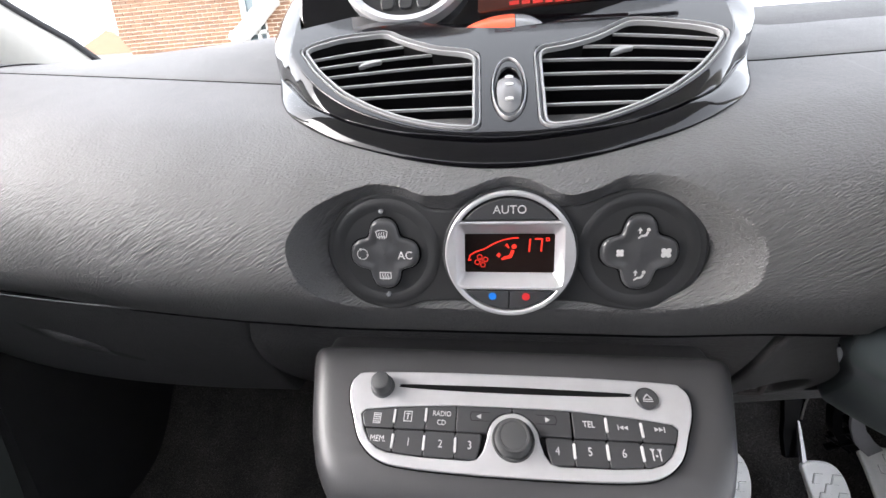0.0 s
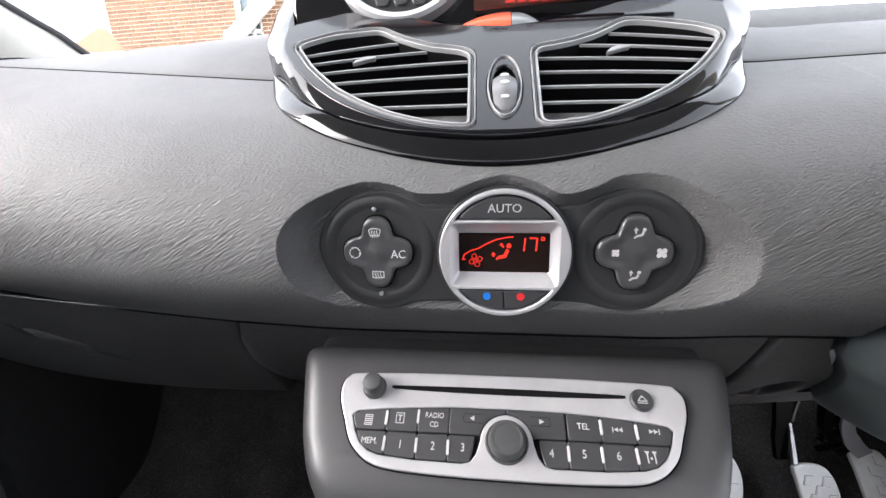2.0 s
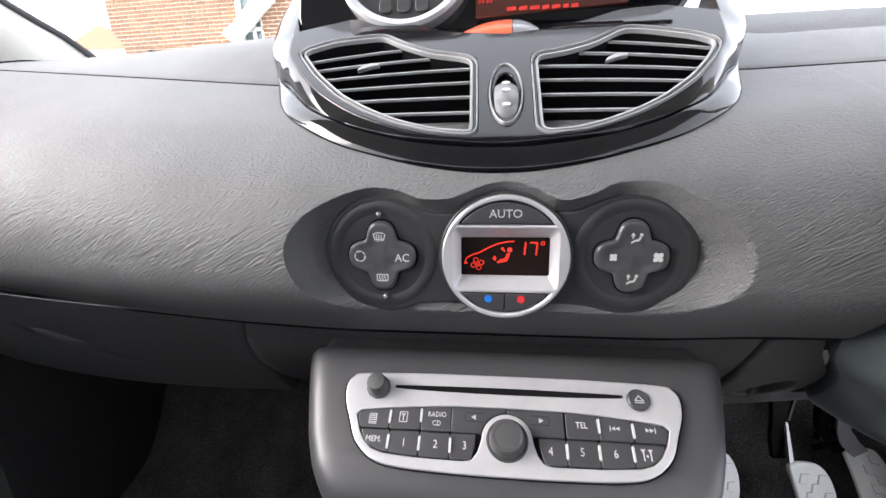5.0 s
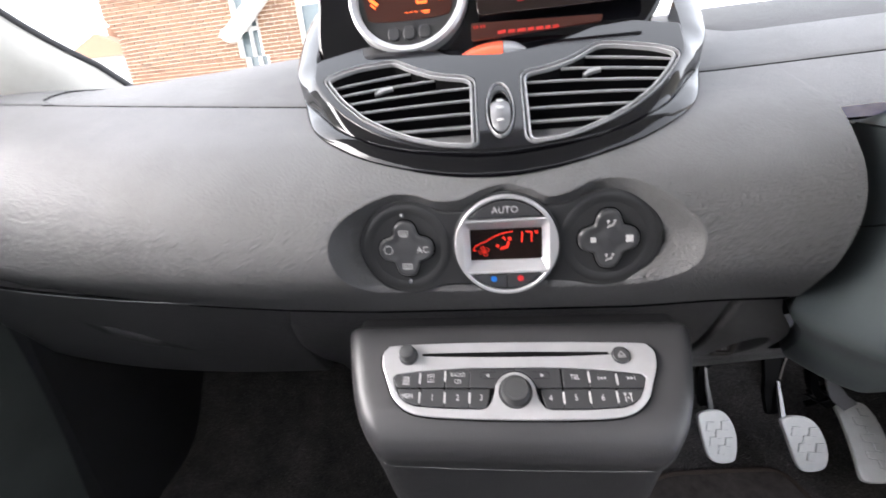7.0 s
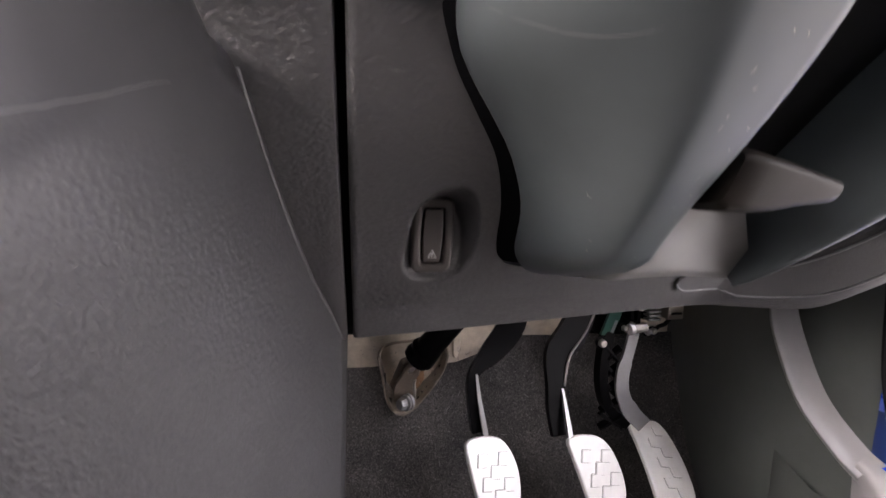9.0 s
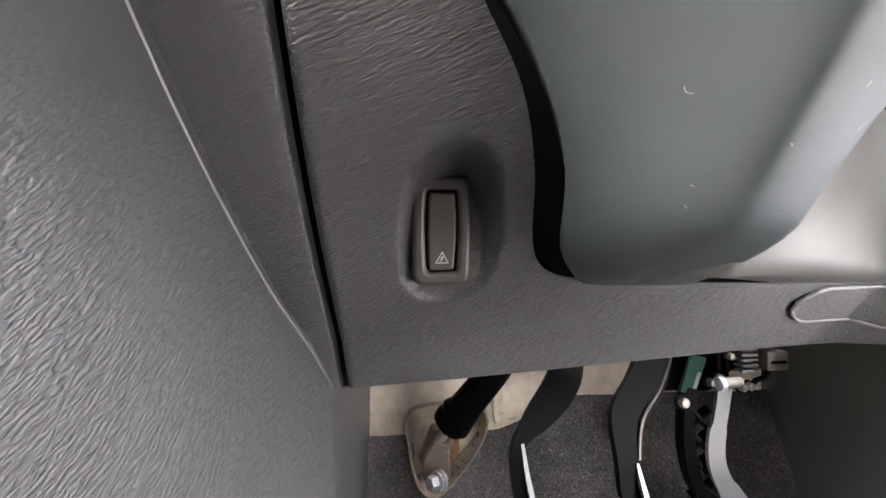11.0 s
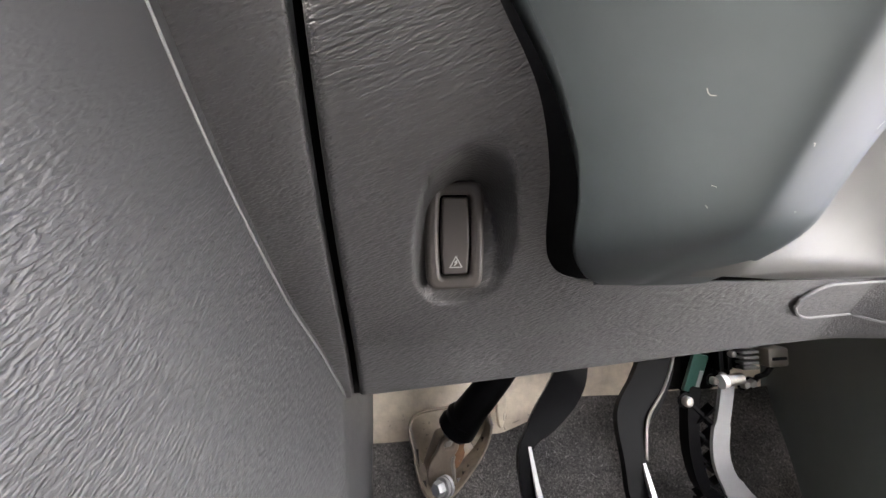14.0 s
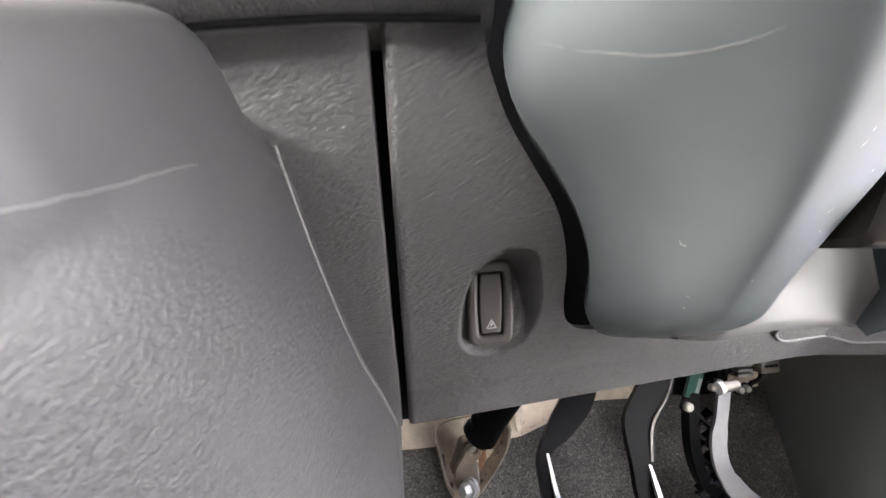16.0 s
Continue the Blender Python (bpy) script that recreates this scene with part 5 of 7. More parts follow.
        rows.append([WHL @ Vector((CX + x * hw, yy, zz - 0.0025 * x * x)) for x in (-1, -0.6, -0.2, 0.2, 0.6, 1)])
    th = part("thumb_wheel", grid(rows), M_WHEEL, thing, "dark ribbed thumb wheel with white marks")
    for yy in (0.0190, 0.0305, 0.0410):
        a = math.acos(max(-1, min(1, (0.030 - yy) / 0.0200)))
        zz = -0.003 + 0.012 * math.sin(a) + 0.0004
        part("mark", plate([ellipse(CX, yy, 0.0026, 0.0014, 16)], 0.001, WHL, z=zz), M_WHITE, th)
    part("slider", plate([rounded(rect(CX - 0.004, 0.0585, CX + 0.004, 0.068), 0.002, 3)], 0.004, WHL, 0.001, z=0.0015), M_DARK, thing)


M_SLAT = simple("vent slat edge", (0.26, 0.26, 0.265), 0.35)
build_pod()


def build_hazard():
    thing = empty("hazard_switch", "leaf-shaped hazard switch with an orange and a grey half", "hazard switch", (CX, 0.32, 0.71))
    for s, mat, lab, ln, tip in ((-1, M_ORANGE, "glossy orange half", 0.0455, 0.1094), (1, M_GREYLENS, "grey half", 0.0264, 0.1074)):
        rows = []
        for k in range(17):
            t = k / 16
            x = 0.0092 + s * (0.0002 + ln * t)
            lo, high = 0.1030 + (tip - 0.1030) * t, 0.0285 * (1 - t ** 1.9) + 0.0004
            rows.append([POD @ Vector((x, lo + high * (0.5 - 0.5 * math.cos(b)), -0.004 + 0.0085 * (1 - t * t) ** 0.6 * math.sin(b) ** 0.8)) for b in np.linspace(0, math.pi, 13)])
        bm = grid(rows)
        bmesh.ops.recalc_face_normals(bm, faces=bm.faces)
        part("lens", bm, mat, thing, lab)
    part("split_line", tube([POD @ Vector((0.0092, 0.1030 + 0.0285 * (0.5 - 0.5 * math.cos(b)), -0.0042 + 0.0085 * math.sin(b) ** 0.8)) for b in np.linspace(0.1, 3.04, 12)], 0.0004, 5), M_GAP, thing, "dark line between the halves")


build_hazard()


def build_cluster():
    thing = empty("instrument_cluster", "dark instrument cluster with a silver ringed dial and red lit displays", "instrument cluster", (0, 0.36, 0.72))
    loop = smooth_loop([(-0.163, -0.005), (-0.166, 0.05), (-0.155, 0.12), (-0.06, 0.15), (0.06, 0.14), (0.142, 0.10), (0.150, 0.04), (0.142, 0.012), (0.122, -0.003), (0.05, -0.014), (-0.05, -0.016), (-0.12, -0.012)], 5)
    part("housing", plate([loop], 0.03, CLU, 0.004, z=-0.004), M_PIANO, thing)
    # gloss black apron between the vents and the instruments
    tops = [(-0.158, 0.126), (-0.12, 0.140), (-0.088, 0.140), (-0.06, 0.124), (-0.035, 0.1125), (CX, 0.1075), (0.035, 0.1115), (0.06, 0.120), (0.088, 0.134), (0.12, 0.138), (0.156, 0.126)]
    rows = [[POD @ Vector((x, lerp_table(tops, x) + t * max(0.012, 0.150 - lerp_table(tops, x)), 0.0015 - 0.012 * t)) for x in np.linspace(-0.155, 0.160, 50)] for t in np.linspace(0, 1, 6)]
    part("apron", grid(rows), M_PIANO, thing)
    dial = CLU @ Matrix.Translation((-0.0755, 0.049, 0))
    ring = part("dial_ring", lathe([(0.0555, -0.004), (0.0555, 0.006), (0.053, 0.0085), (0.048, 0.006), (0.0475, 0.0)], dial, 64), M_SILVER, thing, "satin silver dial ring")
    part("dial_face", plate([ellipse(0, 0, 0.0485, 0.0485, 48)], 0.002, dial, z=0.001), M_DARK, thing)
    part("dial_display", plate([smooth_loop([(-0.040, -0.012), (-0.03, -0.0215), (0.03, -0.0215), (0.040, -0.012), (0.042, 0.02), (0.02, 0.042), (-0.02, 0.042), (-0.042, 0.02)], 4)], 0.001, dial, z=0.0016), M_GLOW, thing, "dim amber lit display")
    for k, dx in enumerate((-0.0145, 0.0, 0.0145)):
        part("dial_button", plate([rounded(rect(dx - 0.0055, -0.0405, dx + 0.0055, -0.0285), 0.0045, 4)], 0.003, dial, 0.001, z=0.003), M_BUTTON, thing)
    m = Marks(dial, 0.0019, (0.0125, -0.0015), 0.001)
    m.stroke([(-4, -6), (4, -6), (4, 12), (-4, 12)], 2.4, True)
    m.done("lit_digit", M_AMBER, thing, "lit amber zero")
    for k in range(3):
        Marks(dial, 0.0019, (0, 0), 0.001).stroke([(-3 + 4.6 * k, -15.6), (-0.6 + 4.6 * k, -15.6)], 0.9).done("lit_dash", M_AMBER, thing, "lit amber dash")
    for q in ([(12, -15), (20, -15), (20, -16.4), (12, -16.4)], [(14.5, -17), (19, -17), (19, -18), (14.5, -18)]):
        Marks(dial, 0.0019, (0, 0), 0.001).fill(q).done("lit_unit_bar", M_AMBER, thing, "lit amber bar")
    for q in ([(-38, 0), (-30, -7), (-28, -4.4), (-36, 2.6)], [(-36.5, -5), (-31.5, -9.5), (-30.5, -8), (-35.5, -3.4)], [(-33, 9), (-29, 9), (-29, 4), (-33, 4)]):
        Marks(dial, 0.0019, (0, 0), 0.001).fill(q).done("lit_gauge_bar", M_AMBER, thing, "lit amber gauge bar")
    m = Marks(dial, 0.0019, (0, 0), 0.001)
    m.stroke([(30 + 4.0 * math.cos(radians(a)), -3 + 4.0 * math.sin(radians(a))) for a in range(-200, 61, 29)], 0.9).stroke([(30, -3), (25, 3)], 0.8)
    m.done("lit_gauge", M_AMBER, thing, "lit amber gauge arc")
    part("strip_display", plate([rounded([(-0.018, -0.0045), (0.092, 0.001), (0.094, 0.0065), (-0.018, 0.011)], 0.002, 3)], 0.002, CLU, z=0.0125), M_GLOW, thing, "dim red strip display")
    for a, b in ((5, 12), (14, 20), (22, 29), (31, 36), (38, 44), (46, 50), (52, 57)):
        Marks(CLU, 0.0130, (0, 0), 0.001).fill([(a, -1.4), (b, -1.0), (b, 2.0), (a, 1.4)]).done("lit_bar", M_LED_DIM, thing, "lit red bar of a display line")
    for a in (-16, -13.4, -10, -7.4):
        Marks(CLU, 0.0130, (0, 0), 0.001).fill([(a, 5.6), (a + 1.7, 5.6), (a + 1.7, 8.2), (a, 8.2)]).done("lit_square", M_LED_DIM, thing, "small lit red square")
    part("upper_display", plate([rounded(rect(-0.012, 0.017, 0.135, 0.06), 0.006, 4)], 0.003, CLU, 0.0006, z=0.0125), M_LCD, thing, "smoked upper display")
    m = Marks(CLU, 0.0130, (0, 0), 0.001)
    m.fill([(23, 25.5), (29, 25.5), (28, 31), (24, 31)]).disc(26, 32, 1.8)
    m.fill([(-6, 38), (0, 38), (0, 44), (-6, 44)]).fill([(2.5, 38), (9, 38), (9, 44), (2.5, 44)])
    m.done("lit_warnings", M_LED_DIM, thing, "lit red warning symbols")


build_cluster()


# ---------------------------------------------------------------- steering column cowl and lever
def build_cowl():
    thing = empty("column_cowl", "smooth grey two-piece steering column cowl", "column cowl", (0.32, 0.3, 0.37))
    edge = spline_table([(0.362, 0.326), (0.3665, 0.316), (0.381, 0.304), (0.41, 0.297), (0.436, 0.2815), (0.456, 0.2625), (0.472, 0.2465), (0.490, 0.2415), (0.51, 0.2455), (0.535, 0.2555), (0.56, 0.262), (0.60, 0.267), (0.66, 0.275), (0.72, 0.285)])
    right = spline_table([(0.362, 0.3605), (0.379, 0.3565), (0.40, 0.3505), (0.42, 0.3475), (0.434, 0.3458), (0.452, 0.3425), (0.466, 0.338), (0.487, 0.3285), (0.51, 0.325), (0.54, 0.330), (0.60, 0.352), (0.66, 0.368), (0.72, 0.378)])
    far = spline_table([(0.362, 0.358), (0.3665, 0.352), (0.381, 0.338), (0.41, 0.312), (0.436, 0.289), (0.456, 0.270), (0.472, 0.256), (0.497, 0.248), (0.525, 0.245), (0.56, 0.25), (0.60, 0.262), (0.635, 0.271)])
    rows = []
    for z in list(np.linspace(0.3625, 0.40, 12)) + list(np.linspace(0.405, 0.63, 30)) + list(np.linspace(0.632, 0.715, 22)):
        lx, ly = lerp_table(edge, z), lerp_table(far, z)
        high = z > 0.631
        if high:
            lx, ly = 0.268 - 0.1 * (z - 0.631), 0.27 - (z - 0.631) / 0.36
        by = 0.174 + (0.464 - z) * 1.13 if z < 0.5 else 0.1333 - (z - 0.5) * 0.95
        ry = by + 0.007
        rx = lerp_table(right, z) - 0.0085
        k = smoothstep(0.3625, 0.385, z) ** 0.5
        by = ly + (by - ly) * (0.25 + 0.75 * k)
        ry = ly + (ry - ly) * (0.45 + 0.55 * k)
        w, d, hi = rx - lx, by - ly, smoothstep(0.49, 0.56, z)
        plan = [(lx + 0.09, ly + 0.02) if high else (lx + 0.012, ly + 0.03), (lx + 0.025, ly + 0.004) if high else (lx + 0.002, ly + 0.006), (lx, ly - 0.002), (lx + 0.07 * w - 0.016 * hi, ly + 0.30 * d), (lx + 0.20 * w - 0.014 * hi, ly + 0.58 * d), (lx + 0.37 * w - 0.008 * hi, ly + 0.83 * d), (lx + 0.55 * w, by + 0.003), (lx + 0.76 * w, by + 0.40 * (ry - by)), (rx + 0.008, ry + 0.0005)]
        plan = smooth_loop(plan, 5, closed=False) + [(rx + 0.0086, ry + 0.0011), (rx + 0.0086, ry + 0.004), (rx + 0.008, ry + 0.03), (rx + 0.006, ry + 0.08)]
        rows.append([(x, y, z) for x, y in plan])
    rows.insert(0, [(0.335 + (x - 0.335) * 0.6, y + 0.012, 0.3615) for x, y, z in rows[0]])
    bm = grid(rows)
    bmesh.ops.recalc_face_normals(bm, faces=bm.faces)
    shell = part("lower_shell", bm, M_COWL, thing, angle=60)
    # right rim of the cowl, beyond the slot of the lever
    inner = smooth_loop([(0.447, 0.318, 0.3690), (0.4465, 0.306, 0.379), (0.444, 0.29, 0.396), (0.448, 0.262, 0.427), (0.452, 0.232, 0.459), (0.455, 0.20, 0.49), (0.46, 0.13, 0.56)], 5, False)
    outer = smooth_loop([(0.450, 0.316, 0.3650), (0.4535, 0.303, 0.369), (0.456, 0.282, 0.380), (0.464, 0.252, 0.403), (0.468, 0.216, 0.434), (0.470, 0.182, 0.468), (0.474, 0.10, 0.54)], 5, False)
    rows = []
    for a, b in zip(inner, outer):
        a, b = Vector(a), Vector(b)
        m = (a + b) / 2 + Vector((-0.002, -0.008, -0.007))
        ring = smooth_loop([tuple(a + Vector((0.004, 0.03, 0.02))), tuple(a), tuple(m), tuple(b), tuple(b + Vector((0.01, 0.015, 0.012))), tuple(b + Vector((0.012, 0.06, 0.05)))], 4, False)
        rows.append(ring)
    bm = grid(rows)
    bmesh.ops.recalc_face_normals(bm, faces=bm.faces)
    part("right_rim", bm, M_COWL, thing, angle=60)
    # concave web below the lever, its colour raised for the light on it
    rows = []
    for t in np.linspace(0, 1.45, 12):
        l = Vector((0.353 + 0.004 * t, 0.303 - 0.050 * t, 0.3665 + 0.048 * t))
        r = Vector((0.468 - 0.036 * t, 0.316 - 0.026 * t, 0.362 + 0.038 * t))
        rows.append([l + Vector((-0.012, 0.01, 0))] + [l.lerp(r, k / 14) + Vector((0, 0.016, 0.012)) * math.sin(math.pi * k / 14) * (0.2 + 0.6 * min(t, 1)) for k in range(15)] + [r + Vector((0.008, 0.02, 0.01))])
    rows.append([p + Vector((0, 0.03, 0.006)) for p in rows[-1]])
    rows.insert(0, [p + Vector((0, 0.086, -0.004)) for p in rows[0]])
    part("lower_web", grid(rows), M_WEB_LIT, thing, angle=60)
    # dark sheet closes the slot and carries its shade in the colour
    part("slot_back", grid([[(x, y + 0.055, z + 0.03) for x in np.linspace(0.33, 0.56, 8)] for y, z in ((0.30, 0.365), (0.25, 0.42), (0.17, 0.50), (0.08, 0.6), (0.02, 0.66))]), M_DARK, thing, "dark sheet for the shaded lever slot and the cowl body beyond")
    part("shell_seam", tube([(0.2425, 0.245, 0.556), (0.2415, 0.20, 0.572), (0.2445, 0.15, 0.592), (0.25, 0.10, 0.613)], 0.0007, 6), M_GAP, thing, "fine dark seam between the shells")
    bpy.context.view_layer.update()
    # pale arc follows the moulded parting line of the shell
    arc = smooth_loop([(0.2485, 0.228, 0.4815), (0.2585, 0.217, 0.4740), (0.2690, 0.2085, 0.4692), (0.2780, 0.2010, 0.4665), (0.2850, 0.1935, 0.4655), (0.2890, 0.1885, 0.4662)], 4, False)
    arc = [shell.closest_point_on_mesh(shell.matrix_world.inverted() @ Vector(p))[1] for p in arc]
    part("moulding_arc", tube([shell.matrix_world @ p for p in arc], [0.00004 + 0.0001 * math.sin(math.pi * k / (len(arc) - 1)) for k in range(len(arc))], 5), M_TRIM, thing, "pale moulding line")
    # pale lint on the lower shell
    rng = random.Random(11)
    fl = bmesh.new()
    for k in range(24):
        z = rng.uniform(0.385, 0.47)
        p = Vector((rng.uniform(0.30, 0.362), 0.05 + (0.464 - z), z))
        hit, at, nor, _ = shell.ray_cast(p, Vector((0, 1, 0)))
        if not hit:
            continue
        d = nor.cross(Vector((rng.gauss(0, 1), rng.gauss(0, 1), rng.gauss(0, 1)))).normalized()
        n = rng.choice((2, 2, 2, 3, 5))
        size, way = rng.choice((0.0005, 0.0007, 0.0009)), at + nor * 0.0002
        for q in range(n):
            w = nor.cross(d) * 0.00012
            nxt = way + d * size
            fl.faces.new([fl.verts.new(v) for v in (way - w, nxt - w, nxt + w, way + w)])
            way = nxt
            d = (d + nor.cross(d) * rng.gauss(0, 0.7)).normalized()
    tagged(part("cowl_lint", fl, M_LINT, smooth=False), "pale lint specks on the grey column cowl", "lint", kind="stuff")
    return thing


M_LINT = simple("pale lint", (0.3, 0.295, 0.28), 0.9)
build_cowl()


M_LEVER = plastic("lever plastic", (0.010, 0.0085, 0.0075), 0.45, fine=0.2, spec=0.1)


def build_lever():
    thing = empty("tilt_lever", "grey plastic steering height lever below the cowl", "lever", (0.37, 0.23, 0.42))
    rows = []
    A = frame_at((0.3655, 0.2335, 0.4385), (0.0, -0.35, 0.94), (1, 0.0, -0.14))
    for x, w, h0, h1 in [(-0.009, 0.013, -0.028, -0.001), (-0.006, 0.0145, -0.0310, 0.0), (0.003, 0.0150, -0.0305, 0.0), (0.018, 0.0142, -0.0270, -0.001), (0.032, 0.0128, -0.0225, -0.0025), (0.042, 0.0122, -0.0200, -0.0035), (0.0470, 0.0112, -0.0190, -0.0042), (0.0490, 0.0090, -0.0170, -0.0062)]:
        ring = rounded([(-w, h0), (-0.3 * w, h0 - 0.001), (w, h0 + 0.006), (w, h1), (-w, h1)], 0.0042, 5)
        rows.append([A @ Vector((x, hh, ww)) for ww, hh in ring])
    bm = grid(rows, True)
    bm.verts.ensure_lookup_table()
    n = len(rows[0])
    bm.faces.new([bm.verts[i] for i in range(n)])
    bm.faces.new([bm.verts[len(bm.verts) - n + i] for i in range(n)])
    bmesh.ops.recalc_face_normals(bm, faces=bm.faces)
    part("grip", bm, M_LEVER, thing)
    part("arm", tube([(0.372, 0.245, 0.431), (0.372, 0.28, 0.437), (0.372, 0.34, 0.45)], 0.005, 8), M_DARK, thing)


build_lever()


# ---------------------------------------------------------------- switch in the recess of the knee panel
def build_switch():
    S = frame_at((0.2512, 0.3555, 0.3890), (0, -0.22, 0.975), (1, 0.03, 0)) @ Matrix.Diagonal((1.02, 1.06, 1, 1))
    thing = empty("stability_switch", "dark brown rocker switch with a small white warning triangle", "switch", (0.2515, 0.365, 0.365))

    def barrel(w, h, r):
        """A tall outline with softly bowed sides and rounded corners."""
        right = [(w + 0.0008 * math.cos(math.pi * t / 2), h * t) for t in np.linspace(-0.5, 0.5, 5)]
        return rounded([(-w, -h), (w, -h)] + right + [(w, h), (-w, h)] + [(-x, -y) for x, y in right], [r, r] + [0.003] * 5 + [r, r] + [0.003] * 5, 6)

    part("bezel", plate([barrel(0.0132, 0.0248, 0.0068), barrel(0.0070, 0.0186, 0.0022)], 0.009, S, 0.0022, z=0.0040, seg=3), M_BEZEL, thing)
    rk = part("rocker", plate([barrel(0.0059, 0.0176, 0.0016)], 0.004, S, 0.0011, z=0.0034, seg=3), M_BEZEL, thing)
    part("well", plate([barrel(0.0078, 0.0195, 0.002)], 0.001, S, z=-0.002), M_GAP, thing)
    m = Marks(S, 0.0036, (0.0002, -0.0118), 0.001)
    m.stroke([(-2.9, -2.3), (2.9, -2.3), (0, 2.7)], 0.5, True).stroke([(-0.9, -1.4), (0.3, -0.6), (-0.5, 0.1), (0.5, 0.8)], 0.5).fill([(-0.8, -0.3), (0.8, -0.3), (0.6, 0.5), (-0.6, 0.5)])
    m.done("symbol", M_WHITE, rk)


build_switch()


# ---------------------------------------------------------------- pedals
def blade(pts, widths, thick):
    """A flat steel arm through points, its width across x."""
    rows = []
    P = [Vector(p) for p in pts]
    for i, p in enumerate(P):
        d = (P[min(i + 1, len(P) - 1)] - P[max(i - 1, 0)]).normalized()
        s = Vector((1, 0, 0))
        s = (s - d * s.dot(d)).normalized()
        n = d.cross(s).normalized()
        w, t = widths[i] / 2, thick / 2
        rows.append([p + s * a + n * b for a, b in ((-w, -t), (w, -t), (w, t), (-w, t))])
    bm = grid(rows, True)
    bm.verts.ensure_lookup_table()
    bm.faces.new([bm.verts[i] for i in range(4)])
    bm.faces.new([bm.verts[len(bm.verts) - 4 + i] for i in range(4)])
    bmesh.ops.recalc_face_normals(bm, faces=bm.faces)
    return bm


def pedal_pad(m, outline, studs, parent, s=0.0073):
    pad = part("pad", plate([smooth_loop(outline, 5)], 0.008, m, 0.0026, z=0.0, seg=3), M_ALU, parent, "bright aluminium pedal pad")
    for x, y in studs:
        # grey plate under each stud draws the shade round it
        part("stud_seat", plate([rounded(rect(x - s - 0.0007, y - s - 0.0007, x + s + 0.0007, y + s + 0.0007), 0.0014, 3)], 0.002, m, 0.0, z=0.0004), M_STUD_SHADE, pad, "grey outline painted for the shade round a stud")
        part("stud", plate([rounded(rect(x - s, y - s, x + s, y + s), 0.0012, 3)], 0.004, m, 0.0007, z=0.0020), M_ALU, pad, "small raised square")
    return pad


M_STUD_SHADE = simple("stud shade grey", (0.33, 0.33, 0.33), 0.6)
CLUTCH_PAD = [(-0.036, -0.004), (-0.028, 0.003), (-0.007, 0.006), (0.015, 0.004), (0.032, -0.009), (0.045, -0.030), (0.0505, -0.053), (0.050, -0.072), (0.044, -0.083), (0.022, -0.086), (0.002, -0.082), (-0.012, -0.069), (-0.024, -0.042), (-0.033, -0.018)]
BRAKE_PAD = [(-0.039, -0.001), (-0.030, 0.006), (-0.010, 0.009), (0.013, 0.007), (0.033, -0.006), (0.050, -0.028), (0.060, -0.050), (0.062, -0.068), (0.056, -0.080), (0.035, -0.086), (0.014, -0.084), (0.000, -0.070), (-0.015, -0.044), (-0.030, -0.018)]
THROTTLE_PAD = [(-0.0328, -0.006), (-0.024, 0.001), (0.012, 0.008), (0.0265, 0.003), (0.034, -0.020), (0.0345, -0.052), (0.030, -0.084), (0.0215, -0.110), (0.0125, -0.125), (0.000, -0.131), (-0.034, -0.136), (-0.0445, -0.130), (-0.0415, -0.108), (-0.037, -0.078), (-0.0335, -0.035)]


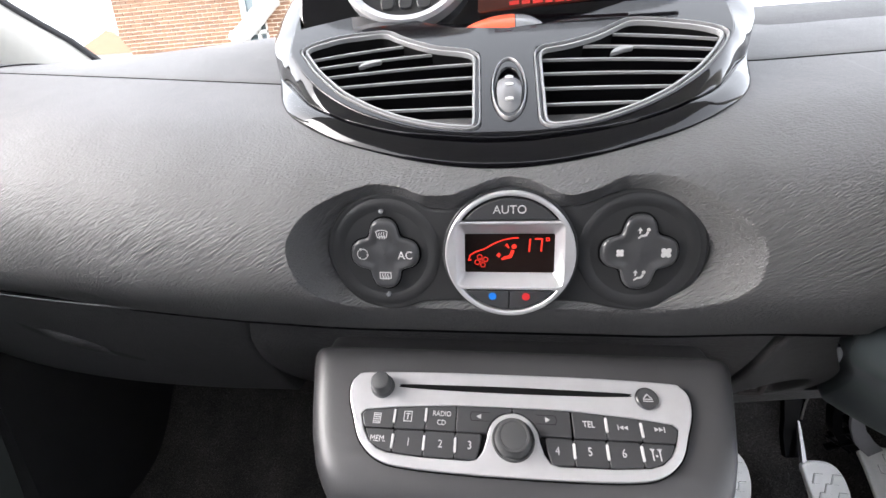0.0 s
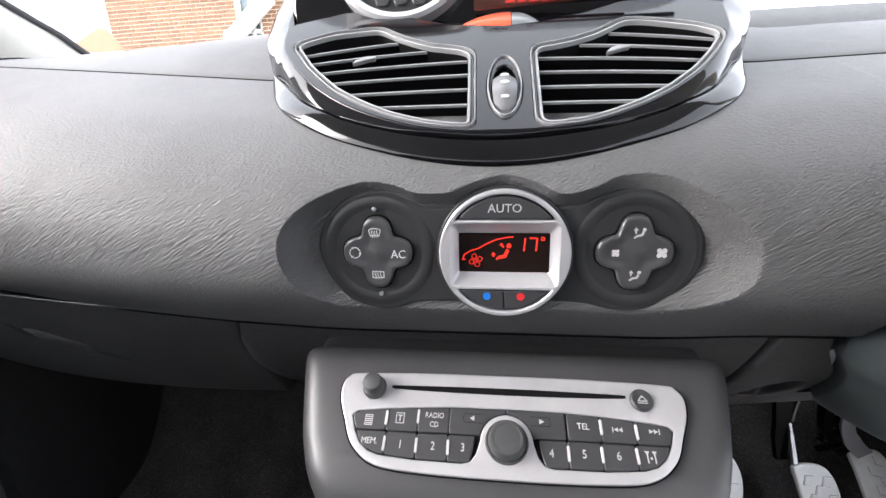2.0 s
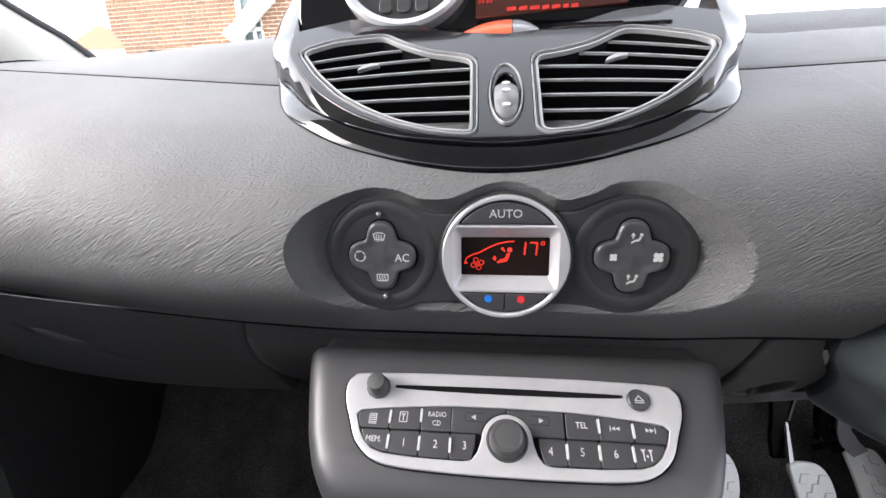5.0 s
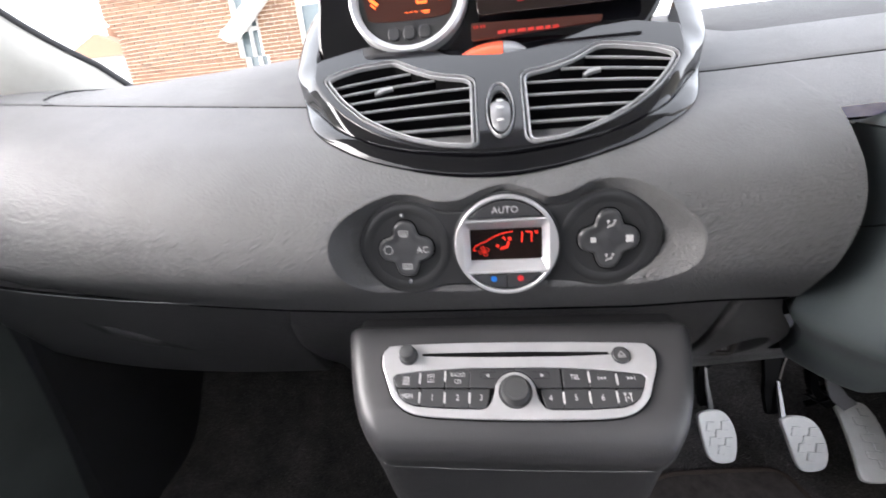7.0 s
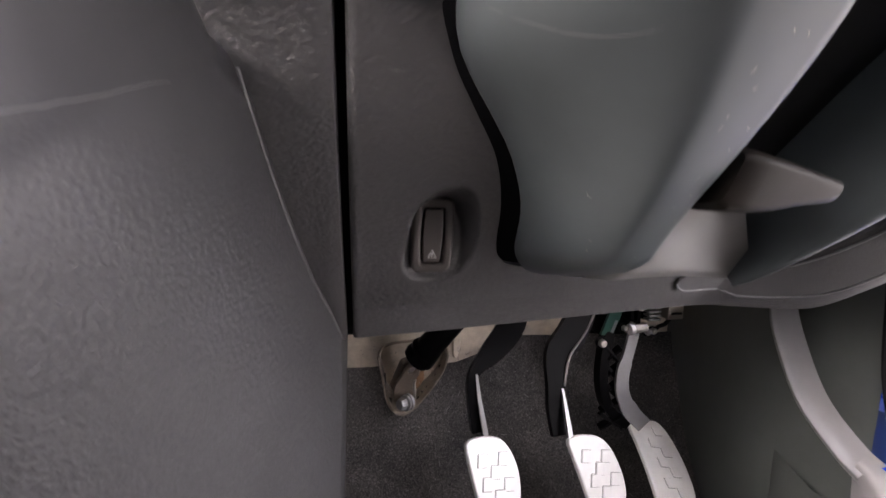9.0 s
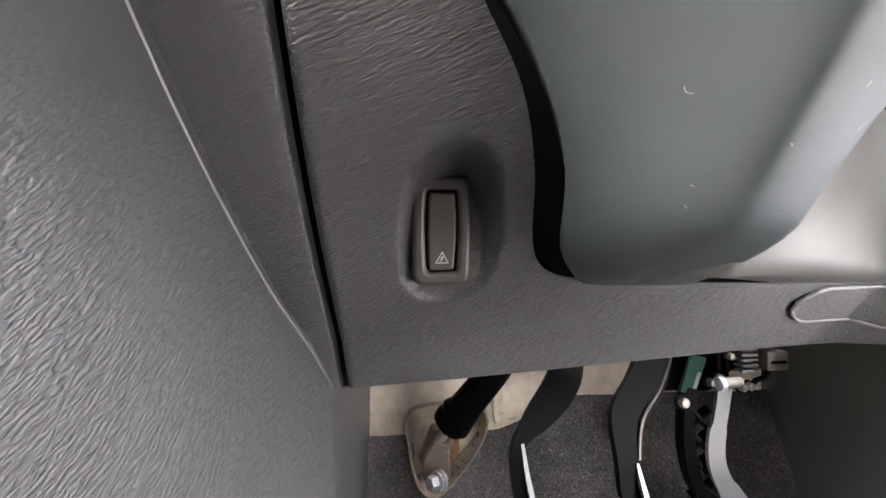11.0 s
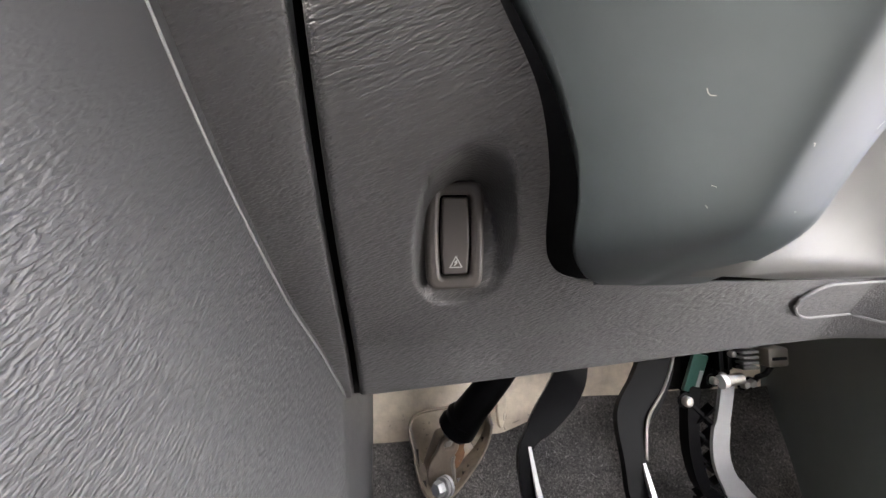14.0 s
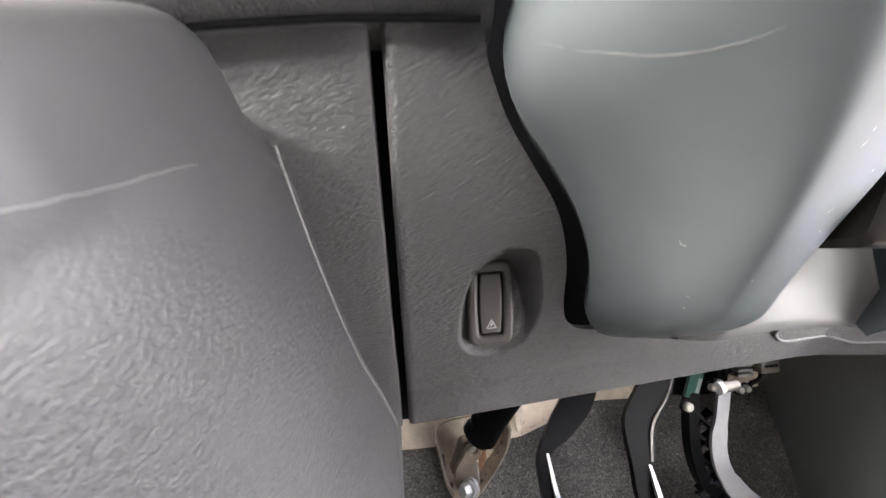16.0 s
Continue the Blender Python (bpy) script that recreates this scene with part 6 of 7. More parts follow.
def build_pedals():
    cl = empty("clutch_pedal", "aluminium clutch pedal on a black steel arm", "pedal", (0.385, 0.57, 0.02), group="foot pedals")
    part("arm", blade(smooth_loop([(0.415, 0.615, 0.34), (0.412, 0.61, 0.262), (0.398, 0.60, 0.235), (0.370, 0.587, 0.210), (0.3450, 0.576, 0.187), (0.3440, 0.570, 0.155), (0.3490, 0.564, 0.118)], 4, False), [0.036] * 9 + [0.035, 0.033, 0.031, 0.028, 0.024, 0.018, 0.015, 0.013] + [0.0125] * 8, 0.010), M_BLACK, cl, "flat black arm")
    part("rod", blade([(0.3495, 0.5745, 0.19), (0.352, 0.565, 0.16), (0.357, 0.552, 0.125), (0.362, 0.553, 0.10)], [0.003, 0.0045, 0.006, 0.0065], 0.006), M_ROD, cl, "bright strip on the arm")
    f = frame_at((0.362, 0.541, 0.1165), (-0.010, 0.025, 0.077), (0.066, 0.020, -0.018))
    pedal_pad(f, CLUTCH_PAD, [(-0.012, -0.021), (0.019, -0.019), (0.0085, -0.034), (-0.003, -0.047), (0.030, -0.048), (0.0165, -0.061)], cl)
    br = empty("brake_pedal", "aluminium brake pedal on a black steel arm", "pedal", (0.49, 0.55, 0.02), group="foot pedals")
    part("arm", blade(smooth_loop([(0.512, 0.615, 0.34), (0.510, 0.605, 0.27), (0.490, 0.595, 0.232), (0.464, 0.585, 0.205), (0.458, 0.571, 0.165), (0.4555, 0.564, 0.14), (0.458, 0.553, 0.11)], 4, False), [0.040] * 10 + [0.038, 0.036, 0.033, 0.029, 0.026, 0.024, 0.023, 0.022, 0.021, 0.021, 0.020] + [0.019] * 4, 0.010), M_BLACK, br, "flat black arm")
    # bright strip and edge tube stand in for light along the black arm
    part("rod", blade([(0.4665, 0.568, 0.166), (0.466, 0.553, 0.142), (0.465, 0.535, 0.115), (0.469, 0.537, 0.095)], [0.003, 0.0048, 0.0062, 0.007], 0.006), M_ROD, br, "bright strip on the arm")
    part("lit_edge", tube(smooth_loop([(0.5310, 0.605, 0.300), (0.5280, 0.599, 0.268), (0.5080, 0.590, 0.2330), (0.4800, 0.577, 0.2060), (0.4700, 0.567, 0.170)], 4, False), 0.0016, 6), M_STEEL, br, "bright tube painted for the lit edge of the arm")
    f = frame_at((0.4965, 0.5345, 0.1065), (-0.014, 0.021, 0.082), (0.073, 0.014, -0.018))
    pedal_pad(f, BRAKE_PAD, [(-0.011, -0.016), (0.022, -0.015), (0.0135, -0.030), (0.0065, -0.044), (0.040, -0.042), (0.0265, -0.058)], br)
    ac = empty("accelerator_pedal", "long aluminium accelerator pedal on a curved silver arm", "pedal", (0.63, 0.57, 0.0), group="foot pedals")
    part("arm", blade(smooth_loop([(0.594, 0.602, 0.238), (0.586, 0.60, 0.205), (0.576, 0.598, 0.165), (0.579, 0.597, 0.135), (0.598, 0.60, 0.105), (0.622, 0.603, 0.082)], 5, False), [0.016] * 8 + [0.02] * 10 + [0.024] * 8, 0.005), M_ARM, ac, "curved silver arm")
    part("rib", blade(smooth_loop([(0.560, 0.618, 0.225), (0.553, 0.614, 0.19), (0.552, 0.612, 0.15), (0.565, 0.612, 0.11), (0.60, 0.615, 0.08)], 5, False), [0.014] * 21, 0.016), M_BLACK, ac, "black plastic ribbed backing")
    for k in range(5):
        z = 0.205 - 0.026 * k
        part("web", blade([(0.553, 0.612, z), (0.574 if k < 3 else 0.584, 0.604, z - 0.022)], [0.004, 0.004], 0.010), M_BLACK, ac, "black diagonal rib")
        part("web", blade([(0.553, 0.612, z - 0.022), (0.574 if k < 3 else 0.584, 0.604, z)], [0.004, 0.004], 0.010), M_BLACK, ac, "black diagonal rib")
    f = frame_at((0.6375, 0.616, 0.075), (0.033, 0.118, 0.060), (0.98, 0.0, -0.2))
    pedal_pad(f, THROTTLE_PAD, [(0.012, -0.012), (-0.005, -0.032), (0.0095, -0.0455), (-0.005, -0.061), (0.008, -0.0745), (-0.010, -0.090), (0.0035, -0.103)], ac, 0.0062)
    un = empty("pedal_sensor", "black pedal sensor unit with a green tag and plug", "sensor", (0.57, 0.62, 0.2))
    part("housing", box(0.548, 0.592, 0.618, 0.65, 0.218, 0.30, 0.005), M_BLACK, un)
    tf = frame_at((0.561, 0.612, 0.240), (0.28, -0.1, 0.95), (1, 0.2, -0.28))
    tag = part("tag", plate([rounded(rect(-0.012, -0.021, 0.010, 0.024), 0.002, 3)], 0.004, tf, 0.0008, z=0.003), M_GREEN, un, "dark green label")
    part("label_bar", plate([rect(0.003, -0.017, 0.0082, 0.006)], 0.0006, tf, z=0.0036), M_SATIN, tag, "pale label bar")
    for k in range(4):
        x = 0.586 + 0.013 * k
        part("rib", box(x, x + 0.006, 0.603 + 0.003 * k, 0.64, 0.243, 0.29, 0.0015), M_BLACK, un)
    for k in range(5):
        part("fin", box(0.612, 0.632, 0.598, 0.612, 0.244 + 0.006 * k, 0.2475 + 0.006 * k, 0.0008), M_TRIM, un, "grey connector fin")
    part("plug", box(0.640, 0.666, 0.594, 0.618, 0.246, 0.268, 0.003), M_PLUG, un, "brown-grey connector plug")
    part("plug_slot", box(0.644, 0.662, 0.5925, 0.60, 0.254, 0.2575, 0.0006), M_GAP, un)
    part("plug_lid", box(0.618, 0.660, 0.600, 0.622, 0.272, 0.282, 0.003), M_PLUG, un, "brown-grey connector shell")
    part("clip", tube([(0.648, 0.60, 0.246), (0.640, 0.60, 0.238), (0.632, 0.603, 0.234), (0.630, 0.606, 0.228)], 0.003, 8), M_BLACK, un)
    for x, z, r in ((0.579, 0.233, 0.0046), (0.590, 0.238, 0.004), (0.617, 0.226, 0.0046), (0.626, 0.227, 0.0046), (0.603, 0.262, 0.004), (0.545, 0.212, 0.006)):
        sb = part("stud_bolt", lathe([(r, 0), (r, 0.006), (r * 0.7, 0.008), (0.0001, 0.0082)], frame_at((x, 0.608, z), (0, 0, 1)), 14), M_STEEL, un)
        part("washer", lathe([(r * 1.5, -0.001), (r * 1.5, 0.001), (r, 0.0015)], frame_at((x, 0.608, z), (0, 0, 1)), 14), M_BLACK, sb)
    part("hinge_pin", tube([(0.588, 0.598, 0.2335), (0.608, 0.598, 0.2355)], 0.0065, 14), M_STEEL, un)
    part("hinge_cap", tube([(0.582, 0.598, 0.233), (0.588, 0.598, 0.2335)], 0.008, 14), M_ALU, un)
    part("back_plate", box(0.545, 0.64, 0.65, 0.66, 0.21, 0.32, 0.004), M_BLACK, un)


M_PLUG = simple("brown grey plug", (0.16, 0.14, 0.12), 0.4)


build_pedals()


def build_shaft():
    th = empty("steering_joint", "black steering shaft with a worn steel clamp and bolt", "steering joint", (0.275, 0.7, 0.09))
    part("shaft", tube([(0.372, 0.62, 0.305), (0.336, 0.64, 0.245), (0.308, 0.66, 0.204), (0.292, 0.675, 0.176)], [0.0170, 0.0175, 0.0195, 0.0225], 16), M_BLACK, th)
    part("boot", lathe([(0.012, -0.02), (0.021, -0.014), (0.0225, -0.005), (0.0205, 0.0), (0.0228, 0.006), (0.0205, 0.013), (0.014, 0.018), (0.001, 0.019)], frame_at((0.293, 0.672, 0.184), (-0.6, 0.3, -0.75), (0.75, 0.1, -0.6)) @ pose(0, 0, 0, 90), 24), M_BLACK, th, "black rubber boot")
    f = frame_at((0.272, 0.688, 0.136), (0.14, -0.3, 0.94), (1, 0.25, -0.1))
    clamp = smooth_loop([(0.005, 0.033), (0.0155, 0.027), (0.018, 0.014), (0.0125, -0.003), (0.0165, -0.020), (0.0205, -0.035), (0.016, -0.044), (0.004, -0.046), (-0.010, -0.041), (-0.0165, -0.024), (-0.017, -0.006), (-0.011, 0.010), (-0.006, 0.026)], 5)
    part("clamp", plate([clamp, ellipse(0.004, 0.0205, 0.0060, 0.0066, 18)], 0.006, f, 0.002, z=0.004), M_CLAMP, th, "worn brown steel clamp plate")
    part("clamp_lip", tube([f @ Vector((x, y, 0.003)) for x, y in ((0.013, 0.003), (0.0135, -0.006), (0.0175, -0.020), (0.0205, -0.034), (0.019, -0.042))], 0.0028, 8), M_STEEL, th, "bright worn lip of the clamp")
    flange = smooth_loop([(0.030, 0.020), (0.036, 0.014), (0.034, 0.002), (0.0375, -0.010), (0.034, -0.026), (0.025, -0.036), (0.018, -0.030), (0.020, -0.008), (0.018, 0.006), (0.024, 0.016)], 5)
    part("rear_clamp", plate([flange], 0.006, f, 0.002, z=-0.012), M_RUST, th, "rusty rear flange of the yoke")
    part("yoke", plate([rounded([(-0.012, -0.036), (0.022, -0.034), (0.024, 0.004), (0.012, 0.022), (-0.004, 0.018)], 0.006, 4)], 0.016, f, 0.003, z=-0.016), M_CLAMP, th, "brown steel yoke")
    part("pin", lathe([(0.0058, 0), (0.0058, 0.004), (0.004, 0.006), (0.0001, 0.0062)], f @ Matrix.Translation((0.004, 0.0205, -0.004)), 16), M_STEEL, th)
    b = frame_at((0.2745, 0.677, 0.1065), (0, 0.15, 1), (0.62, -0.78, 0))
    bolt = part("bolt", lathe([(0.0125, -0.002), (0.0125, 0.002), (0.0112, 0.003), (0.0118, 0.0045), (0.0118, 0.0075), (0.0098, 0.0085), (0.0001, 0.009)], b, 20), M_ARM, th, "bright flanged bolt")
    part("bolt_head", lathe([(0.0092, 0.008), (0.0092, 0.0165), (0.0078, 0.0185), (0.0001, 0.0187)], b, 6), M_ARM, bolt, "hexagonal bolt head")


M_CLAMP = simple("brown worn steel", (0.20, 0.165, 0.135), 0.36, metal=0.55, vary=0.3, bump_scale=160)
M_RUST = simple("rusted steel", (0.20, 0.11, 0.06), 0.6, metal=0.3, vary=0.35, bump_scale=200)
build_shaft()


# ---------------------------------------------------------------- floor, bulkhead, side trims
POCKET = smooth_loop([(0.236, 0.158), (0.240, 0.130), (0.245, 0.104), (0.254, 0.088), (0.269, 0.081), (0.285, 0.087), (0.303, 0.101), (0.322, 0.118), (0.337, 0.137), (0.342, 0.158), (0.325, 0.176), (0.255, 0.174)], 5)


def build_floor():
    prof = [(-1.6, -0.075), (0.30, -0.075), (0.50, -0.07), (0.585, -0.055), (0.635, -0.02), (0.672, 0.03), (0.70, 0.09), (0.728, 0.14), (0.742, 0.175)]
    prof = smooth_loop(prof, 6, closed=False)
    rows = []
    rng = random.Random(4)
    for y, z in prof:
        tops = [(0.36, 0.139), (0.42, 0.160), (0.47, 0.179), (0.80, 0.178)]
        lift = lambda x: 0.05 + (z - 0.05) * (lerp_table(tops, max(x, 0.36)) - 0.05) / 0.125 if z > 0.05 else z
        rows.append([(x, y + 0.006 * noise.noise(Vector((x * 9, y * 7, z * 9))), lift(x) + 0.006 * noise.noise(Vector((x * 8, y * 6, 3 + z * 9)))) for x in np.linspace(-0.78, 0.86, 206)])
    bm = grid(rows)
    gone = [q for q in bm.faces if q.calc_center_median().z > 0.05 and inside(POCKET, q.calc_center_median().x, q.calc_center_median().z)]
    bmesh.ops.delete(bm, geom=gone, context="FACES")
    fl = part("floor", bm, M_CARPET)
    tagged(fl, "black fluffy car carpet rising to the bulkhead", "floor", kind="structure")
    # lint and fibres caught in the carpet
    bm = bmesh.new()
    for k in range(420):
        x = rng.uniform(0.19, 0.76)
        t = rng.uniform(0.40, 0.985)
        y, z = prof[int(t * (len(prof) - 1))]
        c = Vector((x, y - 0.004, z + 0.003))
        d = Vector((rng.gauss(0, 1), rng.gauss(0, 0.3), rng.gauss(0, 1))).normalized() * rng.choice((0.0009, 0.0012, 0.002, 0.0045))
        w = d.cross(Vector((0, 1, 0))).normalized() * 0.0004
        vs = [bm.verts.new(c + q) for q in (-d - w, d - w, d + w + Vector((0, -0.001, 0)), -d + w)]
        bm.faces.new(vs)
    tagged(part("carpet_lint", bm, M_FLUFF, smooth=False), "pale lint and fibres on black carpet", "lint", kind="stuff")
    # bulkhead of pale primed steel
    rows = []
    for z in np.linspace(0.10, 0.72, 26):
        r = []
        for x in np.linspace(-0.8, 0.9, 94):
            y = 0.765 + 0.012 * noise.noise(Vector((x * 7, z * 8, 1.3))) - 0.018 * math.exp(-((x - 0.29) / 0.05) ** 2 - ((z - 0.15) / 0.08) ** 2) - 0.012 * math.exp(-((x - 0.50) / 0.06) ** 2 - ((z - 0.23) / 0.05) ** 2)
            r.append((x, y, z))
        rows.append(r)
    tagged(part("wall_front", grid(rows), M_BEIGE), "pale beige primed metal bulkhead with pressed bumps", "bulkhead", kind="structure")
    # primed well round the steering joint, let into the carpet
    rows = []
    low = sorted((z, y) for y, z in prof)
    for k, back in ((1.10, -0.001), (1.07, -0.0045), (1.02, -0.0035), (1.0, 0.004), (0.97, 0.03), (0.93, 0.055), (0.85, 0.075), (0.6, 0.082), (0.1, 0.083)):
        rows.append([(0.286 + (x - 0.286) * k, lerp_table(low, 0.128 + (z - 0.128) * k) + back, 0.128 + (z - 0.128) * k) for x, z in POCKET])
    tagged(part("bulkhead_well", grid(rows, True), M_WELL), "brown primed metal well, dirty and darkened for shade, behind the steering joint", "bulkhead", kind="structure")
    for dx, dz, sc in ((0.395, 0.225, 1.0), (0.47, 0.24, 0.8)):
        b = part("bulkhead_nut", lathe([(0.009 * sc, 0), (0.009 * sc, 0.006), (0.005 * sc, 0.007), (0.005 * sc, 0.016), (0.0001, 0.0165)], frame_at((dx, 0.748, dz), (0, 0, 1)), 6), M_STEEL)
        tagged(b, "steel nut on the pale bulkhead", "nut")
    tab = part("bulkhead_tab", plate([smooth_loop([(-0.004, 0.030), (0.006, 0.026), (0.011, 0.0), (0.008, -0.024), (0.002, -0.034), (-0.004, -0.026), (-0.007, 0.0)], 5)], 0.006, frame_at((0.362, 0.741, 0.178), (0.15, 0, 1), (1, 0.5, 0)), 0.002), M_BEIGE)
    tagged(tab, "pale primed welded tab on the bulkhead", "bracket")
    # brown edged wedge of the floor mat
    loop = rounded([(0.205, -0.5), (0.62, -0.5), (0.60, 0.30), (0.535, 0.50), (0.512, 0.578), (0.30, 0.560), (0.225, 0.52)], 0.03, 6)
    me = plate([loop], 0.008, pose(0, 0, -0.06), 0.003, z=0.0)
    rise = lambda y: 0.016 * smoothstep(0.45, 0.58, y)
    for v in me.vertices:
        v.co.z += rise(v.co.y)
    mat = part("floor_mat", me, M_MAT)
    part("edge_binding", tube([(x, y, -0.060 + rise(y)) for x, y in loop + loop[:1]], 0.0045, 8), M_BINDING, mat, "brown woven edge binding")
    tagged(mat, "brown-grey carpet floor mat in the footwell", "floor mat")


build_floor()


def build_side():
    # dark kick panel beside the pedals
    rows = []
    for y in np.linspace(0.385, 0.80, 16):
        rows.append([(0.715 + 0.25 * max(0, y - 0.50) + 0.02 * (z - 0.2), y, z) for z in np.linspace(-0.1, 0.5, 14)])
    tagged(part("kick_panel", grid(rows), M_KICK), "dark green-grey plastic kick panel beside the pedals", "trim", kind="structure")
    rows = [[(0.664 + 0.01 * (z + 0.1), y, z) for z in np.linspace(-0.1, 0.12, 5)] for y in np.linspace(-0.6, 0.40, 10)]
    rows.append([(0.70, 0.47, z) for z in np.linspace(-0.1, 0.12, 5)])
    tagged(part("kick_lower", grid(rows), M_KICK), "dark plastic panel below the sill", "trim", kind="structure")
    # curved trim that runs down into the sill cover
    spine = smooth_loop([(0.69, 0.492, 0.37), (0.684, 0.484, 0.30), (0.680, 0.470, 0.258), (0.678, 0.436, 0.199), (0.679, 0.396, 0.163), (0.682, 0.372, 0.146)], 6, False)
    wide = smooth_loop([(0.702, 0.474, 0.372), (0.697, 0.466, 0.308), (0.694, 0.450, 0.268), (0.692, 0.418, 0.212), (0.693, 0.384, 0.180), (0.695, 0.366, 0.172)], 6, False)
    rows = []
    for a, b in zip(spine, wide):
        a, b = Vector(a), Vector(a).lerp(Vector(b), 0.55)
        m = (a + b) / 2 + Vector((-0.010, -0.002, 0.002))
        rows.append([tuple(v) for v in smooth_loop([tuple(a + Vector((0.02, 0.01, -0.012))), tuple(a), tuple(m), tuple(b), tuple(b + Vector((0.015, -0.004, 0.006)))], 4, False)])
    bm = grid(rows)
    tagged(part("sill_trim", bm, M_SILL), "pale grey curved plastic trim by the door sill", "trim", kind="structure")
    A = smooth_loop([(0.6825, 0.378, 0.150), (0.681, 0.370, 0.140), (0.678, 0.357, 0.122), (0.676, 0.335, 0.096), (0.674, 0.29, 0.07), (0.672, 0.20, 0.055), (0.67, -0.6, 0.05)], 5, False)
    S = smooth_loop([(0.691, 0.375, 0.172), (0.694, 0.360, 0.166), (0.697, 0.343, 0.152), (0.697, 0.318, 0.130), (0.697, 0.27, 0.104), (0.697, 0.18, 0.085), (0.697, -0.6, 0.075)], 5, False)
    rows = []
    for a, b in zip(A, S):
        a, b = Vector(a), Vector(b)
        m = (a + b) / 2 + Vector((-0.006, -0.002, 0.004))
        rows.append([tuple(a + Vector((0.01, 0.004, -0.04))), tuple(a)] + [tuple(v) for v in smooth_loop([tuple(a), tuple(m), tuple(b)], 4, False)][1:] + [tuple(b + Vector((0.01, 0, -0.01)))])
    tagged(part("sill_cover", grid(rows), M_SILL), "pale grey plastic door sill cover", "trim", kind="structure")
    # rubber seal of the door opening
    path = smooth_loop([(0.705, 0.405, 0.60), (0.705, 0.387, 0.42), (0.705, 0.378, 0.342), (0.705, 0.368, 0.238), (0.705, 0.338, 0.155), (0.705, 0.29, 0.112), (0.705, 0.20, 0.088), (0.705, 0.0, 0.078), (0.705, -0.6, 0.078)], 7, False)
    s = empty("door_seal", "grey rubber weatherstrip round the open door frame", "door seal", (0.7, 0.38, 0.1))
    part("strip", tube(path, 0.009, 12), M_SILL, s)
    part("bead", tube([(x - 0.009, y + 0.003, z + 0.003) for x, y, z in path], 0.0022, 6), M_GAP, s, "dark joint line")
    part("outer_lip", tube([(x + 0.012, y - 0.006, z - 0.004) for x, y, z in path], 0.006, 10), M_RUBBER, s, "black outer lip")


build_side()


def build_door():
    th = empty("open_car_door", "open blue painted car door with hinges and check strap", "car door", (0.85, 0.4, 0.05))
    # hinge face of the pillar and door, painted
    rows = []
    for z in np.linspace(0.02, 0.75, 20):
        rows.append([(0.735, 0.425, z), (0.76, 0.428, z), (0.785, 0.425 - 0.006 * math.sin(z * 20), z), (0.80, 0.415, z), (0.815, 0.40, z), (0.835, 0.385, z), (0.90, 0.375, z), (1.00, 0.36, z)])
    part("hinge_face", grid(rows), M_PAINT, th)
    rows = []
    for z in np.linspace(0.05, 0.75, 14):
        rows.append([(0.84 + 0.85 * t, 0.372 - 0.08 * t, z + 0.0) for t in np.linspace(0, 1, 10)])
    part("inner_skin", grid(rows), M_PAINT, th)
    for z0 in (0.35, 0.175):
        h = part("hinge", box(0.742, 0.80, 0.385, 0.425, z0 - 0.028, z0 + 0.028, 0.005), M_PAINT_DARK, th, "dark blue hinge")
        for dz in (-0.013, 0.013):
            part("bolt", lathe([(0.009, 0), (0.009, 0.005), (0.006, 0.008), (0.0001, 0.009)], frame_at((0.775, 0.385, z0 + dz), (0, 0, 1)), 12), M_STEEL, h, "steel hinge bolt")
    part("check_strap", tube([(0.74, 0.40, 0.385), (0.80, 0.385, 0.39), (0.87, 0.34, 0.40)], 0.007, 8, 0.5), M_ALU, th, "bright metal check strap")


M_PAINT_DARK = simple("dark blue paint", (0.006, 0.02, 0.10), 0.3, coat=0.6)
build_door()


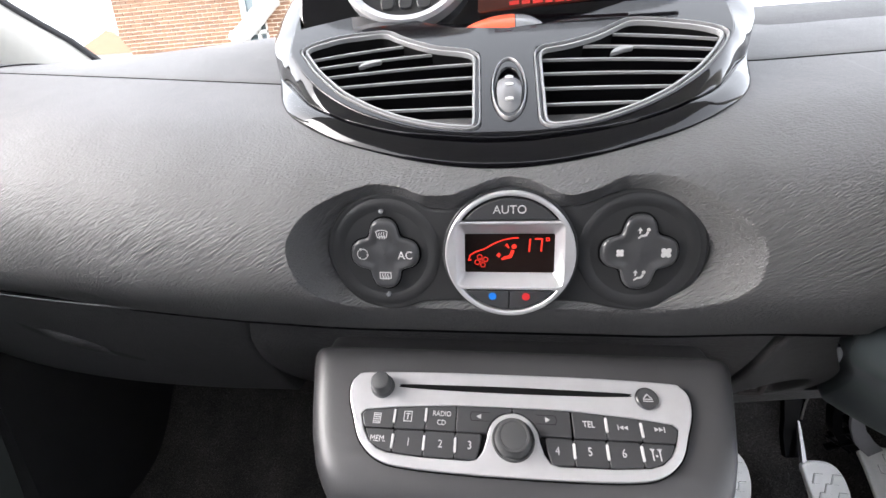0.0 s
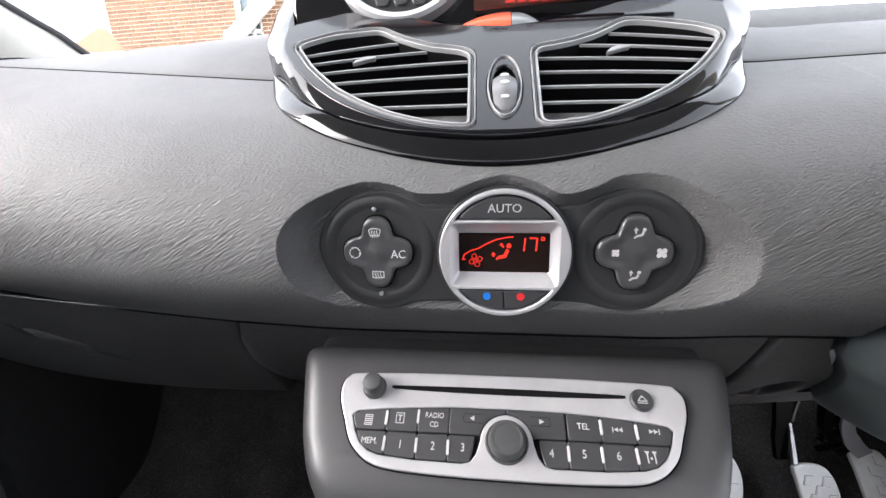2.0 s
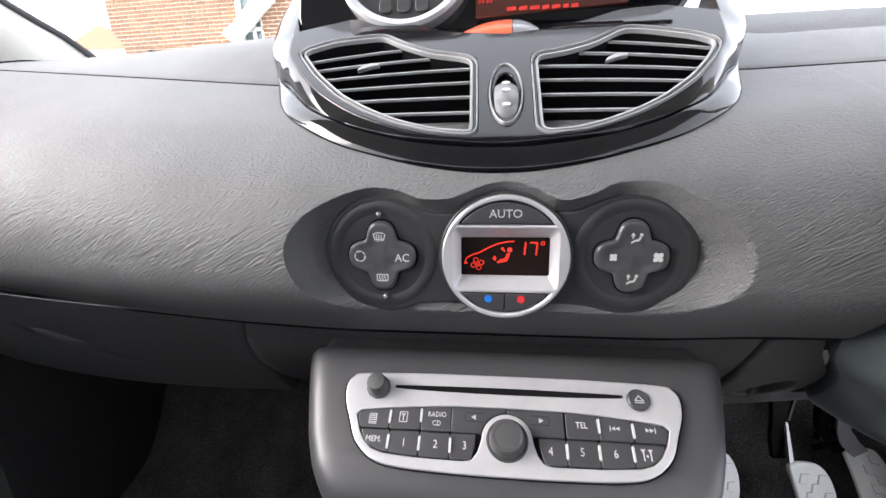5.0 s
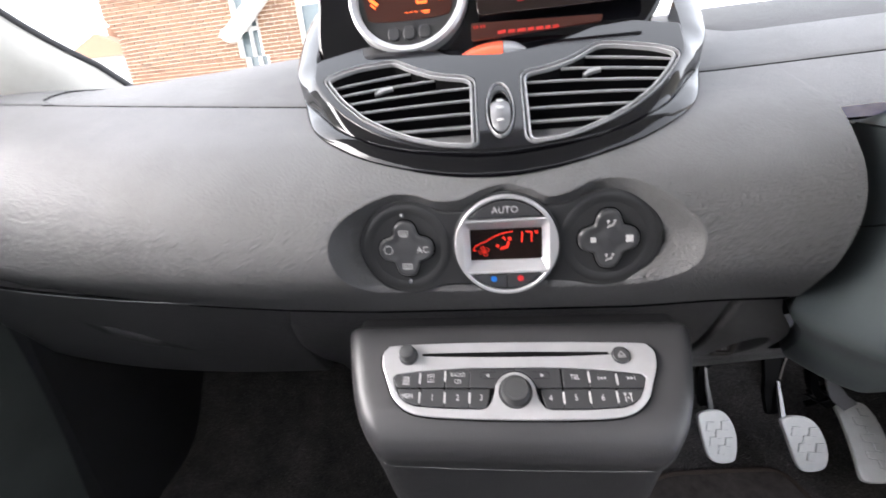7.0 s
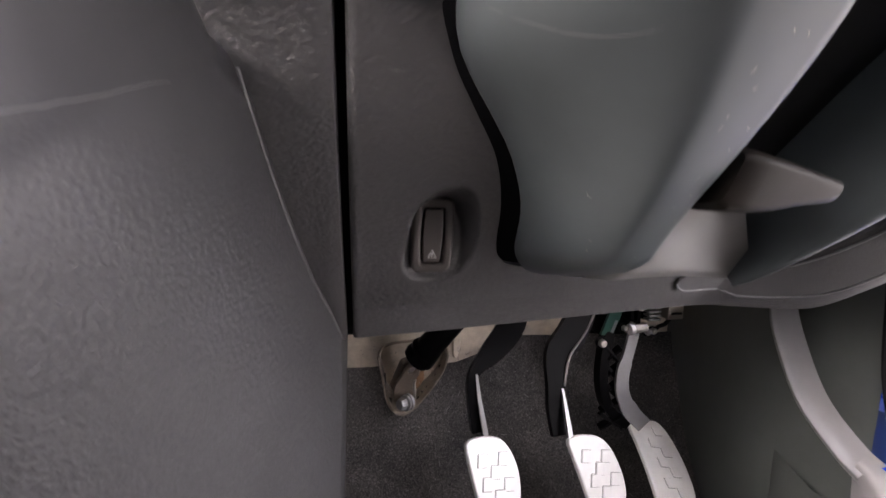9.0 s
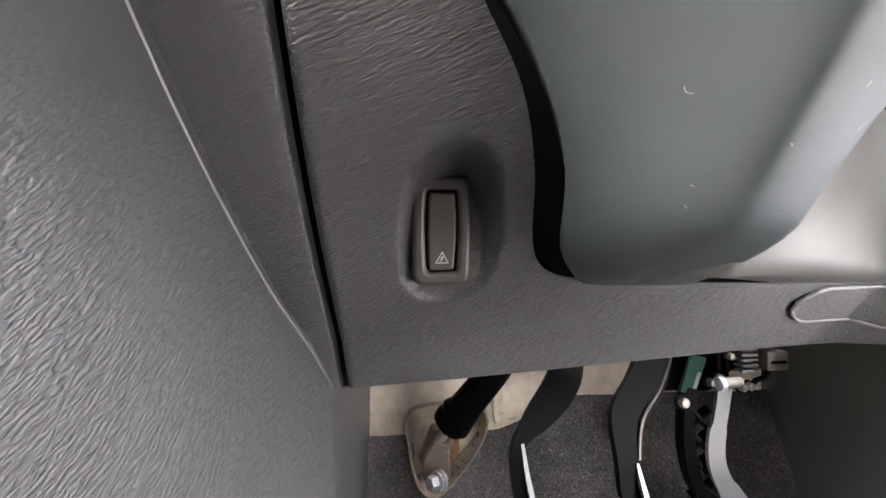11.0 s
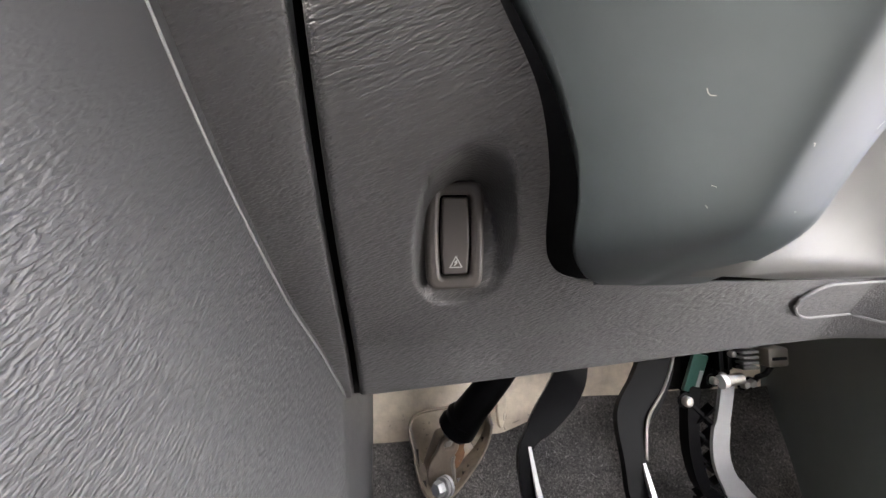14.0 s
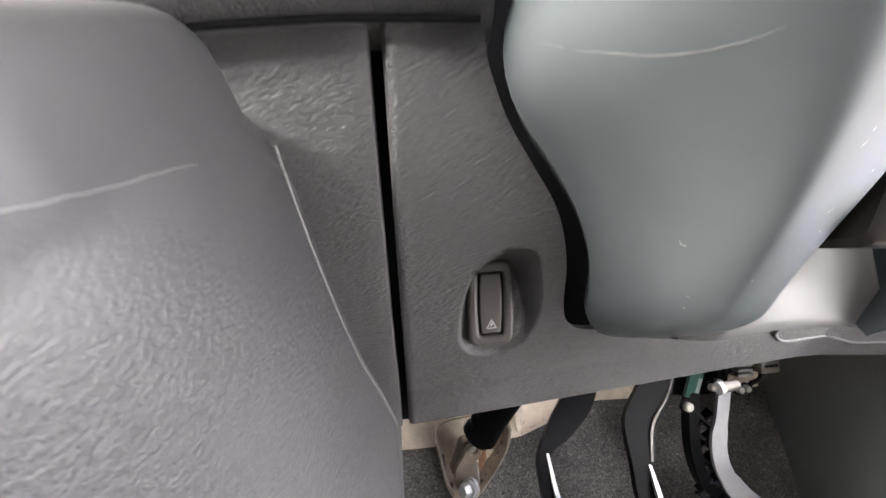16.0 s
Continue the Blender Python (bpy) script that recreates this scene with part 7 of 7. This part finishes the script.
# ---------------------------------------------------------------- pillar, windscreen, roof and the closing shell
def build_shell():
    # windscreen pillar trim, passenger side, with its black edge
    a0, a1 = Vector((-0.615, 0.56, 0.766)), Vector((-0.99, 0.29, 1.222))
    bow = lambda t: Vector((-0.008, 0, -0.010)) * math.sin(math.pi * min(max(t, 0), 0.36) / 0.36)
    rows = []
    for t in np.linspace(-0.15, 1, 24):
        c = a0.lerp(a1, t) + bow(t)
        rows.append([c + Vector(o) for o in ((0.0, 0.0, 0.0), (-0.012, -0.02, 0.004), (-0.05, -0.055, 0.0), (-0.11, -0.075, -0.015), (-0.17, -0.07, -0.04), (-0.22, -0.03, -0.06))])
    th = empty("pillar_trim", "pale grey windscreen pillar trim with a black edge", "pillar", (-0.6, 0.5, 0.75), kind="structure")
    part("trim", grid(rows), M_PILLAR, th)
    part("edge", tube([a0.lerp(a1, t) + bow(t) + Vector((0.003, 0.003, 0.001)) for t in np.linspace(-0.15, 1, 24)], 0.005, 8), M_RUBBER, th, "black edge")
    a0, a1 = Vector((0.66, 0.56, 0.745)), Vector((0.72, 0.28, 1.22))
    rows = []
    for t in np.linspace(-0.15, 1, 10):
        c = a0.lerp(a1, t)
        rows.append([c + Vector(o) for o in ((0.0, 0.0, 0.0), (0.012, -0.02, 0.004), (0.06, -0.05, 0.0), (0.10, -0.03, -0.06))])
    part("trim", grid(rows), M_PILLAR, th)
    # passenger air vent at the dash end
    v = empty("side_vent", "round black air vent at the dash end", "air vent", (-0.70, 0.30, 0.70))
    f = frame_at((-0.715, 0.335, 0.735), (0.0, 0.5, 0.86), (1, 0.25, 0))
    part("ring", lathe([(0.048, -0.01), (0.05, 0.004), (0.045, 0.008), (0.040, 0.002), (0.039, -0.01)], f, 32), M_DARK, v)
    part("core", lathe([(0.038, -0.01), (0.03, 0.0), (0.001, 0.002)], f, 24), M_BLACK, v)
    # windscreen
    g = bpy.data.meshes.new("windscreen")
    g.from_pydata([(-0.75, 0.83, 0.79), (0.75, 0.83, 0.79), (0.70, 0.38, 1.22), (-0.70, 0.38, 1.22)], [], [(0, 1, 2, 3)])
    ws = part("windscreen", g, M_GLASS)
    ws.visible_shadow = False
    tagged(ws, "clear sloping windscreen glass", "windscreen", kind="structure")
    # headlining, passenger door, rear wall
    tagged(part("ceiling", box(-0.8, 0.8, -1.25, 0.365, 1.23, 1.27), M_PILLAR), "pale grey cloth headlining", "ceiling", kind="structure")
    # unseen wall, placed here to hold back light from the rear
    tagged(part("wall_rear", box(-0.8, 0.8, -0.89, -0.85, -0.1, 0.95), M_CLOTH), "unseen dark cloth wall blocking light from behind", "wall", kind="structure")
    rows = [[(-0.78 + 0.02 * math.sin(z * 6), y, z) for z in np.linspace(-0.1, 0.78, 14)] for y in np.linspace(-1.7, 0.42, 20)]
    tagged(part("wall_left", grid(rows), M_KICK), "dark grey passenger door lining", "wall", kind="structure")
    tagged(part("wall_kick_left", box(-0.80, -0.74, 0.40, 0.80, -0.1, 0.66), M_DARK), "dark passenger kick panel", "wall", kind="structure")
    # unseen seat-high blocks, added to shape bounced and reflected light
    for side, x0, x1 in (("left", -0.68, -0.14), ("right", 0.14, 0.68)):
        tagged(part("unseen_block_" + side, box(x0, x1, -0.85, -0.30, -0.075, 0.24, 0.04, 4), M_CLOTH), "unseen dark grey cloth block added to shape the light from behind", "wall", kind="structure")
    # unseen wall, sized to narrow the light through the door opening
    tagged(part("wall_back_right", box(0.74, 0.80, -0.85, -0.35, -0.1, 0.80), M_KICK), "unseen dark side wall blocking light from the right", "wall", kind="structure")
    # bonnet below the windscreen, outside
    rows = [[(x, 1.0 + 0.8 * t, 0.66 - 0.10 * t - 0.05 * x * x) for x in np.linspace(-0.75, 0.75, 16)] for t in np.linspace(0, 1, 8)]
    tagged(part("bonnet", grid(rows), M_PAINT), "blue painted bonnet ahead of the windscreen", "bonnet")
    w = empty("wiper", "black windscreen wiper at the glass foot", "wiper", (-0.4, 0.80, 0.79))
    part("arm", tube([(-0.28, 0.80, 0.806), (-0.31, 0.80, 0.804), (-0.335, 0.80, 0.799)], [0.008, 0.007, 0.004], 8), M_BLACK, w)
    part("pivot", lathe([(0.012, -0.01), (0.012, 0.004), (0.008, 0.008), (0.0001, 0.009)], pose(-0.275, 0.80, 0.803), 16), M_BLACK, w)


build_shell()


# ---------------------------------------------------------------- outside: ground and the brick house
def build_outside():
    gm = bpy.data.meshes.new("ground")
    gm.from_pydata([(-300, -300, -0.35), (300, -300, -0.35), (300, 300, -0.35), (-300, 300, -0.35)], [], [(0, 1, 2, 3)])
    tagged(part("ground", gm, M_PAVE, smooth=False), "pale paved ground outside the car", "ground", kind="structure")
    house = empty("brick_house", "orange brick house with white framed windows", "house", (-6.5, 9.5, -0.35))
    WY = 9.5
    part("wall", box(-8.23, -5.36, WY + 0.012, WY + 0.25, -0.35, 5.6), M_MORTAR, house)
    part("side_wall", box(-8.23, -7.98, WY + 0.25, WY + 6, -0.35, 5.6), M_MORTAR, house)
    part("pier", box(-4.78, -3.92, WY - 0.01, WY + 0.25, -0.35, 5.6), M_MORTAR, house)
    part("far_wall", box(-3.2, 3.0, WY + 0.012, WY + 0.25, -0.35, 5.6), M_MORTAR, house)
    # bay with its window and moulded canopy
    w = part("window", box(-5.30, -4.80, WY + 0.12, WY + 0.15, 0.6, 3.6), M_WINDOW, house)
    for x0, x1 in ((-5.36, -5.27), (-5.06, -5.00), (-4.86, -4.78)):
        part("window_frame", box(x0, x1, WY + 0.04, WY + 0.16, 0.6, 3.62, 0.008), M_FRAME, w)
    part("window_frame", box(-5.36, -4.78, WY + 0.04, WY + 0.16, 2.55, 2.62, 0.008), M_FRAME, w)
    w = part("window", box(-3.92, -3.2, WY + 0.14, WY + 0.16, 0.8, 2.9), M_WINDOW, house)
    part("window_frame", box(-3.92, -3.85, WY + 0.05, WY + 0.2, 0.8, 2.95, 0.008), M_FRAME, w)
    cn = frame_at((0, WY, 0), (0, 0, 1))
    loop = [(-5.60, 2.47), (-5.55, 2.58), (-5.42, 2.63), (-5.0, 2.97), (-4.70, 3.2), (-4.45, 3.2), (-4.45, 3.04), (-4.62, 2.90), (-5.18, 2.48), (-5.30, 2.37), (-5.45, 2.34)]
    part("canopy", plate([loop], 0.22, cn, 0.02, z=0.2), M_FRAME, house, "white moulded porch canopy")
    # bricks: the stretch facing the car as single pieces
    bl, bh, joint = 0.211, 0.061, 0.014
    base = box(0, bl, -0.014, 0.03, 0, bh, 0.004, 1)
    me = bpy.data.meshes.new("brick")
    base.to_mesh(me)
    base.free()
    me.materials.append(M_BRICK)
    spots, rest = [], []
    for x0, x1, wy in ((-8.23, -5.36, WY + 0.012), (-4.78, -3.92, WY - 0.01)):
        for row in range(79):
            z = -0.35 + row * (bh + joint)
            x = x0 + (0 if row % 2 == 0 else -bl / 2)
            while x < x1:
                a, b = max(x, x0), min(x + bl, x1)
                if b - a > 0.05:
                    (spots if b - a > bl - 0.001 and 1.75 < z < 3.2 and len(spots) < 300 else rest).append((a, b, wy, z))
                x += bl + joint
    for a, b, wy, z in spots:
        ob = new("brick", me)
        ob.location = (a, wy, z)
        place(ob, house)
    bm = bmesh.new()
    for a, b, wy, z in rest:
        vs = [bm.verts.new(p) for p in ((a, wy - 0.014, z), (b, wy - 0.014, z), (b, wy - 0.014, z + bh), (a, wy - 0.014, z + bh), (a, wy + 0.01, z), (b, wy + 0.01, z), (b, wy + 0.01, z + bh), (a, wy + 0.01, z + bh))]
        for q in ((0, 1, 2, 3), (1, 5, 6, 2), (4, 0, 3, 7), (3, 2, 6, 7), (0, 4, 5, 1)):
            bm.faces.new([vs[i] for i in q])
    rb = part("brickwork", bm, M_BRICK, house, smooth=False)
    rb["kind"] = "stuff"
    # black iron ornament on the wall
    o = empty("wall_ornament", "small black iron ornament on the brick wall", "ornament", (-7.55, 9.45, 1.9))
    part("body", lathe([(0.001, -0.03), (0.09, -0.02), (0.11, 0.0), (0.08, 0.03), (0.001, 0.04)], frame_at((-7.55, 9.44, 2.0), (0.3, 0, 1)), 16), M_BLACK, o)
    for k in range(7):
        a = radians(150 + k * 32)
        part("scroll", tube([(-7.55 + 0.08 * math.cos(a), 9.44, 2.0 + 0.06 * math.sin(a)), (-7.55 + 0.2 * math.cos(a), 9.43, 1.99 + 0.10 * math.sin(a)), (-7.55 + 0.26 * math.cos(a), 9.44, 1.95 + 0.09 * math.sin(a))], 0.012, 6), M_BLACK, o)
    # neighbouring house further off
    n = empty("far_house", "distant house with a brown tiled gable roof and chimney", "house", (-24, 26, -0.35))
    part("wall", box(-25.9, -21.4, 26, 32, -0.35, 4.95), M_RENDER, n)
    rows = [[(-26.5, y, 4.75), (-23.5, y, 6.05), (-20.8, y, 4.75)] for y in (25.6, 32)]
    bm = grid(rows)
    bm.faces.new([v for v in list(bm.verts)[:3]])
    part("roof", bm, M_TILE, n, smooth=False)
    part("chimney", box(-23.9, -23.3, 27, 27.6, 5.6, 6.6, 0.03), M_BRICK, n)


build_outside()
